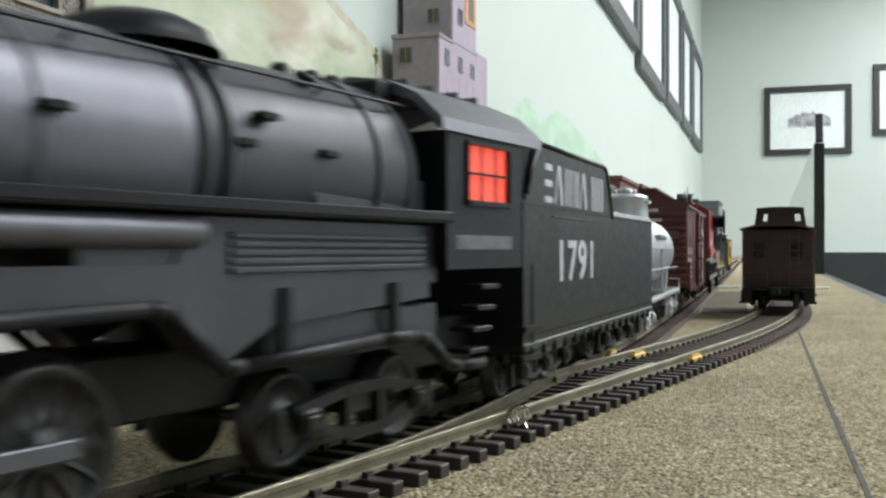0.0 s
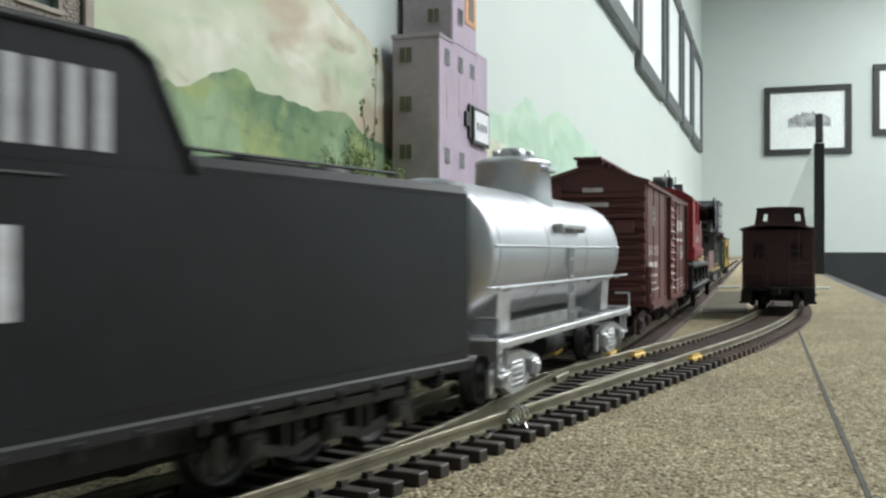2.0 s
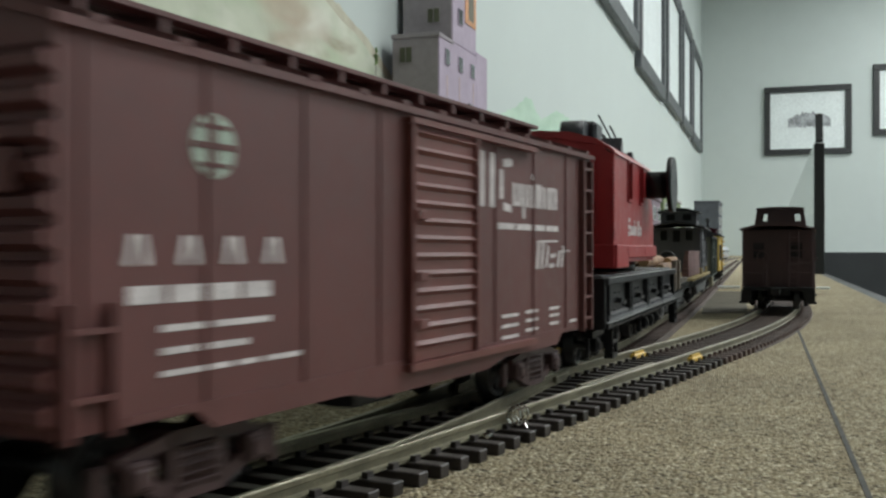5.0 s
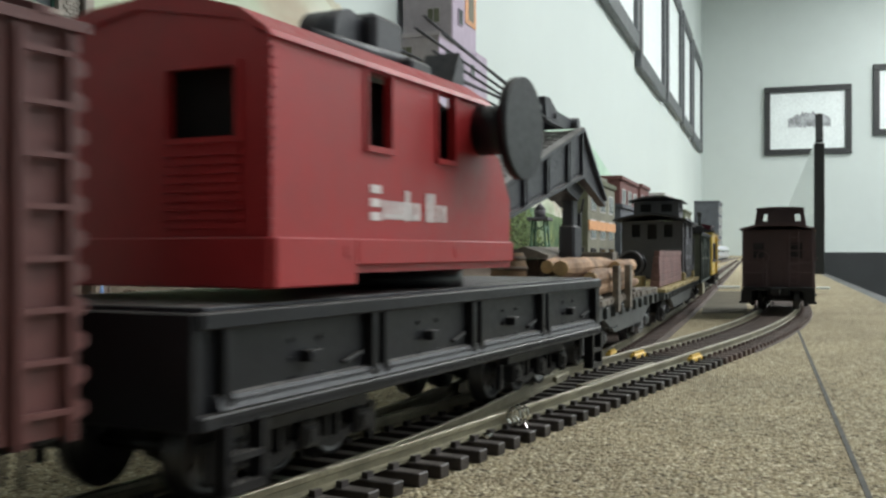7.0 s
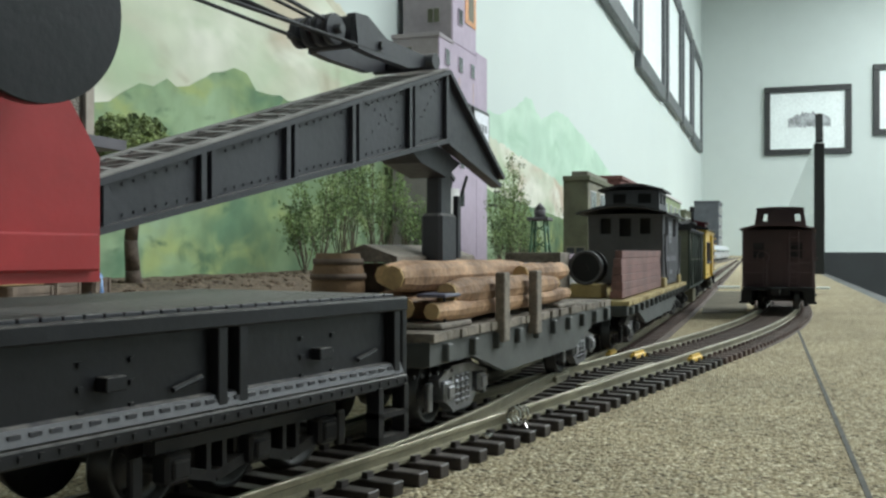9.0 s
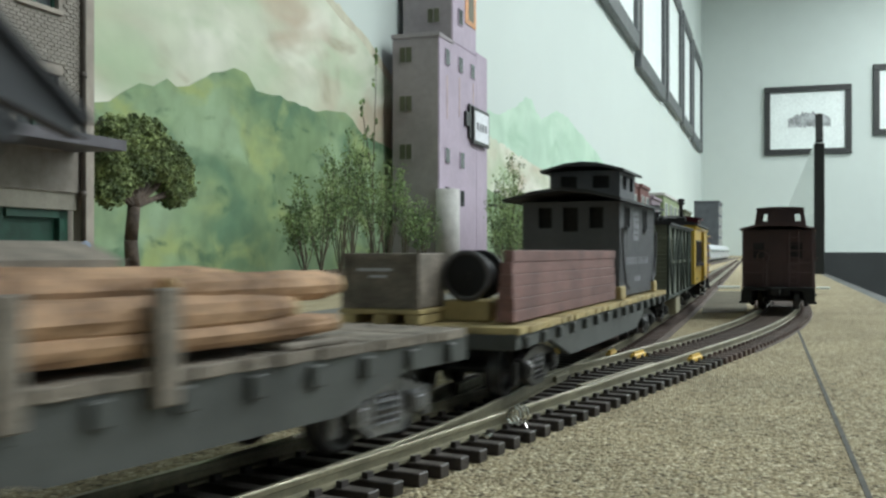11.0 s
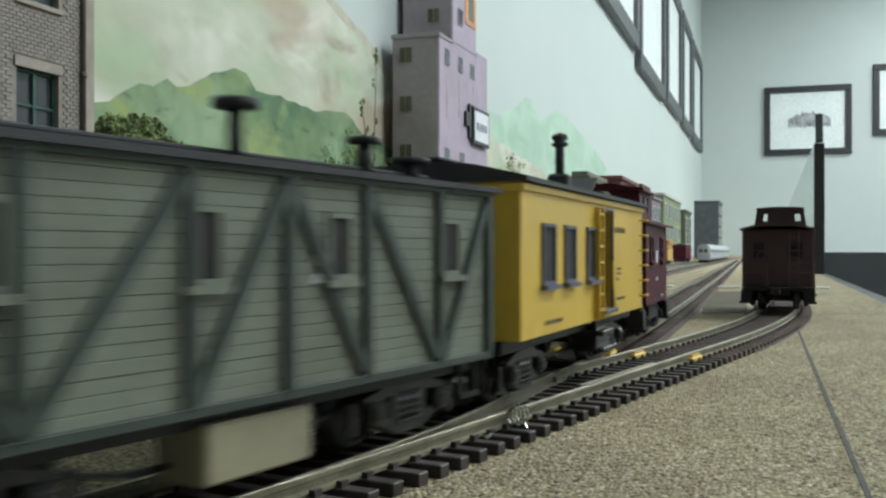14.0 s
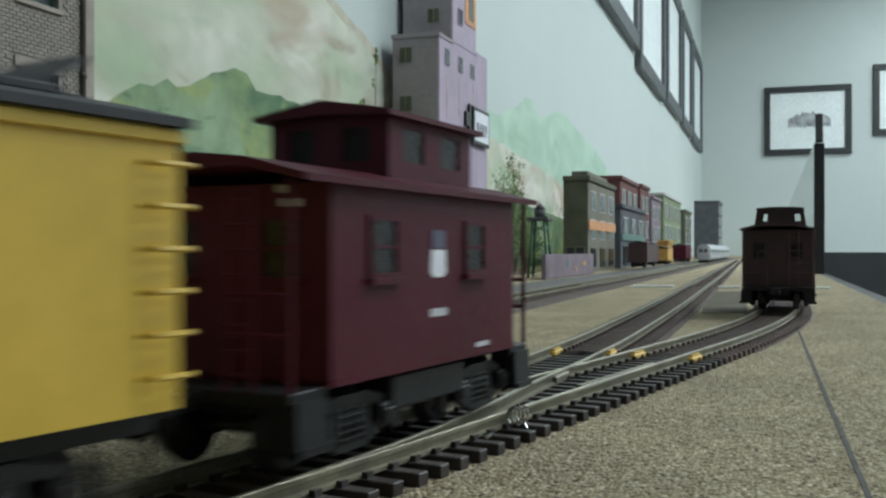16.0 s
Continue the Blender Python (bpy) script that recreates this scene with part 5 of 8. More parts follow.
    part("drum_bracket", bm, "cranek", C)
    # boom of two plate girders with laced top
    bx = 4.6
    boom_parts = []

    def z_top(s):
        return 34.0 + (s - 520) / 92 * 26.6

    def z_low(s):
        return 29.2 + (s - 520) / 91 * 18.9
    bm = bmesh.new()
    for sx in (-1, 1):
        prism(bm, [(Y(520), 29.2), (Y(611), 48.1), (Y(635), 41.4), (Y(636.5), 43.0), (Y(614), 60.2), (Y(611), 60.4), (Y(520), 34.0)], sx * bx - 0.4, sx * bx + 0.4, "x")
    part("girder", bm, "boom", C, "dark grey plate girder boom")
    bm = bmesh.new()

    def bar2(a, b, w, xx):
        (ya, za), (yb, zb2) = a, b
        L = math.hypot(yb - ya, zb2 - za)
        ny, nz = -(zb2 - za) / L * w, (yb - ya) / L * w
        prism(bm, [(ya - ny, za - nz), (yb - ny, zb2 - nz), (yb + ny, zb2 + nz), (ya + ny, za + nz)], *xx, "x")
    for sx in (-1, 1):
        xx = sorted((sx * (bx - 0.6), sx * (bx + 1.4)))
        bar2((Y(520), 34.0), (Y(612), 60.6), 0.4, xx)
        bar2((Y(520), 29.2), (Y(611), 48.1), 0.4, xx)
        bar2((Y(612), 60.6), (Y(636.5), 43.0), 0.4, xx)
        bar2((Y(611), 48.1), (Y(635), 41.4), 0.4, xx)
        xr = sorted((sx * bx, sx * (bx + 1.1)))
        for s, d in ((526.4, 1), (544.7, 1), (562.8, 1), (580.2, 1), (598.5, 1), (611.5, 0)):
            for q in ((-0.9, 0.9) if d else (0,)):
                zt, zb3 = z_top(s), z_low(s)
                bar2((Y(s) + q, zb3), (Y(s) + q, zt), 0.45, xr)
    for k in range(48):
        s = 523 + k * 1.85
        for z in (z_top(s) - 1.1, z_low(s) + 1.1):
            box(bm, bx + 0.3, bx + 0.55, Y(s) - 0.16, Y(s) + 0.16, z - 0.16, z + 0.16)
    for s0, z_a, s1, z_b in ((582, 44.5, 596, 54.5), (596, 48, 583, 52), (600, 49, 609, 58)):
        for k in range(8):
            f = k / 7
            y, z = Y(s0 + (s1 - s0) * f), z_a + (z_b - z_a) * f
            box(bm, bx + 0.3, bx + 0.5, y - 0.14, y + 0.14, z - 0.14, z + 0.14)
    part("flange", bm, "boom", C)
    bm = bmesh.new()
    for sx in (-1, 1):
        bar2((Y(520), 34.55), (Y(611.5), 61.15), 0.1, sorted((sx * (bx - 0.5), sx * (bx + 1.3))))
    part("dusty_edge", bm, "lace", C, "dusty pale top edge of the boom")
    n = 20
    for k in range(n):
        s0, s1 = 521 + k * 88 / n, 521 + (k + 1) * 88 / n
        z0, z1 = z_top(s0) + 0.3, z_top(s1) + 0.3
        for a, b in ((-bx, bx), (bx, -bx)):
            bm = bmesh.new()
            lo = [bm.verts.new((p, Y(s) + w, z - 0.2)) for p, s, w, z in ((a, s0, -0.5, z0), (a, s0, 0.5, z0 + 0.25), (b, s1, 0.5, z1 + 0.25), (b, s1, -0.5, z1))]
            hi = [bm.verts.new(v.co + Vector((0, 0, 0.5))) for v in lo]
            for f in ((3, 2, 1, 0), (4, 5, 6, 7), (0, 1, 5, 4), (1, 2, 6, 5), (2, 3, 7, 6), (3, 0, 4, 7)):
                bm.faces.new([(lo + hi)[i] for i in f])
            part("lacing_bar", bm, "lace", C)
    # tackle strut, sheaves, ropes, hanging block
    bm = bmesh.new()
    for sx in (-1, 1):
        prism(bm, [(Y(608), 61.2), (Y(600), 59.6), (Y(588), 59.8), (Y(583), 60.2), (Y(582), 65.6), (Y(586), 65.8), (Y(592), 63.2), (Y(606), 62.6)], sx * 3.6 - 0.7, sx * 3.6 + 0.7, "x")
    box(bm, -4, 4, Y(582), Y(584), 60.4, 65.4, 0.4)
    cyl(bm, (-5.6, Y(607), 61.8), (5.6, Y(607), 61.8), 1.4, 16)
    for k in range(4):
        cyl(bm, (-3 + k * 1.8, Y(578), 62.4), (-2 + k * 1.8, Y(578), 62.4), 2.4, 20)
    cyl(bm, (-4.5, Y(578), 62.4), (4.5, Y(578), 62.4), 0.8, 10)
    cyl(bm, (4.3, Y(590), 61.8), (4.8, Y(590), 61.8), 0.7, 10)
    part("tackle", bm, "boom", C)
    bm = bmesh.new()
    for k, (za, zb4) in enumerate(((66.0, 63.8), (63.5, 61.0), (69.5, 64.4), (71.5, 64.6), (65.0, 61.4), (68, 63.4))):
        cyl(bm, (-3 + k * 1.6, Y(516), za), (-2.4 + k * 1.0, Y(578), zb4), 0.27, 7)
    cyl(bm, (4.4, Y(514), 61.2), (4.0, Y(598), 60.6), 0.3, 7)
    for k in range(2):
        cyl(bm, (-2 + k * 3, Y(490), 58), (-2 + k * 3, Y(516), 63), 0.36, 7)
    part("hoist_rope", bm, "cable", C, "black hoisting cords")
    bm = bmesh.new()
    prism(bm, [(Y(600), 47), (Y(611), 48), (Y(622), 45), (Y(616), 42), (Y(606), 44)], -3.4, 3.4, "x")
    box(bm, -1.0, 1.8, Y(617), Y(622), 34, 48, 0.4)
    box(bm, -1.6, 2.4, Y(616), Y(623), 24.4, 35.5, 0.6)
    box(bm, 1.0, 2.0, Y(624), Y(625.6), 27, 39, 0.2)
    cyl(bm, (1.6, Y(625), 37), (1.6, Y(629), 43), 0.3, 6)
    part("hook_block", bm, "boom", C, "black hook block hanging from the boom")
    # the boom is slewed a little away from the wagon's line
    for o in C.children:
        if o.name.split(".")[0] in ("girder", "flange", "dusty_edge", "lacing_bar", "tackle", "hoist_rope", "hook_block"):
            o.data.transform(Matrix.Rotation(radians(1.8), 4, "Z"))


def flat_deck(parent, x, y0, y1, z0, z1, material, pitch=2.6, proud=0.4):
    bm = bmesh.new()
    y = y0
    rng = random.Random(int(y0 * 7))
    while y < y1 - 0.5:
        e = rng.uniform(-proud, proud)
        box(bm, -x + e, x + e, y + 0.08, min(y + pitch, y1) - 0.08, z0, z1 + rng.uniform(-0.12, 0.12), 0.1)
        y += pitch
    return part("plank_deck", bm, material, parent)


def log_car():
    F, h = car("log_flat_car", "grey flat car with wooden deck carrying logs and a barrel", 565, 680, "flat car", 0.6)

    def Y(s):
        return s * GROW - (565 + 680) / 2
    x = 15.4
    bm = bmesh.new()
    box(bm, -x + 1.4, x - 1.4, -h, h, 10.6, 14.4, 0.2)
    for sx in (-1, 1):
        prism(bm, [(-h, 10.9), (-h + 18, 10.9), (-h + 34, 6.6), (h - 34, 6.6), (h - 18, 10.9), (h, 10.9), (h, 14.6), (-h, 14.6)], sx * (x - 1.2) - 0.7, sx * (x - 1.2) + 0.7, "x")
        for k in range(10):
            y = -h + 6 + k * (2 * h - 12) / 9
            part("stake_pocket", boxes([(sx * (x - 0.2) - 0.8, sx * (x - 0.2) + 0.8, y - 1.1, y + 1.1, 11.2, 14.0)], 0.2), "flatgrey", F)
    part("frame", bm, "flatgrey", F)
    flat_deck(F, x, -h, h, 14.5, 16.0, "oldwood", 2.8)
    for y in (-27.9, -9.1, 12.0, 30.0):
        for sx in (-1, 1):
            if y < 0 or sx < 0:
                part("stake", boxes([(sx * (x + 0.6) - 0.9, sx * (x + 0.6) + 0.9, y - 1.5, y + 1.5, 12.4, 24.6)], 0.2), "oldwood", F)
    for y in (Y(586), Y(652)):
        part("bolster_board", boxes([(-12, x - 0.8, y - 1.2, y + 12, 16.0, 17.0)], 0.3), "oldwood", F)
    for e in (-1, 1):
        truck(F, e * (h - 19.5), "truckgrey", 15, 5.4, 11.4, True)
        coupler(F, e * h, e)
    # the load rides with the car
    rng = random.Random(5)
    logs = [(12.2, -44, 15, 21.4, 2.5), (7.0, -53.5, 10, 24.2, 2.7), (11.4, -4, 26, 23.9, 2.2), (12.6, -51, 24, 18.9, 1.9), (7.4, -50, 20, 19.2, 2.4), (2.2, -48, 22, 19.6, 2.8), (1.8, -46, 16, 24.4, 2.4)]
    for lx, ya, yb, z, r in logs:
        bm = bmesh.new()
        n = 12
        prev = None
        segs = 9
        for i in range(segs + 1):
            f = i / segs
            y = ya + (yb - ya) * f
            rr = r * (1 - 0.12 * f) * (0.72 if i in (0, segs) else 1)
            ring = [bm.verts.new((lx + math.cos(2 * math.pi * j / n) * rr * rng.uniform(0.93, 1.07), y + (1.4 if i == 0 else 0) * (0 if i else 0), z + math.sin(2 * math.pi * j / n) * rr * rng.uniform(0.93, 1.07))) for j in range(n)]
            if prev:
                for j in range(n):
                    bm.faces.new((prev[j], prev[(j + 1) % n], ring[(j + 1) % n], ring[j]))
            prev = ring
        lg = part("log", bm, "log", F, "brown bark-covered log")
        bm = bmesh.new()
        for y, w in ((ya, -0.5), (yb, 0.5)):
            k = 0.72 if y == ya else 0.64
            vs = [bm.verts.new((lx + math.cos(2 * math.pi * j / 8) * r * k, y + w * 0.2, z + math.sin(2 * math.pi * j / 8) * r * k)) for j in range(8)]
            v2 = [bm.verts.new((v.co.x, v.co.y + w, v.co.z)) for v in vs]
            bm.faces.new(v2)
            for j in range(8):
                bm.faces.new((vs[j], vs[(j + 1) % 8], v2[(j + 1) % 8], v2[j]))
        part("sawn_end", bm, "logcut", lg, "pale sawn log end")
    bm = bmesh.new()
    lathe(bm, [(0, 0), (3.7, 0), (4.5, 3), (4.7, 6), (4.5, 9), (3.8, 12), (3.3, 12), (3.3, 11.2), (0, 11.2)], (-9.4, -42, 16), (0, 0, 1), 24)
    b = part("barrel", bm, "barrel", F, "brown wooden barrel")
    bm = bmesh.new()
    for z, r in ((1.6, 4.25), (4.2, 4.65), (8.0, 4.65), (10.6, 4.2)):
        lathe(bm, [(r, z - 0.5), (r + 0.25, z - 0.5), (r + 0.25, z + 0.5), (r, z + 0.5)], (-9.4, -42, 16), (0, 0, 1), 24)
    part("hoop", bm, "crated", b)
    bm = bmesh.new()
    box(bm, -12.5, -3.2, -36, -2, 16, 26.0, 0.3)
    for k in range(4):
        box(bm, -3.3, -3.0, -36, -2, 17 + k * 2.4, 19 + k * 2.4)
        box(bm, -12.5, -3.2, -36.3, -36, 17 + k * 2.4, 19 + k * 2.4)
    tb = part("tool_box", bm, "crated", F, "dark plank tool box with sloping lid")
    bm = bmesh.new()
    prism(bm, [(-13.6, 26.4), (-13.6, 27.2), (-6.5, 29.6), (0, 27.4), (0, 26.4)], -38, -0.5)
    part("lid", bm, "oldwood", tb)
    bm = bmesh.new()
    cyl(bm, (x - 2, -48, 16.2), (x - 2.2, -48, 21.4), 0.25, 6)
    cyl(bm, (x - 2.2, 5, 16.2), (x - 2.2, 5, 22), 0.25, 6)
    part("tie_chain", bm, "iron", F)
    bm = boxes([(9.4, 14.6, -50.5, -44, 21.0, 21.6)], 0.2)
    part("strap", bm, "bluetrim", F, "dark blue strap on the logs")


def timber_car():
    F, h = car("timber_flat_car", "grey flat car carrying timber, crate, reel and caboose body", 697, 880, "flat car", 0.7)

    def Y(s):
        return s * GROW - (697 + 880) / 2
    x = 16.4
    bm = bmesh.new()
    box(bm, -x + 1.4, x - 1.4, -h, h, 10.4, 13.2, 0.2)
    for sx in (-1, 1):
        prism(bm, [(-h, 10.6), (-h + 24, 10.6), (-h + 42, 5.8), (h - 58, 5.4), (h - 40, 10.4), (h, 10.6), (h, 13.4), (-h, 13.4)], sx * (x - 1.2) - 0.7, sx * (x - 1.2) + 0.7, "x")
        for k in range(15):
            y = -h + 5 + k * (2 * h - 10) / 14
            part("stake_pocket", boxes([(sx * (x - 0.2) - 0.8, sx * (x - 0.2) + 0.8, y - 1.1, y + 1.1, 10.6, 12.8)], 0.2), "flatgrey", F)
    part("frame", bm, "flatgrey", F)
    flat_deck(F, x + 0.4, -h, h, 13.3, 14.6, "deckolive", 2.8, 0.25)
    for e in (-1, 1):
        truck(F, e * (h - 24), "iron", 19, 5.2, 12.6, True)
        coupler(F, e * h, e)
    # crate on skids
    bm = bmesh.new()
    box(bm, -18, -2.6, Y(714), Y(727), 17.6, 28.0, 0.25)
    for a in (-18.3, -3.6):
        box(bm, a, a + 1.2, Y(713.4), Y(714.2), 17.6, 28)
        box(bm, a, a + 1.2, Y(726.8), Y(727.6), 17.6, 28)
    for z in (17.7, 27.0):
        box(bm, -17.4, -3.2, Y(713.5), Y(714.1), z, z + 0.9)
    cr = part("crate", bm, "oldwood", F, "grey weathered wooden crate")
    part("pallet_top", boxes([(-18.6, -2.0, Y(713), Y(728), 16.6, 17.5)], 0.15), "deckolive", cr)
    for k in range(3):
        part("skid", boxes([(-18.2 + k * 6.6, -15.4 + k * 6.6, Y(713), Y(728), 14.7, 16.5)], 0.2), "deckolive", cr)
    part("crate_mark", boxes([(-15, -8, Y(713.3), Y(713.5), 24.6, 25.2), (-12.5, -9, Y(713.3), Y(713.5), 23.4, 23.9)]), "letter", cr)
    # cable reel, its axle along the car
    bm = bmesh.new()
    for y in (726.6, 735):
        cyl(bm, (2.4, Y(y), 23.6), (2.4, Y(y + 1.2), 23.6), 5.0, 32)
    cyl(bm, (2.4, Y(727), 23.6), (2.4, Y(735.5), 23.6), 3.8, 28)
    cyl(bm, (2.4, Y(726), 23.6), (2.4, Y(726.6), 23.6), 0.9, 12)
    rl = part("cable_reel", bm, "black2", F, "black cable reel")
    bm = bmesh.new()
    lathe(bm, [(5.0, -0.1), (5.0, -0.5), (4.1, -0.5), (4.1, -0.1)], (2.4, Y(726.6), 23.6), (0, 1, 0), 32)
    part("rim", bm, "reelrim", rl)
    part("cradle", boxes([(-2.4, 7.0, Y(726.6), Y(737), 14.7, 18.8)], 0.3), "deckolive", rl)
    # a standing stack of planks, each on its own
    rng = random.Random(6)
    for k in range(6):
        zz = 15.1 + k * 2.25
        e = rng.uniform(-0.25, 0.25)
        part("timber", boxes([(10.4 + k * 0.3 + e * 0.3, 13.9 + e * 0.4, Y(719.5) + e * 1.5, Y(821) + e * 3, zz, zz + 2.2)], 0.12), "timber", F)
    # caboose body lashed on the deck
    xb, z0, z1 = 14.2, 15.4, 42.6
    ya, yb = Y(826), Y(891)
    wins = [(Y(834.5), Y(840), 35.4, 41.0), (Y(867.5), Y(872.5), 35.4, 41.0)]
    bm = bmesh.new()
    for sx in (-1, 1):
        a, b = sorted((sx * xb, sx * (xb - 0.8)))
        ed = [ya] + [v for w in wins for v in w[:2]] + [yb]
        for i in range(0, len(ed), 2):
            box(bm, a, b, ed[i], ed[i + 1], z0, z1)
        for wa, wb, wz0, wz1 in wins:
            box(bm, a, b, wa, wb, z0, wz0)
            box(bm, a, b, wa, wb, wz1, z1)
    for y in (ya, yb - 0.8):
        holes = [(-9.5, -5.5), (-2.2, 2.2), (5.5, 9.5)]
        ed = [-xb + 0.8] + [v for q in holes for v in q] + [xb - 0.8]
        for i in range(0, len(ed), 2):
            box(bm, ed[i], ed[i + 1], y, y + 0.8, z0, z1)
        for a, b in holes:
            lo = 34 if a > -3 and b < 3 else 35
            box(bm, a, b, y, y + 0.8, z0, lo)
            box(bm, a, b, y, y + 0.8, 41, z1)
    for sx in (-1, 1):
        for k in range(14):
            box(bm, sx * xb - 0.08, sx * xb + 0.08, ya + 2 + k * 4.6, ya + 2.2 + k * 4.6, z0, z1)
    box(bm, -xb + 0.8, xb - 0.8, ya, yb, z0, z0 + 0.8)
    body = part("caboose_body", bm, "cabgrey", F, "slate grey caboose body with open windows")
    bm = bmesh.new()
    for wa, wb, wz0, wz1 in wins:
        box(bm, xb, xb + 0.5, wa - 0.6, wa, wz0 - 0.4, wz1 + 0.6)
        box(bm, xb, xb + 0.5, wb, wb + 0.6, wz0 - 0.4, wz1 + 0.6)
        box(bm, xb, xb + 1.0, wa - 0.9, wb + 0.9, wz0 - 0.9, wz0 - 0.1)
    for pts in (((ya + 0.5, 35), (ya + 2.5, 25), (ya + 6, 19.5), (ya + 12, 17.5)), ((yb - 0.5, 35), (yb - 2, 26), (yb - 4, 21), (yb - 9, 18.5))):
        for (p, pz), (q, qz) in zip(pts, pts[1:]):
            cyl(bm, (xb + 0.7, p, pz), (xb + 0.7, q, qz), 0.4, 6)
    part("trim", bm, "cabgrey", body)
    bm = bmesh.new()
    prism(bm, [(-xb - 2.6, 42.2), (-xb - 2.6, 43.0), (-8, 45.2), (0, 46.2), (8, 45.2), (xb + 2.6, 43.0), (xb + 2.6, 42.2), (8, 44.3), (0, 45.2), (-8, 44.3)], Y(814), Y(897))
    part("roof", bm, "roofdark", body, "overhanging dark roof")
    bm = bmesh.new()
    cu0, cu1, cx = Y(845), Y(872), 10.8
    for sx in (-1, 1):
        a, b = sorted((sx * cx, sx * (cx - 0.7)))
        box(bm, a, b, cu0, cu1, 44.0, 47.4)
        for p, q in ((cu0, cu0 + 4.5), (cu0 + 11, cu0 + 16.5), (cu1 - 4, cu1)):
            box(bm, a, b, p, q, 47.4, 51.6)
        box(bm, a, b, cu0, cu1, 51.6, 52.6)
    for y in (cu0, cu1 - 0.7):
        box(bm, -cx + 0.7, cx - 0.7, y, y + 0.7, 44.5, 47.6)
        for a, b in ((-cx + 0.7, -7.6), (-2.4, 2.4), (7.6, cx - 0.7)):
            box(bm, a, b, y, y + 0.7, 47.6, 51.4)
        box(bm, -cx + 0.7, cx - 0.7, y, y + 0.7, 51.4, 52.8)
    part("cupola", bm, "cabgrey", body)
    # solid blocks added to darken the windows of body and cupola
    part("interior", boxes([(-xb + 2, xb - 2, ya + 2, yb - 2, z0 + 1, 42), (-cx + 2, cx - 2, cu0 + 2, cu1 - 2, 44, 52)]), "hole", body, "solid near-black block standing for the shade inside the body")
    bm = bmesh.new()
    prism(bm, [(-cx - 2, 52.2), (-cx - 2, 53.0), (-5, 55.0), (0, 55.4), (5, 55.0), (cx + 2, 53.0), (cx + 2, 52.2), (5, 54.0), (-5, 54.0)], cu0 - 4.5, cu1 + 2)
    part("cupola_roof", bm, "roofdark", body)
    bars(F, [(Y(848.5), Y(859), 31.6, 40.4)], xb, "faint", "notice_panel")
    rng = random.Random(4)
    rows = [(Y(851) + q, Y(856.5) - q * 0.5, z, z + 0.7) for q, z in ((0, 38.6), (0.4, 36.9), (0, 34.6), (0.8, 33.0))]
    bars(F, rows, xb + 0.1, "cabgrey")
    rows = []
    y = Y(836)
    while y < Y(876):
        w = rng.uniform(1.4, 2.2)
        rows.append((y, y + w, 24.4, 26.6))
        y += w + (0.6 if rng.random() < 0.85 else 2.4)
    bars(F, rows + [(Y(851), Y(862), 19.2, 20.8)], xb, "faint")
    each("chock_block", [(xb - 3, xb + 1.2, Y(822), Y(829), 14.8, 18.4), (xb - 3, xb + 1.2, Y(884), Y(889), 14.8, 18.4)], "deckolive", F, 0.3)


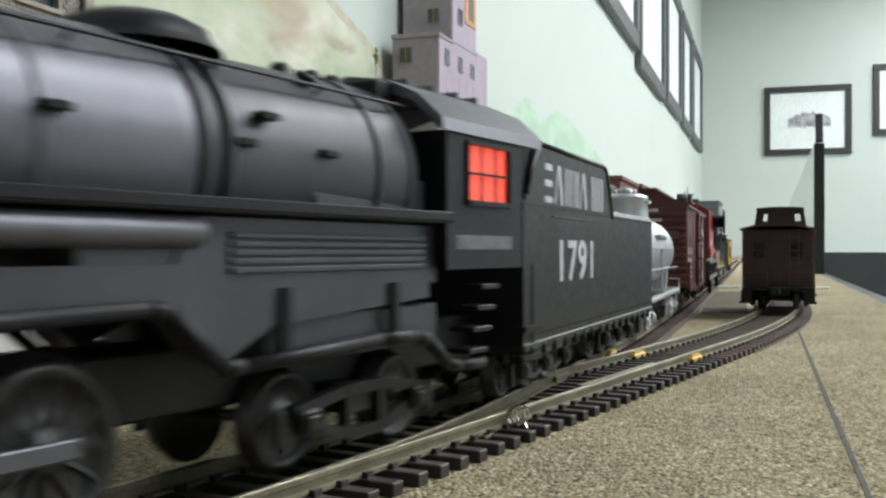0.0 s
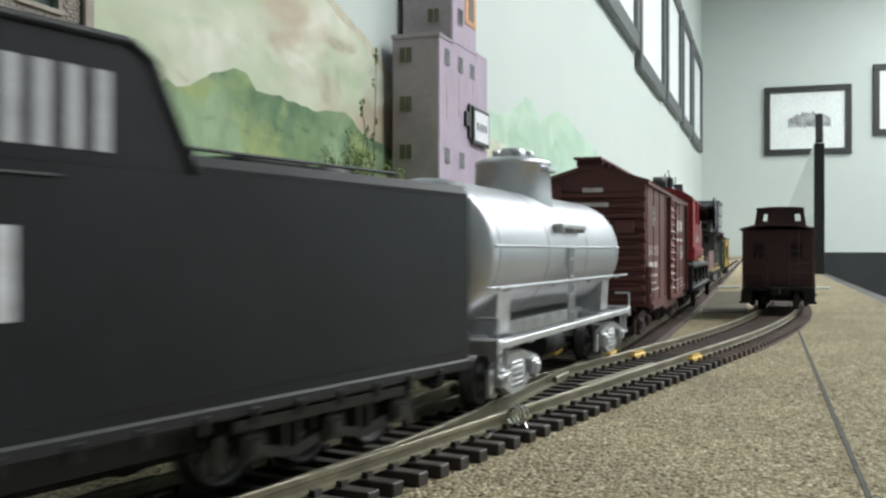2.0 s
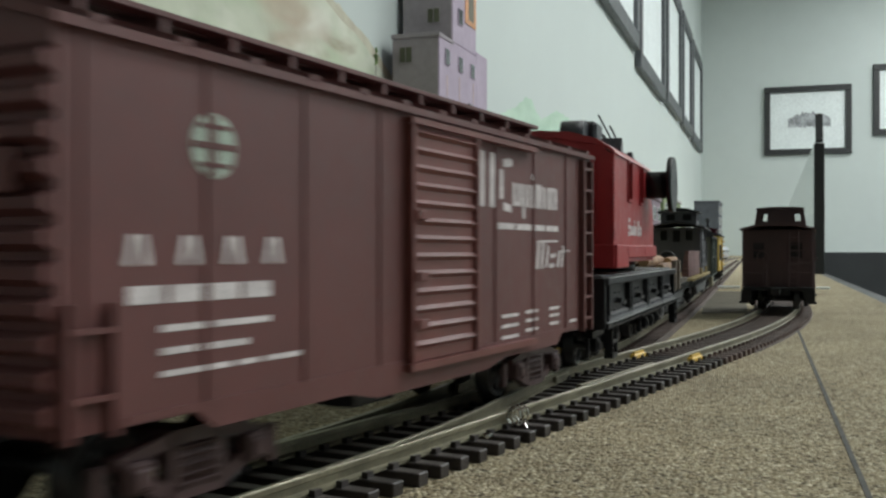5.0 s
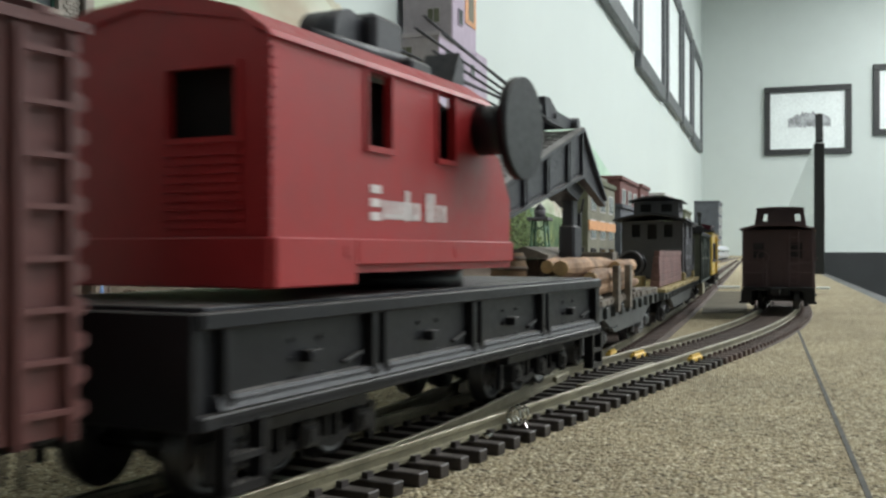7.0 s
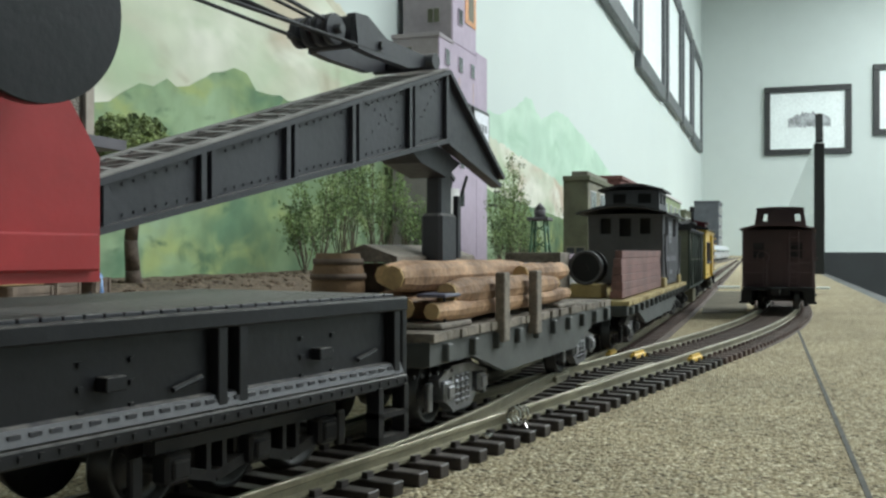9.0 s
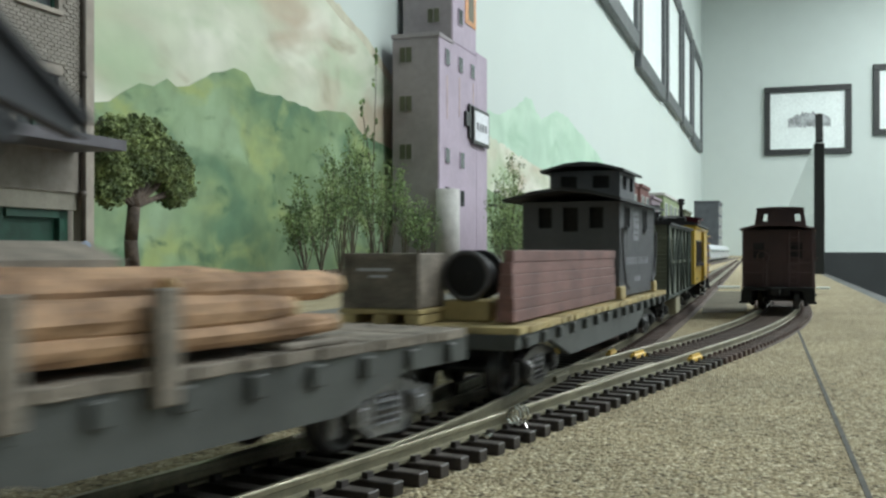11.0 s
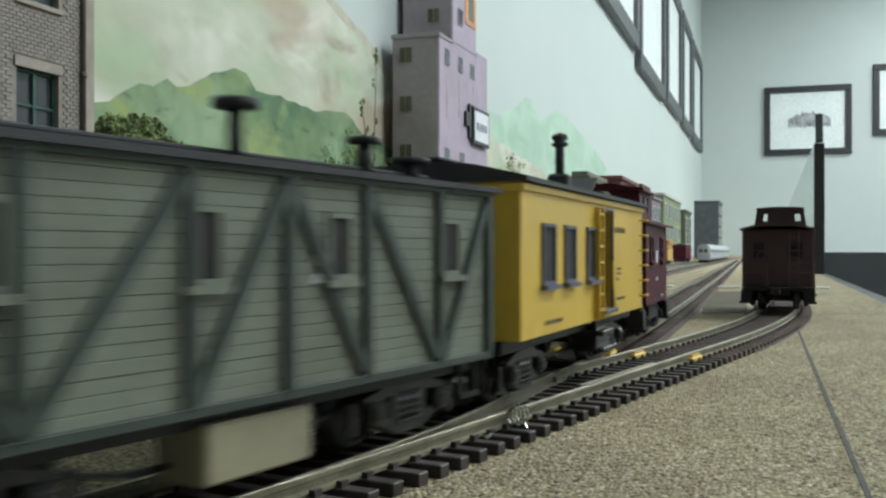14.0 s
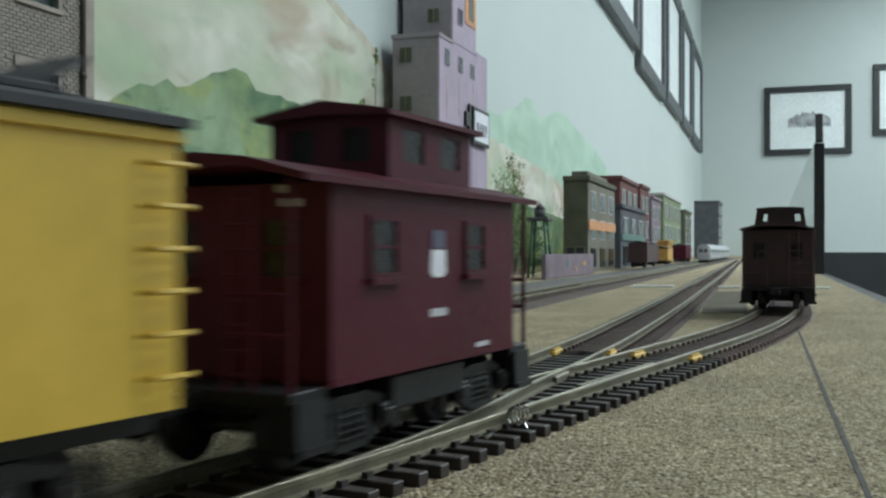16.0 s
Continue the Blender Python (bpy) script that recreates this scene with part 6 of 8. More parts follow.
def green_car():
    G, h = car("green_outfit_car", "grey-green plank-sided work car with dark diagonal braces", 889, 1003, "work car", 0.62)
    x, z0, z1 = 16.6, 11.6, 38.0
    near = -53.4
    wins = [(-39.4, -35.2), (-12.2, -8.0), (12.4, 16.4), (41.2, 45.6)]
    bm = bmesh.new()
    n = 17
    rng = random.Random(9)
    for k in range(n):
        a, b = z0 + (z1 - z0) * k / n, z0 + (z1 - z0) * (k + 1) / n
        e = rng.uniform(-0.06, 0.06)
        box(bm, -x + e, x + e, near, h, a + 0.03, b - 0.03, 0.05)
    part("plank_side", bm, "green", G)
    bm = bmesh.new()
    posts = [near + 0.9, -33.1, -12.4, 4.0, 20.6, 40.0, h - 0.9]
    each("post", [(x, x + 0.9, y - 0.9, y + 0.9, z0, z1) for y in posts], "greend", G, 0.1)

    def diag(ya, za, yb, zb):
        L = math.hypot(yb - ya, zb - za)
        ny, nz = -(zb - za) / L * 0.9, (yb - ya) / L * 0.9
        bm = bmesh.new()
        prism(bm, [(ya - ny, za - nz), (yb - ny, zb - nz), (yb + ny, zb + nz), (ya + ny, za + nz)], x, x + 0.8, "x")
        part("brace", bm, "greend", G, "dark green diagonal brace")
    for i, (a, b) in enumerate(zip(posts, posts[1:])):
        if i in (0, 3, 4):
            diag(a + 1, z1 - 2, b - 1, z0 + 1)
        else:
            diag(a + 1, z0 + 1, b - 1, z1 - 2)
    part("sill", boxes([(x - 0.4, x + 0.7, near, h, z0 - 0.9, z0 + 0.3), (x - 0.3, x + 0.8, near, h, z1 - 0.8, z1 + 0.2), (-x, x, near - 0.6, near + 0.2, z0 - 1, z0 + 1)], 0.1), "greend", G)
    for a, b in wins:
        window_in(G, x + 0.1, a, b, 25.4, 32.6, "green", "hole", 0.4, 0)
    part("end_window", boxes([(-4, 4, near - 0.5, near + 0.05, 24, 33)], 0.2), "greend", G)
    bm = bmesh.new()
    prism(bm, [(-x - 1.6, z1), (-x - 1.6, z1 + 0.9), (-9, 39.9), (0, 40.5), (9, 39.9), (x + 1.6, z1 + 0.9), (x + 1.6, z1)], near - 1.8, h + 1.8)
    box(bm, -3.4, 3.4, near - 2.5, h + 2.5, 41.0, 41.6, 0.15)
    for k in range(8):
        y = near + 4 + k * (h - near - 8) / 7
        box(bm, -3, 3, y - 0.5, y + 0.5, 40.2, 41.2)
    part("roof", bm, "roofdark", G)
    bm = bmesh.new()
    cyl(bm, (5, 8, 40.0), (5, 8, 46.8), 1.0, 14)
    lathe(bm, [(0, 0), (2.9, 0), (3.1, 0.2), (3.1, 1.1), (2.9, 1.3), (0, 1.4)], (5, 8, 46.8), (0, 0, 1), 24)
    part("stove_pipe", bm, "roofdark", G)
    for y, z, r in ((40.3, 45.4, 2.5), (54, 43.2, 3.2)):
        bm = bmesh.new()
        cyl(bm, (3, y, 40.6), (3, y, z), r * 0.5, 14)
        lathe(bm, [(0, 0), (r, 0), (r + 0.2, 0.2), (r + 0.2, 0.8), (r, 1.0), (0, 1.1)], (3, y, z), (0, 0, 1), 24)
        part("roof_vent", bm, "roofdark", G)
    bars(G, [(-h + 66, -h + 71, 26.6, 28.2), (-h + 66, -h + 70, 24.4, 25.6)], x + 0.06, "letter")
    bm = bmesh.new()
    box(bm, -14, 14, near + 0.5, h, 8.8, 11.2)
    for e in (-1, 1):
        box(bm, 13.6, 15.2, e * (h - 4) - 3, e * (h - 4) + 3, 4.6, 5.4)
        for k in (-2.6, 2.6):
            box(bm, 14.2, 14.8, e * (h - 4) + k - 0.3, e * (h - 4) + k + 0.3, 4.8, 10)
    for sx in (-10, 10):
        for a, b in (((-h + 18, 9), (-14, 4.4)), ((-14, 4.4), (14, 4.4)), ((14, 4.4), (h - 18, 9))):
            cyl(bm, (sx, a[0], a[1]), (sx, b[0], b[1]), 0.4, 6)
    part("underframe", bm, "black2", G)
    part("battery_box", boxes([(8, 16.2, -9, 9.5, 2.6, 9.4)], 0.4), "greenbox", G, "pale olive battery box")
    for e in (-1, 1):
        truck(G, e * (h - 20), "iron", 18, 5.2, 12.4, True)
        coupler(G, e * h, e)


def yellow_car():
    C, h = car("yellow_bunk_car", "chrome yellow bunk car with blue-grey windows and ladder", 1012, 1128, "work car", 0.62)

    def Y(s):
        return s * GROW - (1012 + 1128) / 2
    x, z0, z1 = 16.8, 12.4, 41.0
    wins = [(Y(1052), Y(1060)), (Y(1069), Y(1076.5)), (Y(1088.5), Y(1096))]
    door = (Y(1102), Y(1114))
    bm = bmesh.new()
    for sx in (-1, 1):
        a, b = sorted((sx * x, sx * (x - 0.8)))
        ed = [-h] + [v for w in wins for v in w] + [door[0], door[1], h]
        for i in range(0, len(ed), 2):
            box(bm, a, b, ed[i], ed[i + 1], z0, z1)
        for wa, wb in wins:
            box(bm, a, b, wa, wb, z0, 22.6)
            box(bm, a, b, wa, wb, 33.0, z1)
        box(bm, a, b, *door, 38.0, z1)
        box(bm, a, b, *door, z0, 14.6)
    for y in (-h, h - 0.8):
        box(bm, -x + 0.8, x - 0.8, y, y + 0.8, z0, z1)
    box(bm, -x + 0.8, x - 0.8, -h + 0.8, h - 0.8, z0, z0 + 0.8)
    prism(bm, [(-x, z1), (x, z1), (9, 43.2), (-9, 43.2)], -h, -h + 0.8)
    body = part("body", bm, "yellow", C)
    part("letterboard", boxes([(x, x + 0.6, -h - 0.4, h + 0.4, 39.2, 40.6), (-x - 0.3, x + 0.6, -h - 0.6, -h, 38.8, 40.4)], 0.15), "yellow", C)
    for wa, wb in wins:
        f = window_in(C, x, wa, wb, 22.6, 33.0, "bluetrim", "hole", 0.5, 0)
        part("curtain", boxes([(x - 2.4, x - 2.2, wa + 1, wb, 22.6, 26.0)]), "bluetrim", f)
    # recessed panel added; its blue-grey puts the half-lit inside into colour
    part("doorway", boxes([(x - 3.4, x - 3.1, door[0], door[1], 14.6, 38.0)]), "bluetrim", C, "blue-grey panel standing for the half-lit space inside the doorway")
    part("door_frame", boxes([(x, x + 0.6, door[0] - 0.7, door[0], 14.4, 38.6), (x, x + 0.6, door[1], door[1] + 0.7, 14.4, 38.6), (x, x + 0.6, door[0], door[1], 38, 38.6), (x, x + 1.6, door[0] - 1, door[1] + 1, 13.6, 14.6)], 0.1), "bluetrim", C)
    ladder(C, x + 0.2, door[0] - 3.6, 12.6, 38.4, 7, 4.6, "yellow")
    bm = bmesh.new()
    pts = [(Y(1113.5), 26), (Y(1114), 20), (Y(1115.5), 15.6), (Y(1118), 14.0)]
    for (a, za), (b, zb) in zip(pts, pts[1:]):
        cyl(bm, (x + 0.5, a, za), (x + 0.5, b, zb), 0.3, 6)
    for k in range(6):
        cyl(bm, (x + 0.1, h - 5, 16 + k * 4.2), (x + 1.5, h - 4.4, 16 + k * 4.2), 0.3, 6)
        cyl(bm, (x + 1.5, h - 4.4, 16 + k * 4.2), (x + 1.5, h + 0.2, 16 + k * 4.2), 0.34, 6)
    box(bm, 6, 12, -h - 0.9, -h, 26.2, 27.2, 0.2)
    part("grab_iron", bm, "yellow", C)
    bm = bmesh.new()
    prism(bm, [(-x - 1.4, z1 - 0.2), (-x - 1.4, z1 + 0.7), (-9, 44.0), (0, 44.8), (9, 44.0), (x + 1.4, z1 + 0.7), (x + 1.4, z1 - 0.2)], -h - 0.8, h + 0.8)
    box(bm, -3.2, 3.2, -h - 1, h + 1, 44.9, 45.5, 0.15)
    for k in range(8):
        y = -h + 4 + k * (2 * h - 8) / 7
        box(bm, -3, 3, y - 0.5, y + 0.5, 44.2, 45.4)
    part("roof", bm, "roofdark", C)
    bm = bmesh.new()
    xc, yc = 6.4, 10.5
    box(bm, xc - 2.4, xc + 2.4, yc - 2.4, yc + 2.4, 43.0, 47.2, 0.6)
    cyl(bm, (xc, yc, 47), (xc, yc, 56.0), 1.0, 12)
    lathe(bm, [(1.0, -1.6), (1.9, -1.2), (1.9, -0.6), (1.2, -0.3), (1.9, 0.6), (1.6, 1.4), (0, 2.0)], (xc, yc, 55.4), (0, 0, 1), 16)
    part("stove_pipe", bm, "roofdark", C, "tall black stove pipe")
    bm = bmesh.new()
    box(bm, 3, 10, h - 16, h - 8, 43.6, 44.8, 0.3)
    prism(bm, [(h - 8, 44.4), (h - 1, 48.6), (h - 0.6, 49.6), (h - 9, 45.4)], -5, 5, "x")
    part("roof_hatch", bm, "roofdark", C)
    marks = [(Y(1118.4) + k * 2.3, Y(1118.4) + k * 2.3 + 1.5, 33.0, 34.4) for k in range(6)] + [(Y(1121), Y(1127), 23.6, 24.2), (Y(1121), Y(1123), 22.4, 23.0), (Y(1124.6), Y(1126.6), 22.4, 23.0), (Y(1121), Y(1123.4), 21.0, 21.6)]
    marks += [(Y(1054) + k * 2.2, Y(1054) + k * 2.2 + 1.6, 14.2, 15.0) for k in range(6)] + [(Y(1121) + k * 2.2, Y(1121) + k * 2.2 + 1.6, 16, 16.7) for k in range(5)]
    for mark in marks:
        bars(C, [mark], x, "darkl")
    bm = bmesh.new()
    box(bm, -13.5, 13.5, -h, h, 9.8, 12.3)
    for sx in (-9, 9):
        for a, b in (((-h + 18, 10), (-12, 5)), ((-12, 5), (12, 5)), ((12, 5), (h - 18, 10))):
            cyl(bm, (sx, a[0], a[1]), (sx, b[0], b[1]), 0.4, 6)
    part("underframe", bm, "black2", C)
    part("battery_box", boxes([(9.5, 15.5, 6, 20, 5.2, 10.8)], 0.4), "iron", C, "grey battery box")
    part("step_box", boxes([(11, 17.6, door[0], door[1], 8.4, 9.6), (11, 17.6, door[0] + 1, door[1] + 3, 4.6, 5.6), (15, 16, door[0], door[0] + 1, 5, 12)], 0.2), "iron", C)
    for e in (-1, 1):
        truck(C, e * (h - 19), "iron", 18, 5.2, 12.4, True)
        coupler(C, e * h, e)


def caboose(name, label, s0, s1, paint, roof_m, wide, eave, cup, moving=True, m=None, floor=11.0, two=True, lean=0.0, over=1.8):
    """A four-window caboose with end platforms and cupola, s0 to s1 being its body."""
    if moving:
        C, h = car(name, label, s0, s1, "caboose", 0.55)
    else:
        C, h = thing(name, label, "caboose", m), (s1 - s0) / 2
    x, z0, z1 = wide, floor, eave
    wins = [(-h + 10, -h + 16.5), (h - 20, h - 13.5)]
    bm = bmesh.new()
    for sx in (-1, 1):
        a, b = sorted((sx * x, sx * (x - 0.8)))
        ed = [-h] + [v for w in wins for v in w] + [h]
        for i in range(0, len(ed), 2):
            box(bm, a, b, ed[i], ed[i + 1], z0, z1)
        for wa, wb in wins:
            box(bm, a, b, wa, wb, z0, 25.4)
            box(bm, a, b, wa, wb, 32.6, z1)
    for y in (-h, h - 0.8):
        holes = [(-11.5, -6.5), (5.0, 11.0)]
        ed = [-x + 0.8] + [v for q in holes for v in q] + [x - 0.8]
        for i in range(0, len(ed), 2):
            box(bm, ed[i], ed[i + 1], y, y + 0.8, z0, z1)
        for a, b in holes:
            box(bm, a, b, y, y + 0.8, z0, 25)
            box(bm, a, b, y, y + 0.8, 32.4, z1)
        box(bm, -3.5, 3.5, y - 0.25, y + 1.05, z0 + 1, 33, 0.1)
    box(bm, -x + 0.8, x - 0.8, -h, h, z0, z0 + 0.8)
    for sx in (-1, 1):
        box(bm, sx * x - 0.2, sx * x + 0.2, -h, h, z0, z0 + 1.2)
    part("body", bm, paint, C)
    for sx in (-1, 1):
        for wa, wb in wins:
            window_in(C, sx * x, wa, wb, 25.4, 32.6, paint, "darkpane", 0.45, 1)
    for e in (-1, 1):
        for a, b in ((-11.5, -6.5), (5.0, 11.0)):
            part("end_pane", boxes([(a, b, e * (h - 0.5) - 0.1, e * (h - 0.5) + 0.1, 25, 32.4)]), "darkpane", C)
            f = boxes([(a - 0.6, b + 0.6, min(e * h, e * (h + 0.4)), max(e * h, e * (h + 0.4)), 28.4, 29.0), (a - 0.7, b + 0.7, min(e * h, e * (h + 0.7)), max(e * h, e * (h + 0.7)), 24.2, 25.0)])
            part("end_sash", f, paint, C)
    bm = bmesh.new()
    ov = 8.0
    prism(bm, [(-x - over, z1 - 0.3), (-x - over, z1 + 0.6), (-8, z1 + 3.0), (0, z1 + 3.8), (8, z1 + 3.0), (x + over, z1 + 0.6), (x + over, z1 - 0.3), (8, z1 + 1.8), (-8, z1 + 1.8)], -h - ov, h + ov)
    part("roof", bm, roof_m, C)
    c0, c1, ct, cx = cup
    bm = bmesh.new()
    for sx in (-1, 1):
        a, b = sorted((sx * cx, sx * (cx - 0.7)))
        box(bm, a, b, c0, c1, z1 + 1, z1 + 5.0)
        L = c1 - c0
        for p, q in ((0, 0.16), (0.40, 0.60), (0.84, 1.0)):
            box(bm, a, b, c0 + L * p, c0 + L * q, z1 + 5.0, ct - 1.6)
        box(bm, a, b, c0, c1, ct - 1.6, ct)
    for y in (c0, c1 - 0.7):
        box(bm, -cx + 0.7, cx - 0.7, y, y + 0.7, z1 + 1, z1 + 5)
        for a, b in ((-cx + 0.7, -7.4), (-2.6, 2.6), (7.4, cx - 0.7)) if not lean else ((-cx + 0.7, -10.2), (-6.6, 7.2), (10.6, cx - 0.7)):
            box(bm, a, b, y, y + 0.7, z1 + 5, ct - 1.6)
        box(bm, -cx + 0.7, cx - 0.7, y, y + 0.7, ct - 1.6, ct)
    for v in bm.verts:
        v.co.x *= 1 - lean * (v.co.z - z1 - 1) / (ct - z1 - 1)
    cu = part("cupola", bm, paint, C)
    if not lean:
        part("pane", boxes([(cx - 0.5, cx - 0.35, c0 + 1, c1 - 1, z1 + 5, ct - 1.6)]), "darkpane", cu)
    for e, yy in ((-1, c0), (1, c1)) if not lean else ():
        part("pane", boxes([(-7.4, -2.6, yy - e * 0.45 - 0.07, yy - e * 0.45 + 0.07, z1 + 5, ct - 1.6), (2.6, 7.4, yy - e * 0.45 - 0.07, yy - e * 0.45 + 0.07, z1 + 5, ct - 1.6)]), "hole", cu)
    bm = bmesh.new()
    cr = cx * (1 - lean) + (1.6 if not lean else 0.3)
    prism(bm, [(-cr, ct - 0.3), (-cr, ct + 0.5), (-6, ct + (1.6 if not lean else 0.9)), (0, ct + (2.5 if not lean else 1.2)), (6, ct + (1.6 if not lean else 0.9)), (cr, ct + 0.5), (cr, ct - 0.3), (0, ct + 0.2)], c0 - 2.6, c1 + 2.6)
    part("cupola_roof", bm, roof_m, C)
    bm = bmesh.new()
    for e in (-1, 1):
        a, b = sorted((e * h, e * (h + 8)))
        box(bm, -x + 0.6, x - 0.6, a, b, z0 - 1.6, z0 + 0.2, 0.2)
        for sx in (-1, 1):
            prism(bm, [(sx * (x - 5.0), z0 - 1), (sx * x, z0 - 1), (sx * (x + 0.2), 4.2), (sx * (x - 4.6), 4.2)], e * (h + 4.2) - 3.4, e * (h + 4.2) + 3.4)
            box(bm, min(sx * (x - 5), sx * (x + 0.8)), max(sx * (x - 5), sx * (x + 0.8)), e * (h + 4.2) - 3.6, e * (h + 4.2) + 3.6, 3.4, 4.4)
    part("platform", bm, "black2", C, "black end platform with steps")
    bm = bmesh.new()
    for e in (-1, 1):
        y = e * (h + 7.4)
        for xx in (-x + 1, -5, 5, x - 1):
            post = bmesh.new()
            cyl(post, (xx, y, z0), (xx, y, z0 + 12), 0.35, 6)
            part("railing_post", post, paint, C)
        for zz in (z0 + 12, z0 + 7):
            cyl(bm, (-x + 1, y, zz), (-4.5, y, zz), 0.35, 6)
            cyl(bm, (4.5, y, zz), (x - 1, y, zz), 0.35, 6)
        cyl(bm, (x - 1, y, z0), (x - 1, y, z1), 0.4, 6)
        cyl(bm, (-x + 1, y, z0), (-x + 1, y, z1), 0.4, 6)
        rungs = bmesh.new()
        for xx in (5.5, 9.5):
            cyl(rungs, (xx, y + e * 0.5, z0), (xx, y + e * 0.5, z1 - 1), 0.3, 6)
        lad = part("ladder", rungs, paint, C)
        for k in range(8):
            rung = bmesh.new()
            cyl(rung, (5.5, y + e * 0.5, z0 + 2 + k * 3.1), (9.5, y + e * 0.5, z0 + 2 + k * 3.1), 0.25, 6)
            part("rung", rung, paint, lad)
        brake = bmesh.new()
        lathe(brake, [(2.6, -0.2), (3.0, 0), (2.6, 0.2)], (-6.5, y, z0 + 14.5), (0, 1, 0), 20)
        cyl(brake, (-6.5, y, z0), (-6.5, y, z0 + 14.5), 0.3, 6)
        part("brake_wheel", brake, paint, C)
    part("railing", bm, paint, C)
    bm = bmesh.new()
    box(bm, -5, 5, -h, h, 6.4, 10.6, 0.3)
    box(bm, 8, 14.6, -12, 12, 5.4, 10.6, 0.4)
    part("underframe", bm, "black2", C)
    ws = len(WHEELS)
    for e in (-1, 1):
        truck(C, e * (h - (9 if two else 16)), "black2", 17, 5.0, 12.4, True)
        coupler(C, e * (h + 7.5), e)
    if not moving:
        del WHEELS[ws:]
    return C, h, x


def red_caboose():
    C, h, x = caboose("red_caboose", "maroon red caboose with cupola at the end of the train", 1155, 1215, "maroon", "maroon", 15.8, 37.2, (-6.5, 22.5, 49.0, 10.8))
    bm = bmesh.new()
    prism(bm, [(-2.6, 25.2), (-1.6, 24.4), (1.6, 24.4), (2.6, 25.2), (2.2, 28.6), (-2.2, 28.6)], x, x + 0.15, "x")
    part("shield_lower", bm, "signw", C)
    part("shield_upper", boxes([(x, x + 0.16, -2.1, 2.1, 28.8, 31.6)]), "bluetrim", C)
    bars(C, [(-2.4, 3.0, 18.4, 19.6), (h - 16, h - 11, 12.4, 13.2)], x, "letter")
    bm = boxes([(8.2, 11.4, -h - 0.3, -h - 0.1, 34.2, 35.2), (7.6, 9.0, -h - 0.3, -h - 0.1, 36.0, 37.0)])
    part("end_lettering", bm, "letter", C)


def parked_caboose():
    s, px, py, hh = at(BRANCH, 352)
    m = set_on(BRANCH, 352, RAILTOP)
    caboose("brown_caboose", "dark brown parked caboose with cupola on the siding", 0, 84, "brown", "brown", 16.6, 38.6, (-14, 14, 49.8, 12.8), False, m, two=False, lean=0.13, over=0.7)


locomotive()
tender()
tank_car()
boxcar()
crane_car()
log_car()
timber_car()
green_car()
yellow_car()
red_caboose()
parked_caboose()
for nm, f in (("tender", 1.08), ("crane_wagon", 1.13), ("yellow_bunk_car", 1.09)):
    widen(bpy.data.objects[nm], f)


# ---- scenery along the wall ----
def mural():
    """The painted backdrop on the long wall: flat painted shapes, each a coat above the last."""
    P = thing("painted_backdrop", "wall mural of tan mountains and green wooded hills", "mural", LAY)
    X = -480

    def shape(name, pts, depth, material, label="", rough=0.0, seed=1):
        rng = random.Random(seed)
        out = []
        for (a, b), (c, d) in zip(pts, pts[1:]):
            n = max(1, int(math.hypot(c - a, d - b) / 14)) if rough else 1
            for i in range(n):
                f = i / n
                out.append((a + (c - a) * f + rng.uniform(-rough, rough), b + (d - b) * f + rng.uniform(-rough, rough)))
        out.append(pts[-1])
        bm = bmesh.new()
        vs = [bm.verts.new((X + depth, y, z)) for y, z in out]
        lo = [bm.verts.new((X + depth - 0.06, y, z)) for y, z in out]
        f = bm.faces.new(vs)
        for i in range(len(vs)):
            j = (i + 1) % len(vs)
            bm.faces.new((vs[i], lo[i], lo[j], vs[j]))
        bmesh.ops.triangulate(bm, faces=[f])
        part(name, bm, material, P, label)

    def hill(name, top, z0, depth, material, label="", rough=0.0, seed=1):
        shape(name, top + [(top[-1][0], z0), (top[0][0], z0)], depth, material, label, rough, seed)
    hill("pale_hills", [(1300, 150), (1491, 234), (1600, 262), (1706, 285), (1790, 288), (1847, 304), (1940, 330), (2000, 352), (2050, 352), (2100, 332), (2146, 326), (2220, 342), (2300, 366), (2400, 368), (2560, 352), (2717, 336), (2860, 322), (3012, 296), (3244, 262), (3500, 262), (3829, 250), (4300, 200), (4800, 150)], 0, 1.0, "hillpale", "pale green distant hills", 3, 2)
    hill("tan_mountain", [(150, 420), (300, 470), (560, 450), (760, 400), (900, 372), (985, 350), (1043, 322), (1091, 312), (1144, 300), (1221, 268), (1330, 254), (1434, 243), (1706, 238), (1847, 231), (2146, 212), (2400, 190), (2900, 140)], 0, 2.0, "hilltan", "tan and cream mountain", 4, 3)
    # the browner wash along the mountain's crest
    crest = [(900, 372), (985, 350), (1043, 322), (1091, 312), (1144, 300), (1221, 268), (1330, 254), (1434, 243)]
    shape("crest_wash", [(y - 1, z - 0.5) for y, z in crest] + [(y - 6, z - 11) for y, z in crest[::-1]], 2.1, "hillridge", "", 1.5, 6)
    hill("green_hills", [(150, 110), (400, 118), (523, 126), (615, 142), (633, 146), (650, 157), (672, 165), (690, 166), (707, 175), (722, 172), (740, 174), (780, 192), (816, 203), (840, 202), (858, 190), (893, 191), (940, 190), (970, 188), (998, 186), (1020, 192), (1043, 195), (1070, 195), (1091, 191), (1126, 175), (1221, 169), (1434, 157), (1847, 134), (2400, 110), (3200, 60)], 0, 4.0, "hillgreen", "green wooded hills", 1.6, 5)


mural()


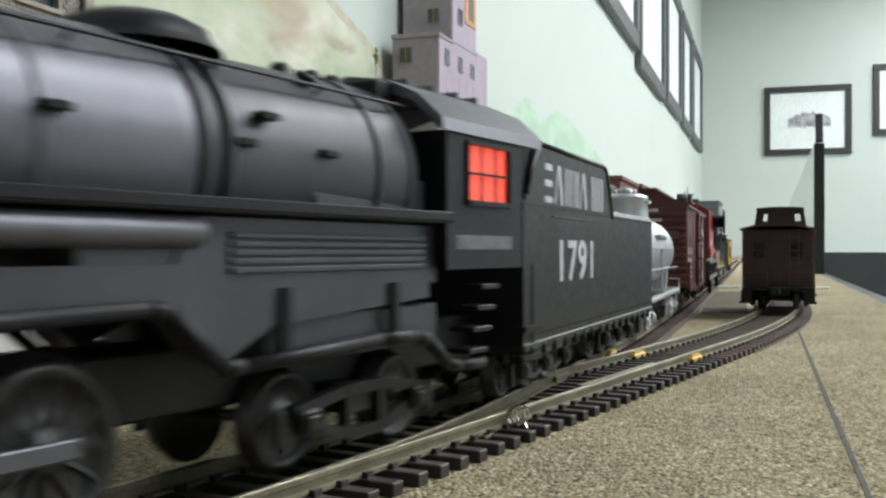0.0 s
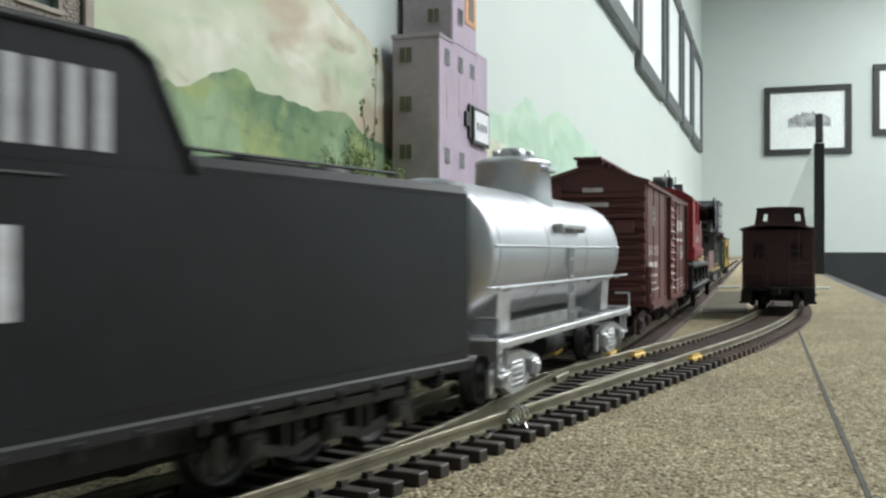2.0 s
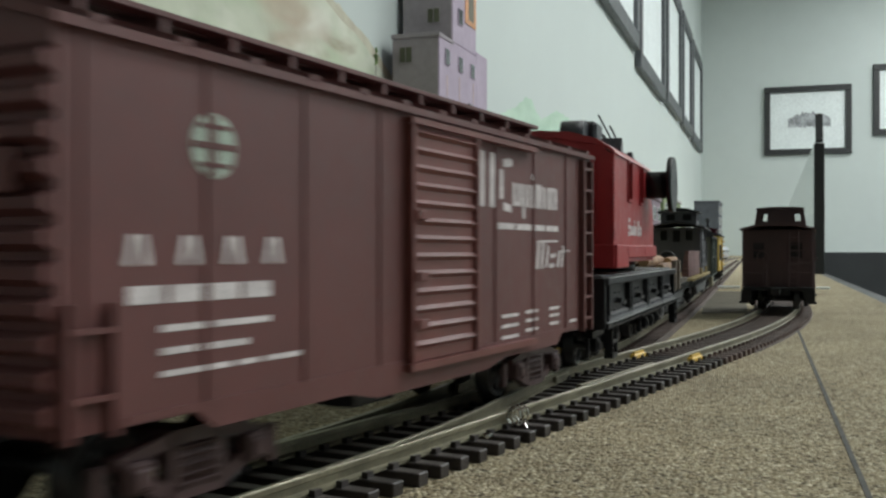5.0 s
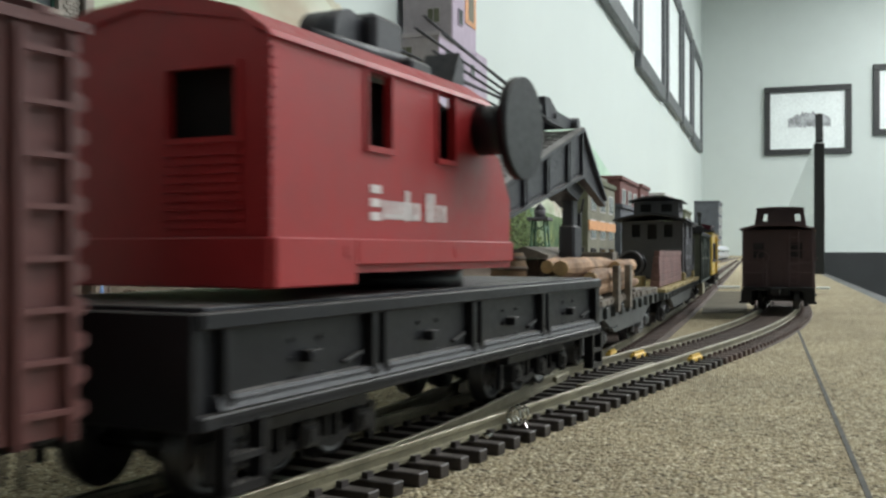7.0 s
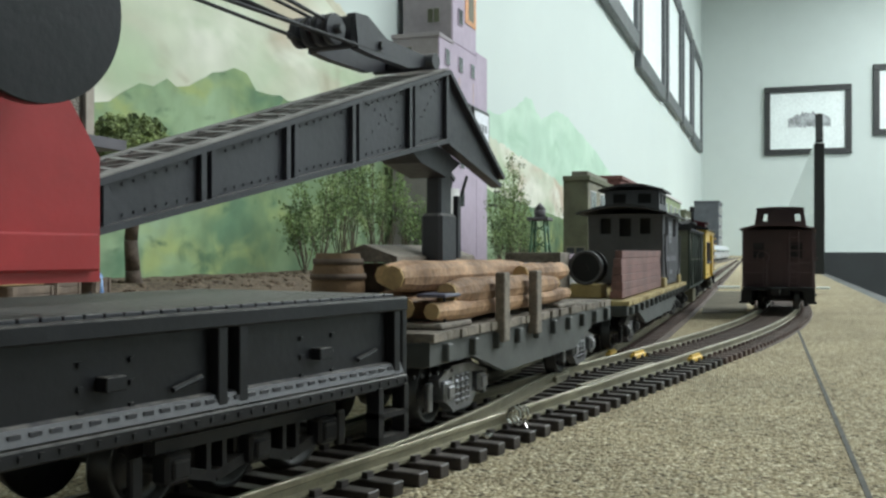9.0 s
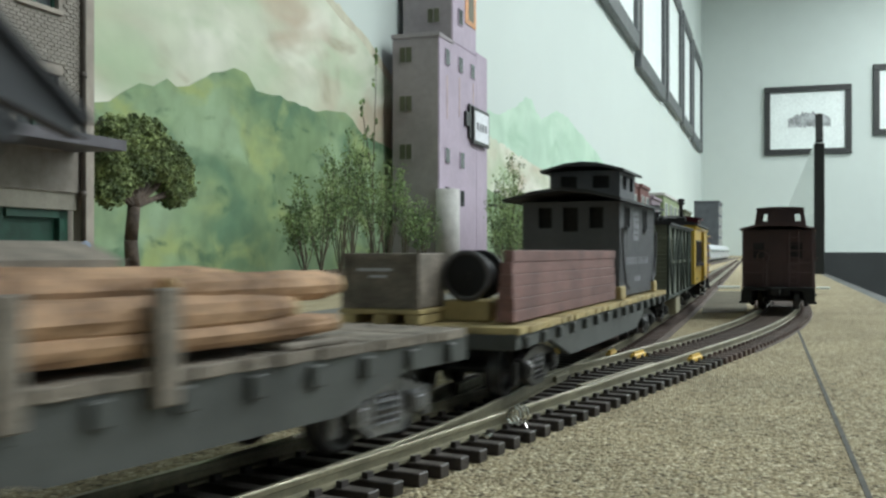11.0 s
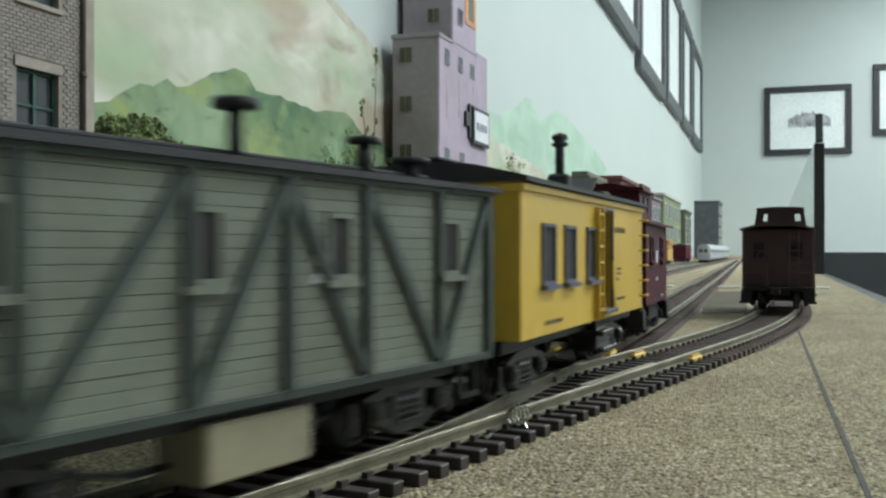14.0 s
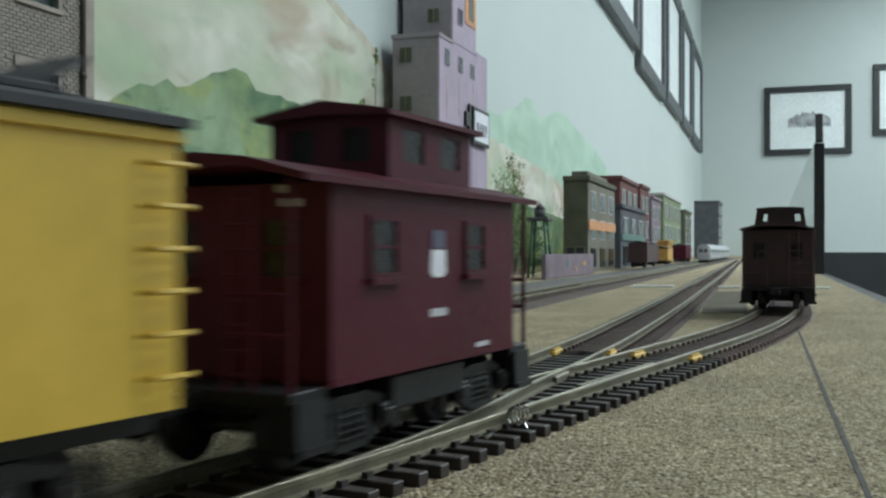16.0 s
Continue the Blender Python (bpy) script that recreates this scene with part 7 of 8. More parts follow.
def framed_picture(name, label, m, w, h, b, frame_m, picture_m, mount=40, plain=False):
    """A picture in a moulded frame; it hangs facing local -y, its lower left corner at the origin."""
    F = thing(name, label, "picture", m, "framed pictures")
    bm = bmesh.new()
    for x0, x1, z0, z1 in ((0, w, 0, b), (0, w, h - b, h), (0, b, b, h - b), (w - b, w, b, h - b)):
        box(bm, x0, x1, -26, -2, z0, z1, 3)
    part("frame", bm, frame_m, F)
    part("mount", boxes([(b, w - b, -10, -4, b, h - b)]), "mount", F)
    if not plain:
        bm = bmesh.new()
        rng = random.Random(int(w))
        cx, cz = w * 0.52, h * 0.48
        n = 26
        top = [(cx + (i / n - 0.5) * (w - 2 * b - 2 * mount), cz + h * (0.03 + 0.12 * math.sin(i / n * math.pi) ** 0.7 * rng.uniform(0.6, 1.1))) for i in range(n + 1)]
        bot = [(cx + (i / n - 0.5) * (w - 2 * b - 2 * mount), cz - h * 0.09 * rng.uniform(0.7, 1.1)) for i in range(n, -1, -1)]
        prism(bm, top + bot, -11.5, -10.2)
        part("picture", bm, picture_m, F, "grey photograph")
    return F


for x, z, w, h in ((-38, 728, 592, 494), (694, 850, 600, 500)):
    framed_picture("framed_photograph", "grey photograph in a black frame on the far wall", lay(x, FAR, z), w, h, 42, "framek", "photo", 110)
for y0, y1, z in ((2150, 3690, 772), (3730, 4660, 722), (4760, 5560, 742), (5660, 6330, 742), (6420, 7300, 735)):
    framed_picture("framed_print", "large print in a dark grey frame on the long wall", LAY @ mm(-480, y0, z, 0, 0, 90), y1 - y0, 640, 62, "frameg", "photod", 60, True)

def brick_building():
    B = thing("brick_building", "grey-buff brick warehouse with green windows and a canopy", "building", LAY)
    x = -330
    y0, y1, z0, z1 = 60, 425, 0, 320
    rows_w = [(371.6, 400.2), (318, 346.6), (264, 292.6), (210, 238.6), (156, 184.6), (102, 130.6)]
    floors = [(84.5, 118.5), (150.5, 181.5), (209.5, 240.5), (268.5, 299.5)]
    bm = bmesh.new()

    # wall behind the bricks, pierced by the windows
    ed = sorted([y0, y1] + [v for w in rows_w for v in w])
    for i in range(0, len(ed), 2):
        box(bm, x - 12, x - 0.6, ed[i], ed[i + 1], 62, z1)
    for a, b in rows_w:
        zs = [62] + [v for f in floors for v in f] + [z1]
        for i in range(0, len(zs), 2):
            box(bm, x - 12, x - 0.6, a, b, zs[i], zs[i + 1])
    box(bm, x - 130, x - 12, y1 - 10, y1, 0, z1)
    box(bm, x - 130, x - 12, y0, y0 + 10, 0, z1)
    part("wall", bm, "mortar", B)
    # courses of bricks on the front nearest the camera
    bm = bmesh.new()
    course, length = 1.9, 4.6
    vs, fs = [], []
    rng = random.Random(1)
    k = 0
    z = 84.4
    while z < 262:
        y = 256 + (length / 2 if k % 2 else 0)
        while y < y1 - 8:
            a, b = y + 0.15, min(y + length - 0.15, y1 - 8)
            zz0, zz1 = z + 0.13, z + course - 0.13
            hit = any(b > wa - 2.6 and a < wb + 2.6 and zz1 > fa - 3 and zz0 < fb + 5 for wa, wb in rows_w for fa, fb in floors)
            if not hit:
                e = rng.uniform(-0.06, 0.06)
                n = len(vs)
                for xx, p in ((x - 0.6, 0), (x + e, 0.08)):
                    vs += [(xx / 1000, (a + p) / 1000, (zz0 + p) / 1000), (xx / 1000, (b - p) / 1000, (zz0 + p) / 1000), (xx / 1000, (b - p) / 1000, (zz1 - p) / 1000), (xx / 1000, (a + p) / 1000, (zz1 - p) / 1000)]
                fs += [(n + 4, n + 5, n + 6, n + 7), (n, n + 1, n + 5, n + 4), (n + 1, n + 2, n + 6, n + 5), (n + 2, n + 3, n + 7, n + 6), (n + 3, n, n + 4, n + 7)]
            y += length
        z += course
        k += 1
    bm.free()
    me = bpy.data.meshes.new("brickwork")
    me.from_pydata(vs, [], fs)
    me.materials.append(M["brickw"])
    ob = new("brickwork", me)
    ob.parent = B
    tagged(ob, "grey-buff brick courses", kind="stuff")
    part("corner_pier", boxes([(x - 6, x + 1.2, y1 - 7.6, y1, 30, z1)], 0.3), "stone", B)
    bm = bmesh.new()
    cyl(bm, (x + 1.2, y1 - 8.6, 32), (x + 1.2, y1 - 8.6, z1), 1.3, 12)
    for z in (60, 120, 180, 240):
        cyl(bm, (x + 1.2, y1 - 8.6, z), (x + 1.2, y1 - 8.6, z + 3), 1.7, 12)
    part("downpipe", bm, "pipe", B)
    for wa, wb in rows_w[:4]:
        for fa, fb in floors:
            f = 1.5
            bm = boxes([(x - 5, x - 3, wa, wa + f, fa, fb), (x - 5, x - 3, wb - f, wb, fa, fb), (x - 5, x - 3, wa, wb, fa, fa + f), (x - 5, x - 3, wa, wb, fb - f, fb),
                        (x - 5, x - 2.8, (wa + wb) / 2 - 1.0, (wa + wb) / 2 + 1.0, fa, fb), (x - 5, x - 3, wa, wb, (fa + fb) / 2 - 0.7, (fa + fb) / 2 + 0.7)], 0.15)
            w = part("window", bm, "winegreen", B, "dark green sash window")
            for pa, pb in ((wa, (wa + wb) / 2), ((wa + wb) / 2, wb)):
                part("pane", boxes([(x - 4.6, x - 4.3, pa, pb, fa, fb)]), "glass", w)
            part("sill", boxes([(x - 5, x + 1.4, wa - 1.6, wb + 1.6, fa - 2.6, fa - 0.2)], 0.2), "stone", w)
            part("lintel", boxes([(x - 5, x + 0.5, wa - 2, wb + 2, fb, fb + 4.8)], 0.2), "stone", w)
    # ground floor: plaster band, green shutters, platform
    part("ground_floor", boxes([(x - 12, x - 2, y0, y1 - 9, 53, 83)], 0.3), "plaster", B)
    bm = bmesh.new()
    for k in range(7):
        a = y1 - 12 - (k + 1) * 44
        box(bm, x - 9, x - 4, a + 36, a + 42, 8, 53)
        box(bm, x - 9, x - 4, a, a + 42, 49, 57)
    part("shutter_frame", bm, "winegreen", B, "dark green door frames")
    for k in range(7):
        a = y1 - 12 - (k + 1) * 44
        bm = bmesh.new()
        box(bm, x - 10, x - 7.5, a - 2, a + 36, 8, 49)
        for j in range(22):
            box(bm, x - 7.6, x - 6.9, a - 2, a + 36, 9 + j * 1.8, 10.4 + j * 1.8)
        part("roller_shutter", bm, "winegreen", B)
    bm = bmesh.new()
    prism(bm, [(x - 4, 82.2), (x + 30, 81.8), (x + 30, 87.0), (x - 4, 89.5)], y0, 412)
    part("canopy", bm, "canopy", B, "purple-grey loading canopy")
    k = 0.82
    fit = Matrix.Translation((0, 0, EYE)) @ Matrix.Scale(k, 4) @ Matrix.Translation((0, 0, -EYE))
    for o in B.children_recursive:
        o.data.transform(fit)
    part("plinth", boxes([(x * k - 90, x * k - 8, y0 * k + 2, y1 * k - 2, 0, 9)], 0.3), "mortar", B)
    part("platform", boxes([(x * k - 8, -233, 30, 311, 0, 11.8)], 0.3), "concrete", B, "pale concrete loading platform")
    part("platform_slab", boxes([(x * k - 8, -231, 28, 312.5, 11.9, 15.2)], 0.4), "stone", B)


brick_building()


def slat_crate(name, label, m, w, d, h, material):
    C = thing(name, label, "crate", m, "crates on the platform")
    part("box", boxes([(0, w, 0, d, 0, h)], 0.2), material, C)
    bm = bmesh.new()
    n = max(2, int(h / 2.4))
    for k in range(n):
        a, b = h * k / n + 0.15, h * (k + 1) / n - 0.15
        box(bm, w, w + 0.4, 0, d, a, b, 0.08)
        box(bm, 0, w, -0.4, 0, a, b, 0.08)
    for y in (0.6, d - 1.8):
        box(bm, w + 0.4, w + 0.8, y, y + 1.2, 0, h, 0.08)
    part("slat", bm, material, C)


P0 = 15.3
for nm, lb, x, y, z, w, d, h, mt in (
        ("wooden_crate", "pale wooden crate stacked on a darker one", -248, 259, P0 + 5.9, 11, 20, 7.5, "crate"),
        ("wooden_crate", "dark wooden crate on the platform", -247, 262, P0, 11, 21, 5.6, "crated"),
        ("wooden_crate", "dark bound chest on the platform", -248, 284.5, P0, 11, 14, 12, "crated"),
        ("wooden_crate", "small dark chest used as a seat", -243, 301.5, P0, 9, 10, 7.6, "crated"),
        ("wooden_crate", "pale wooden crate on the platform", -250, 236, P0, 12, 20, 12, "crate"),
        ("wooden_crate", "dark wooden crate on the platform", -250, 212, P0, 12, 20, 10, "crated")):
    slat_crate(nm, lb, LAY @ mm(x, y, z), w, d, h, mt)


def figurine():
    bm = bmesh.new()
    box(bm, -2.2, 2.2, -2.6, 2.6, 8.5, 16.5, 1.2)
    for s in (-1, 1):
        cyl(bm, (0, s * 2.8, 15.6), (1.5, s * 4.2, 11), 1.0, 10)
        cyl(bm, (1.5, s * 4.2, 11), (2.6, s * 4.4, 6.6), 0.8, 10)
        cyl(bm, (1, s * 1.4, 8.6), (6, s * 1.8, 8.2), 1.35, 10)
        cyl(bm, (6, s * 1.8, 8.2), (6.8, s * 1.9, 0.8), 1.1, 10)
        box(bm, 6, 9, s * 1.9 - 1, s * 1.9 + 1, 0, 1.4, 0.3)
    g = bmesh.ops.create_icosphere(bm, subdivisions=2, radius=2.0)
    for v in g["verts"]:
        v.co += Vector((0.2, 0, 19.2))
    solid("figurine", bm, "blue", "plain pale blue seated figurine on a small chest", "figurine", LAY @ mm(-241, 306, P0, 0, 0, -15))


figurine()


def bank():
    """The low soil bank at the foot of the mural, with stones."""
    rng = random.Random(14)
    bm = bmesh.new()
    nx, ny = 14, 90
    grid = []
    for j in range(ny + 1):
        row = []
        for i in range(nx + 1):
            fx, fy = i / nx, j / ny
            x = -476 + fx * 150
            y = 452 + fy * 1000
            z = 11.5 * smooth01((1 - fx) * 2.2) * smooth01(fy * 20) + 1.6 * noise.noise(Vector((x * 0.05, y * 0.05, 0))) * (1 - fx) + 0.15
            row.append(bm.verts.new((x, y, max(z, 0.05))))
        grid.append(row)
    for j in range(ny):
        for i in range(nx):
            bm.faces.new((grid[j][i], grid[j][i + 1], grid[j + 1][i + 1], grid[j + 1][i]))
    solid("ground", bm, "dirt", "brown soil bank at the foot of the backdrop", "ground", LAY, kind="structure")
    bm = bmesh.new()
    for k in range(420):
        x, y = rng.uniform(-440, -335), rng.uniform(455, 1100)
        fx = (x + 476) / 150
        z = 11.5 * smooth01((1 - fx) * 2.2)
        blob(bm, (x, y, z), rng.uniform(1.0, 3.2), rng, 0.7)
    solid("rubble", bm, "dirt", "brown stones strewn on the soil bank", "stones", LAY, kind="stuff")


bank()


def tree(name, label, m, trunk, crown, clumps, seed, leaf="leaf", leafsize=1.1, per=90):
    """trunk: (x, y, z, radius) points; crown: centres with radii that carry leaf clumps."""
    T = thing(name, label, "tree", m)
    rng = random.Random(seed)
    bm = bmesh.new()
    for a, b in zip(trunk, trunk[1:]):
        cyl(bm, a[:3], b[:3], a[3], 12, b[3])
    top = trunk[-2]
    for c in crown:
        mid = tuple((top[i] + c[i]) / 2 + rng.uniform(-2, 2) for i in range(3))
        cyl(bm, top[:3], mid, top[3] * 0.5, 7, top[3] * 0.35)
        cyl(bm, mid, c[:3], top[3] * 0.35, 6, 0.4)
    part("trunk", bm, "bark", T)
    vs, fs = [], []
    for c in crown:
        for k in range(per):
            d = Vector((rng.gauss(0, 1), rng.gauss(0, 1), rng.gauss(0, 1))).normalized() * c[3] * rng.uniform(0.45, 1.05)
            p = Vector(c[:3]) + Vector((d.x, d.y, d.z * 0.85))
            for q in range(clumps):
                o = p + Vector((rng.gauss(0, 1.6), rng.gauss(0, 1.6), rng.gauss(0, 1.6)))
                u = Vector((rng.gauss(0, 1), rng.gauss(0, 1), rng.gauss(0, 1))).normalized() * leafsize * rng.uniform(0.6, 1.3)
                v = u.orthogonal().normalized() * leafsize * rng.uniform(0.5, 1.0)
                w = u.cross(v).normalized() * leafsize * 0.35
                n = len(vs)
                vs += [tuple((o + e) / 1000) for e in (u, v, -u, -v, w)]
                fs += [(n, n + 1, n + 4), (n + 1, n + 2, n + 4), (n + 2, n + 3, n + 4), (n + 3, n, n + 4)]
    me = bpy.data.meshes.new("crown")
    me.from_pydata(vs, [], fs)
    me.materials.append(M[leaf])
    ob = new("crown", me)
    ob.parent = T
    return T


tree("tree", "small model tree with brown trunk and olive foliage crown", LAY @ mm(-400, 556, 10),
     [(0, 2, -2, 6.0), (0, 0, 10, 4.9), (0, -2, 30, 4.4), (1, 0, 52, 4.2), (0, 2, 64, 3.0)],
     [(0, -14, 92, 15), (4, 2, 97, 16), (-4, 16, 92, 16), (4, 29, 85, 14), (0, 42, 76, 14), (2, 50, 82, 9), (-2, -22, 76, 12), (4, -6, 80, 12), (0, 36, 90, 9), (3, -24, 98, 11), (-6, 8, 84, 12), (0, 0, 78, 11), (2, -18, 68, 10), (0, 20, 80, 11), (0, -30, 86, 10), (-4, 24, 98, 9), (2, 50, 68, 10), (2, 44, 62, 8), (2, -26, 60, 8)], 9, 3, leafsize=1.9, per=330)


def shrub(m, hgt, spread, seed, label="wispy green model shrub before the backdrop"):
    T = thing("shrub", label, "shrub", m, "shrubs")
    rng = random.Random(seed)
    bm = bmesh.new()
    vs, fs = [], []
    for k in range(11):
        a = rng.uniform(0, 6.28)
        L = hgt * rng.uniform(0.55, 1.0)
        p = Vector((0, 0, 0))
        d = Vector((math.cos(a) * spread * 0.35, math.sin(a) * spread, L)) / 7
        for i in range(7):
            q = p + d + Vector((rng.gauss(0, 1), rng.gauss(0, 1.6), 0))
            cyl(bm, p, q, 0.7 - i * 0.07, 5, 0.63 - i * 0.07)
            if i > 2:
                for j in range(26):
                    o = q + Vector((rng.gauss(0, 3.5), rng.gauss(0, 4.5), rng.gauss(0, 4)))
                    u = Vector((rng.gauss(0, 1), rng.gauss(0, 1), rng.gauss(0, 1))).normalized() * rng.uniform(1.1, 2.6)
                    v = u.orthogonal().normalized() * rng.uniform(0.5, 1.2)
                    n = len(vs)
                    vs += [tuple((o + e) / 1000) for e in (u, v, -u, -v)]
                    fs += [(n, n + 1, n + 2), (n, n + 2, n + 3)]
            p = q
    part("stem", bm, "twig", T)
    me = bpy.data.meshes.new("foliage")
    me.from_pydata(vs, [], fs)
    me.materials.append(M["bush"])
    ob = new("foliage", me)
    ob.parent = T


for k, (x, y, hgt, sp) in enumerate(((-425, 862, 84, 30), (-428, 905, 112, 34), (-425, 945, 140, 36), (-430, 985, 148, 38), (-420, 1030, 136, 38), (-425, 1075, 122, 34), (-415, 1105, 100, 30), (-405, 1150, 92, 26), (-332, 1290, 168, 36), (-338, 1340, 130, 40), (-338, 1255, 104, 28), (-335, 1390, 96, 34), (-338, 1290, 90, 40), (-345, 1450, 80, 40), (-350, 1850, 120, 60))):
    shrub(LAY @ mm(x, y, 9 if x < -390 else 0), hgt, sp, 30 + k)


def weed(m, seed):
    """A tall thin seed stalk with a few clusters."""
    rng = random.Random(seed)
    W = thing("seed_stalk", "tall thin stalk with dark seed clusters", "plant", m)
    bm, bl = bmesh.new(), bmesh.new()

    def grow(p, d, n, r):
        for i in range(n):
            q = p + d + Vector((0, rng.gauss(0, 0.8), 0))
            cyl(bm, p, q, r, 5, r * 0.9)
            p, r = q, r * 0.9
            if rng.random() < 0.75:
                e = p + Vector((0, rng.choice((-1, 1)) * rng.uniform(4, 9), rng.uniform(4, 10)))
                cyl(bm, p, e, 0.35, 4)
                for j in range(5):
                    blob(bl, e + Vector((0, rng.gauss(0, 1.3), rng.gauss(0, 2))), rng.uniform(0.9, 1.8), rng, 1.3)
        for j in range(9):
            blob(bl, p + Vector((0, rng.gauss(0, 1.6), rng.uniform(-12, 6))), rng.uniform(1, 2.2), rng, 1.4)
    grow(Vector((0, 0, 0)), Vector((0, 1.0, 21)), 12, 1.0)
    grow(Vector((0, 2, 120)), Vector((0, -5, 13)), 5, 0.7)
    part("stalk", bm, "twig", W)
    part("seed_cluster", bl, "bush", W)


weed(LAY @ mm(-425, 1026, 6), 4)


def tower():
    T = thing("tall_tower", "tall lilac-grey model grain tower with stepped top", "tower", LAY)
    x, xb, y0, y1 = -400, -464, 1195, 1419
    bm = boxes([(xb, x, y0, y1 - 57, 0, 312), (xb, x, y1 - 57, y1, 0, 319)], 0.8)
    part("wall", bm, "lilac", T)
    part("upper_wall", boxes([(-471, x - 0.6, 1253, 1362, 312.5, 520)], 0.8), "lilac", T)
    # thin sheets in the darker tone shade the tower's end
    part("end_wall", boxes([(xb + 0.4, x - 1.4, y0 - 1.6, y0 - 0.2, 0, 306)], 0.3), "lilacshade", T, "end wall in darker grey, its shade put into the colour")
    part("end_wall", boxes([(-470.6, x - 2, 1251.2, 1252.8, 315, 519)], 0.3), "lilacshade", T)
    part("parapet", boxes([(xb - 1, x + 1, y0 - 3, 1252, 307, 312.6)], 0.5), "lilacshade", T)
    for y, z0, z1 in ((1226, 276, 296), (1284, 276, 296), (1341, 277, 296), (1284, 341, 361), (1226, 148, 167), (1291, 146, 167), (1226, 96, 116), (1291, 94, 115)):
        w = part("window", boxes([(x + 0.2, x + 1.0, y - 10, y + 10, z0 - 1.2, z1 + 1.2)], 0.3), "lilac", T)
        part("pane", boxes([(x + 1.0, x + 1.4, y - 8.5, y + 8.5, z0, z1)]), "glass", w)
    for y, z0, z1 in ((1280, 215, 268), (1226, 205, 262), (1346, 240, 270)):
        part("rust_streak", boxes([(x + 0.05, x + 0.3, y - 1.6, y + 1.8, z0, z1)]), "streak", T, "faint ochre streak below the window")
    for xx, z0, z1 in ((-445, 275, 296), (-445, 212, 233), (-427, 338, 358), (-445, 150, 171)):
        yy = y0 - 1.8 if z1 < 300 else 1251
        w = part("window", boxes([(xx - 9.5, xx + 9.5, yy - 0.9, yy - 0.1, z0 - 1, z1 + 1)], 0.2), "lilacshade", T)
        part("pane", boxes([(xx - 8, xx - 0.6, yy - 1.3, yy - 0.9, z0 + 1, z1 - 1), (xx + 0.6, xx + 8, yy - 1.3, yy - 0.9, z0 + 1, z1 - 1)]), "bolive", w)
    part("orange_sign", boxes([(x - 0.4, x + 0.6, 1307, 1359, 349, 430)], 0.3), "orange", T, "faded orange painted panel")
    part("sign_mark", boxes([(x + 0.6, x + 1.0, 1322, 1346, 356, 400)]), "btan", T)
    bm = boxes([(x + 1, x + 4, 1316, 1330, 190, 238), (x + 1, x + 4, 1300, 1316, 206, 226)], 0.5)
    part("sign_bracket", bm, "iron", T)
    part("sign_board", boxes([(x + 4, x + 6, 1328, 1410, 184, 236)], 0.5), "iron", T)
    part("sign_face", boxes([(x + 6, x + 6.6, 1334, 1404, 189, 231)]), "signw", T, "white sign with unreadable pale lettering")
    part("sign_bar", boxes([(x + 6.6, x + 6.9, 1342 + k * 14, 1351 + k * 14, 204, 215) for k in range(4)]), "faint", T)
    part("rail_gallery", boxes([(x, x + 10, 1425, 1490, 100, 103)] + [(x + 9, x + 10, 1425 + k * 12, 1427 + k * 12, 103, 124) for k in range(6)] + [(x + 9, x + 10, 1425, 1490, 122, 124)], 0.2), "iron", T)
    bm = bmesh.new()
    cyl(bm, (x + 8, y0 + 8, 0), (x + 8, y0 + 8, 112), 16, 24)
    part("silo", bm, "concrete", T, "pale round silo at the tower foot")


tower()


def town_house(name, label, y0, y1, h, material, x=-270, depth=90, roof=None, floors=3, cols=3, band=None):
    H = thing(name, label, "building", LAY, "model town buildings")
    part("wall", boxes([(x - depth, x, y0, y1, 0, h)], 0.8), material, H)
    part("cornice", boxes([(x - depth - 1, x + 4, y0 - 2, y1 + 2, h - 8, h)], 0.8), roof or material, H)
    if band:
        part("sign_band", boxes([(x + 0.3, x + 3, y0 + 2, y1 - 2, h * 0.44, h * 0.54)], 0.3), band, H)
    fh = (h - 14) / floors
    w = (y1 - y0) / cols
    for f in range(floors):
        for c in range(cols):
            a, b = y0 + w * (c + 0.25), y0 + w * (c + 0.75)
            z = 6 + f * fh
            fr = part("window", boxes([(x + 0.2, x + 1.8, a - 2, b + 2, z, z + fh * 0.7)], 0.2), "concrete" if f else "iron", H)
            part("pane", boxes([(x + 1.8, x + 2.2, a, b, z + 2, z + fh * 0.7 - 2)]), "glass", fr)
    for k in range(2):
        a = x - depth * (0.3 + 0.4 * k)
        fr = part("window", boxes([(a - 8, a + 8, y0 - 1.4, y0 - 0.1, 16, 40)], 0.2), "btan", H)
        part("pane", boxes([(a - 6, a + 6, y0 - 1.8, y0 - 1.4, 18, 38)]), "glass", fr)


town_house("town_building", "olive green and tan model building with orange sign band", 1524, 1800, 150, "bolive", -268, 38, floors=3, cols=3, band="orange")
part("roof_house", boxes([(-300, -274, 1560, 1760, 150.2, 160)], 1.0), "btan", bpy.data.objects["town_building"], "low tan roof structure")
part("facade", boxes([(-267.9, -267.2, 1525, 1799, 0, 140)], 0.5), "btan", bpy.data.objects["town_building"], "tan front")
town_house("town_building", "brick red and slate model building", 1905, 2160, 178, "bred", -272, 70, floors=3, cols=3)
town_house("town_building", "slate grey model shop with teal front", 1870, 2230, 122, "bblue", -266, 60, floors=2, cols=3, band="bteal")
town_house("town_building", "narrow brick red model building", 2240, 2400, 184, "bred", -275, 70, floors=3, cols=2)
town_house("town_building", "mauve painted model town house", 2440, 2640, 168, "blilac", -272, 60, floors=3, cols=2)
town_house("town_building", "light green model house with white window trim", 2700, 3230, 190, "bgreen", -270, 70, roof="concrete", floors=3, cols=4)
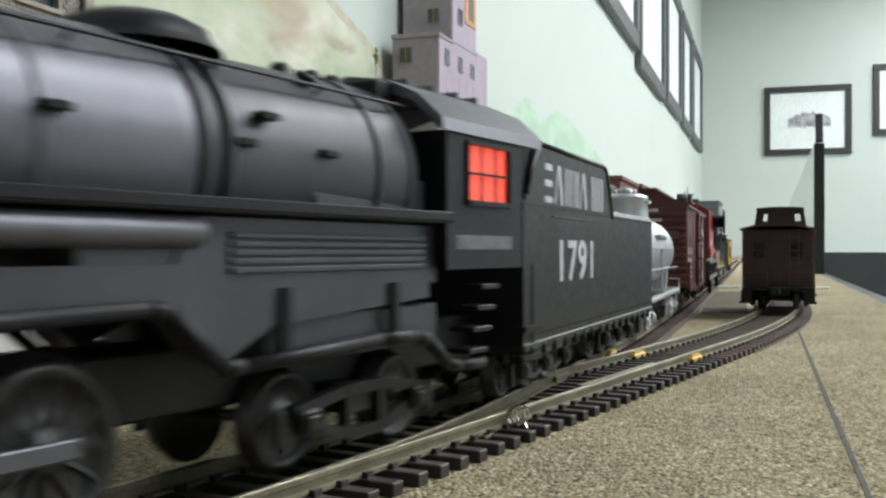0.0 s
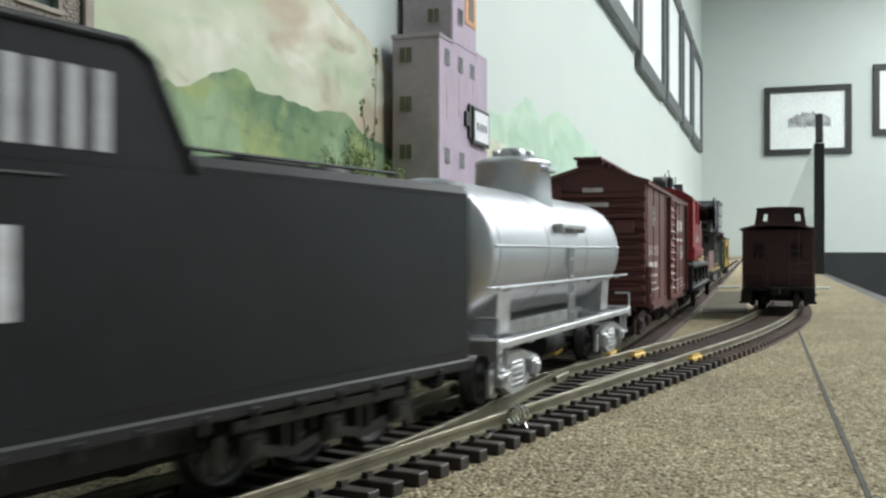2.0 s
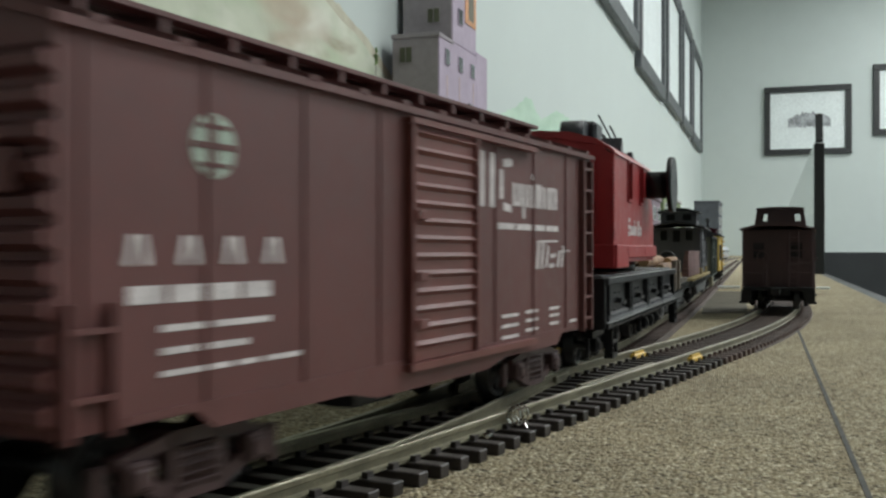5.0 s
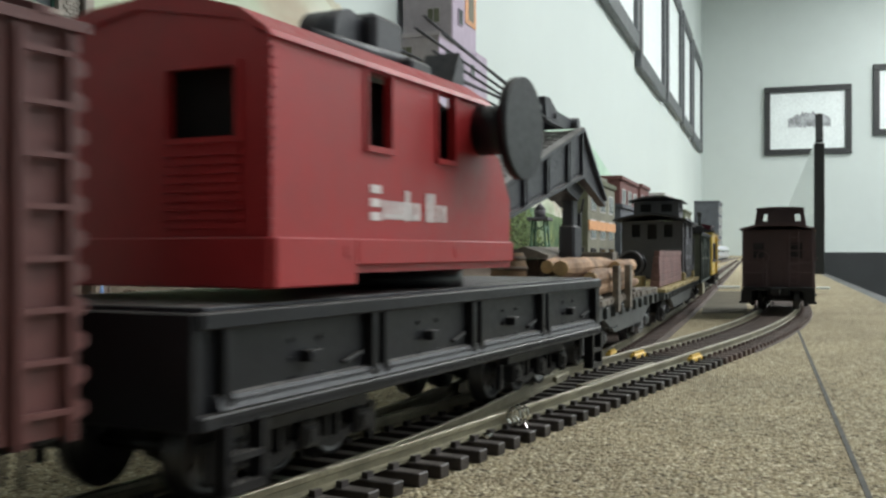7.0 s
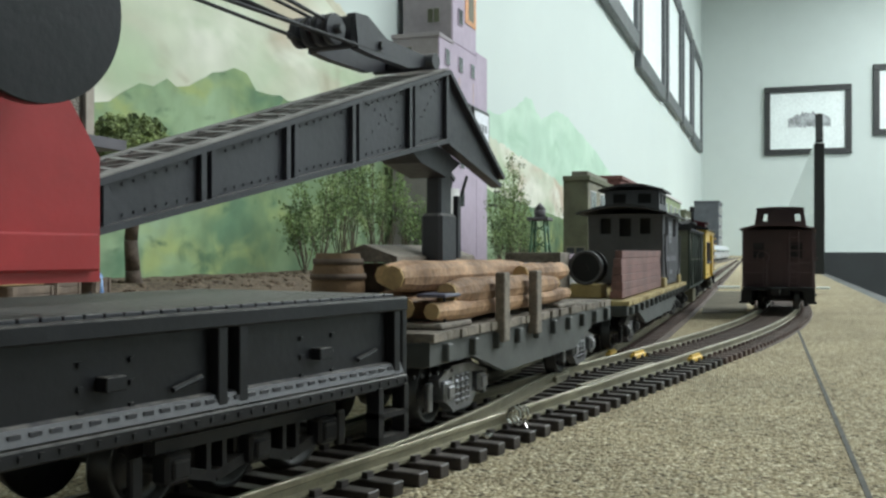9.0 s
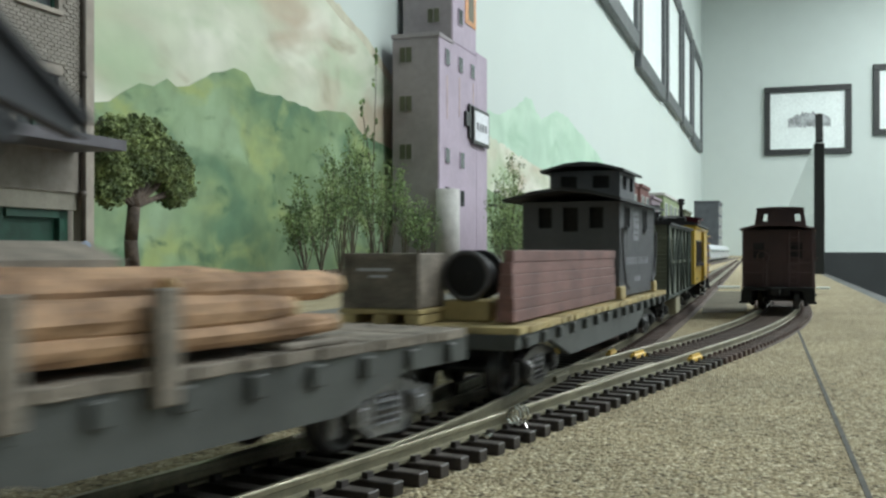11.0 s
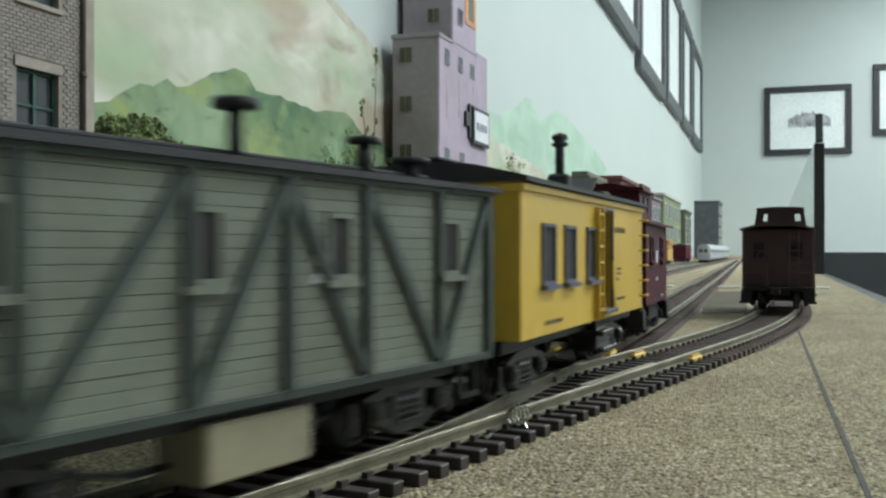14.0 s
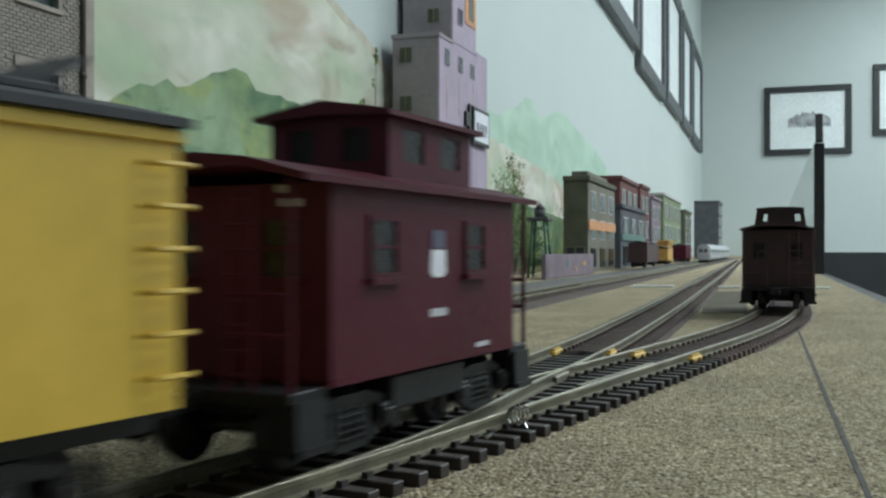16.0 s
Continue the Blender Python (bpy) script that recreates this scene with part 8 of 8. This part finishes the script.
town_house("town_building", "small ochre model store", 2560, 2690, 60, "byellow", -246, 40, floors=1, cols=2)
town_house("town_building", "olive green model town house", 3300, 3560, 168, "bolive", -262, 60, floors=3, cols=2)
town_house("town_building", "tall dark slate model building", 4200, 4500, 240, "bblue", -199, 98, floors=5, cols=4)


def low_wall():
    W = thing("painted_wall", "low pale lilac wall with faded painted marks", "wall", LAY)
    part("wall", boxes([(-246, -241, 1100, 1420, 0, 29)], 0.4), "blilac", W)
    part("painted_panel", boxes([(-241, -240.4, 1106, 1414, 2, 27)]), "blilac", W)
    rng = random.Random(2)
    for k in range(12):
        y, z = rng.uniform(1120, 1390), rng.uniform(5, 16)
        part("paint_mark", boxes([(-240.4, -240.1, y, y + rng.uniform(6, 16), z, z + rng.uniform(3, 7))]), rng.choice(("byellow", "bteal", "orange", "blilac")), W)


low_wall()


def water_tower():
    W = thing("water_tower", "dark green trestle with a small tank on top", "water tower", LAY @ mm(-268, 1190, 0))
    bm = bmesh.new()
    for a, b in ((-12, -14), (12, -14), (-12, 14), (12, 14)):
        cyl(bm, (a, b, 0), (a * 0.6, b * 0.6, 70), 1.6, 8)
    for z in (15, 35, 55):
        k = 1 - 0.4 * z / 70
        for p, q in (((-12, -14), (12, -14)), ((12, -14), (12, 14)), ((12, 14), (-12, 14)), ((-12, 14), (-12, -14))):
            cyl(bm, (p[0] * k, p[1] * k, z), (q[0] * k, q[1] * k, z + 9), 0.8, 6)
    part("trestle", bm, "wgreen", W)
    bm = bmesh.new()
    box(bm, -13, 13, -16, 16, 70, 74, 0.5)
    cyl(bm, (0, 0, 74), (0, 0, 84), 7, 20)
    cyl(bm, (0, 0, 84), (0, 0, 92), 7.4, 20, 0.5)
    part("tank", bm, "canopy", W)


water_tower()


def still_car(name, label, y0, y1, x, h, material):
    C = thing(name, label, "wagon", LAY @ mm(x, (y0 + y1) / 2, 4.3), "parked wagons")
    L = (y1 - y0) / 2
    part("body", boxes([(-16, 16, -L, L, 9, h)], 0.6), material, C)
    bm = bmesh.new()
    prism(bm, [(-16.6, h), (16.6, h), (0, h + 4)], -L - 1, L + 1)
    part("roof", bm, "roofdark", C)
    for e in (-1, 1):
        bm = bmesh.new()
        box(bm, -13, 13, e * (L - 20) - 12, e * (L - 20) + 12, 3, 8, 0.4)
        for s in (-9, 9):
            for k in (-9, 9):
                cyl(bm, (s - 1, e * (L - 20) + k, 5), (s + 1, e * (L - 20) + k, 5), 5, 14)
        part("truck", bm, "iron", C)


still_car("parked_boxcar", "dark brown parked boxcar on the far siding", 1690, 1870, -212, 42, "brown")
still_car("parked_boxcar", "maroon parked boxcar on the far siding", 2400, 2560, -204, 42, "maroon")
still_car("parked_boxcar", "ochre parked wagon on the far siding", 2050, 2150, -212, 34, "byellow")


def silver_train():
    S = thing("silver_passenger_train", "bright silver passenger train standing far along the siding", "train", LAY @ mm(-157, 2545, 4.3))
    for k in range(4):
        bm = bmesh.new()
        prof = [(-15, 6), (-16.5, 12), (-16.5, 34), (-13, 42), (-6, 45.5), (6, 45.5), (13, 42), (16.5, 34), (16.5, 12), (15, 6)]
        prism(bm, prof, k * 300, k * 300 + 290)
        c = part("carriage", bm, "silver", S)
        for j in range(8):
            part("window", boxes([(16.4, 16.8, k * 300 + 16 + j * 34, k * 300 + 38 + j * 34, 24, 32)], 0.1), "glass", c)
    bm = bmesh.new()
    prism(bm, [(-14, 6), (-14, 30), (-8, 38), (8, 38), (14, 30), (14, 6)], -14, -0.2)
    cyl(bm, (0, -15, 30), (0, -14, 30), 3, 16)
    part("nose", bm, "silver2", S)
    part("windscreen", boxes([(-10, 10, -14.8, -14.1, 26, 33)], 0.3), "glass", S)
    part("bogie", boxes([(-12, 12, k * 300 + q, k * 300 + q + 50, 0, 5.9) for k in range(4) for q in (20, 220)]), "black2", S)


silver_train()


def guard_screen():
    """Clear panels held by black posts along the table's edge."""
    G = thing("guard_screen", "clear acrylic guard panels on black posts at the table edge", "screen", LAY)
    for y in (1500,):
        part("post", boxes([(60, 74, y, y + 14, 0.05, 186)], 1), "framek", G)
        bm = bmesh.new()
        prism(bm, [(y - 6, 190), (y + 16, 230), (y + 22, 230), (y + 4, 187), (y - 6, 187)], 62, 72, "x")
        part("clip", bm, "framek", G)
    for y in (1516,):
        ob = part("panel", boxes([(65.5, 67.5, y, y + 4200, 0.1, 200)]), "acrylic", G, "clear acrylic panel")
        ob.visible_shadow = False


guard_screen()


# ---- motion ----
# how far the train has come along its route, millimetres, by the second
RUN = ((0, 0), (0.5, -39.7), (1, -79.9), (1.5, -118.6), (2, -158.7), (2.5, -197.1), (3, -235.8), (3.5, -274.8), (4, -314.2), (4.6, -361.0), (5.3, -416.5), (6.0, -470.3), (6.5, -507.0),
       (7, -538.9), (7.5, -570.4), (8, -603.2), (8.3, -620.0), (8.5, -628.4), (8.75, -632.2), (9.0, -632.6), (9.4, -632.6), (9.8, -640.0), (10.3, -668.0), (10.8, -714.0), (11.3, -769.5), (11.5, -792.3), (12, -848.8), (12.5, -904.1),
       (13, -957.5), (13.5, -1009.2), (14, -1061.3), (14.5, -1112.2), (15, -1160.3), (15.5, -1211.5), (16, -1263.8))


def gone(t):
    """Cubic through the table's rows."""
    for i in range(len(RUN) - 1):
        (a, p), (b, q) = RUN[i], RUN[i + 1]
        if t <= b:
            m0 = (q - RUN[max(i - 1, 0)][1]) / (b - RUN[max(i - 1, 0)][0])
            k = RUN[min(i + 2, len(RUN) - 1)]
            m1 = (k[1] - p) / (k[0] - a)
            d, f = b - a, (t - a) / (b - a)
            return ((2 * f ** 3 - 3 * f ** 2 + 1) * p + (f ** 3 - 2 * f ** 2 + f) * d * m0 + (-2 * f ** 3 + 3 * f ** 2) * q + (f ** 3 - f ** 2) * d * m1) * GROW
    return RUN[-1][1] * GROW


def motions():
    times = [i * 0.25 for i in range(65)]
    for ob, s, base in TRAIN:
        rows = []
        for t in times:
            _, x0, y0, _ = at(ROUTE, s + gone(t) - base / 2)
            _, x1, y1, _ = at(ROUTE, s + gone(t) + base / 2)
            h = math.degrees(math.atan2(x1 - x0, y1 - y0))
            rows.append((t, mm((x0 + x1) / 2, (y0 + y1) / 2, RAILTOP, 0, 0, -h)))
        walk(ob, rows)
    # wheels roll: a row for every 75 degrees or less
    steps = [i / 15 for i in range(241)]
    for w, y, r in WHEELS:
        rows, last = [], None
        for t in steps:
            a = math.degrees(gone(t) / r)
            if last is None or abs(a - last) > 50 or t in (0, 16.0):
                rows.append((t, mm(0, y, r, -a, 0, 0)))
                last = a
        walk(w, rows)


motions()
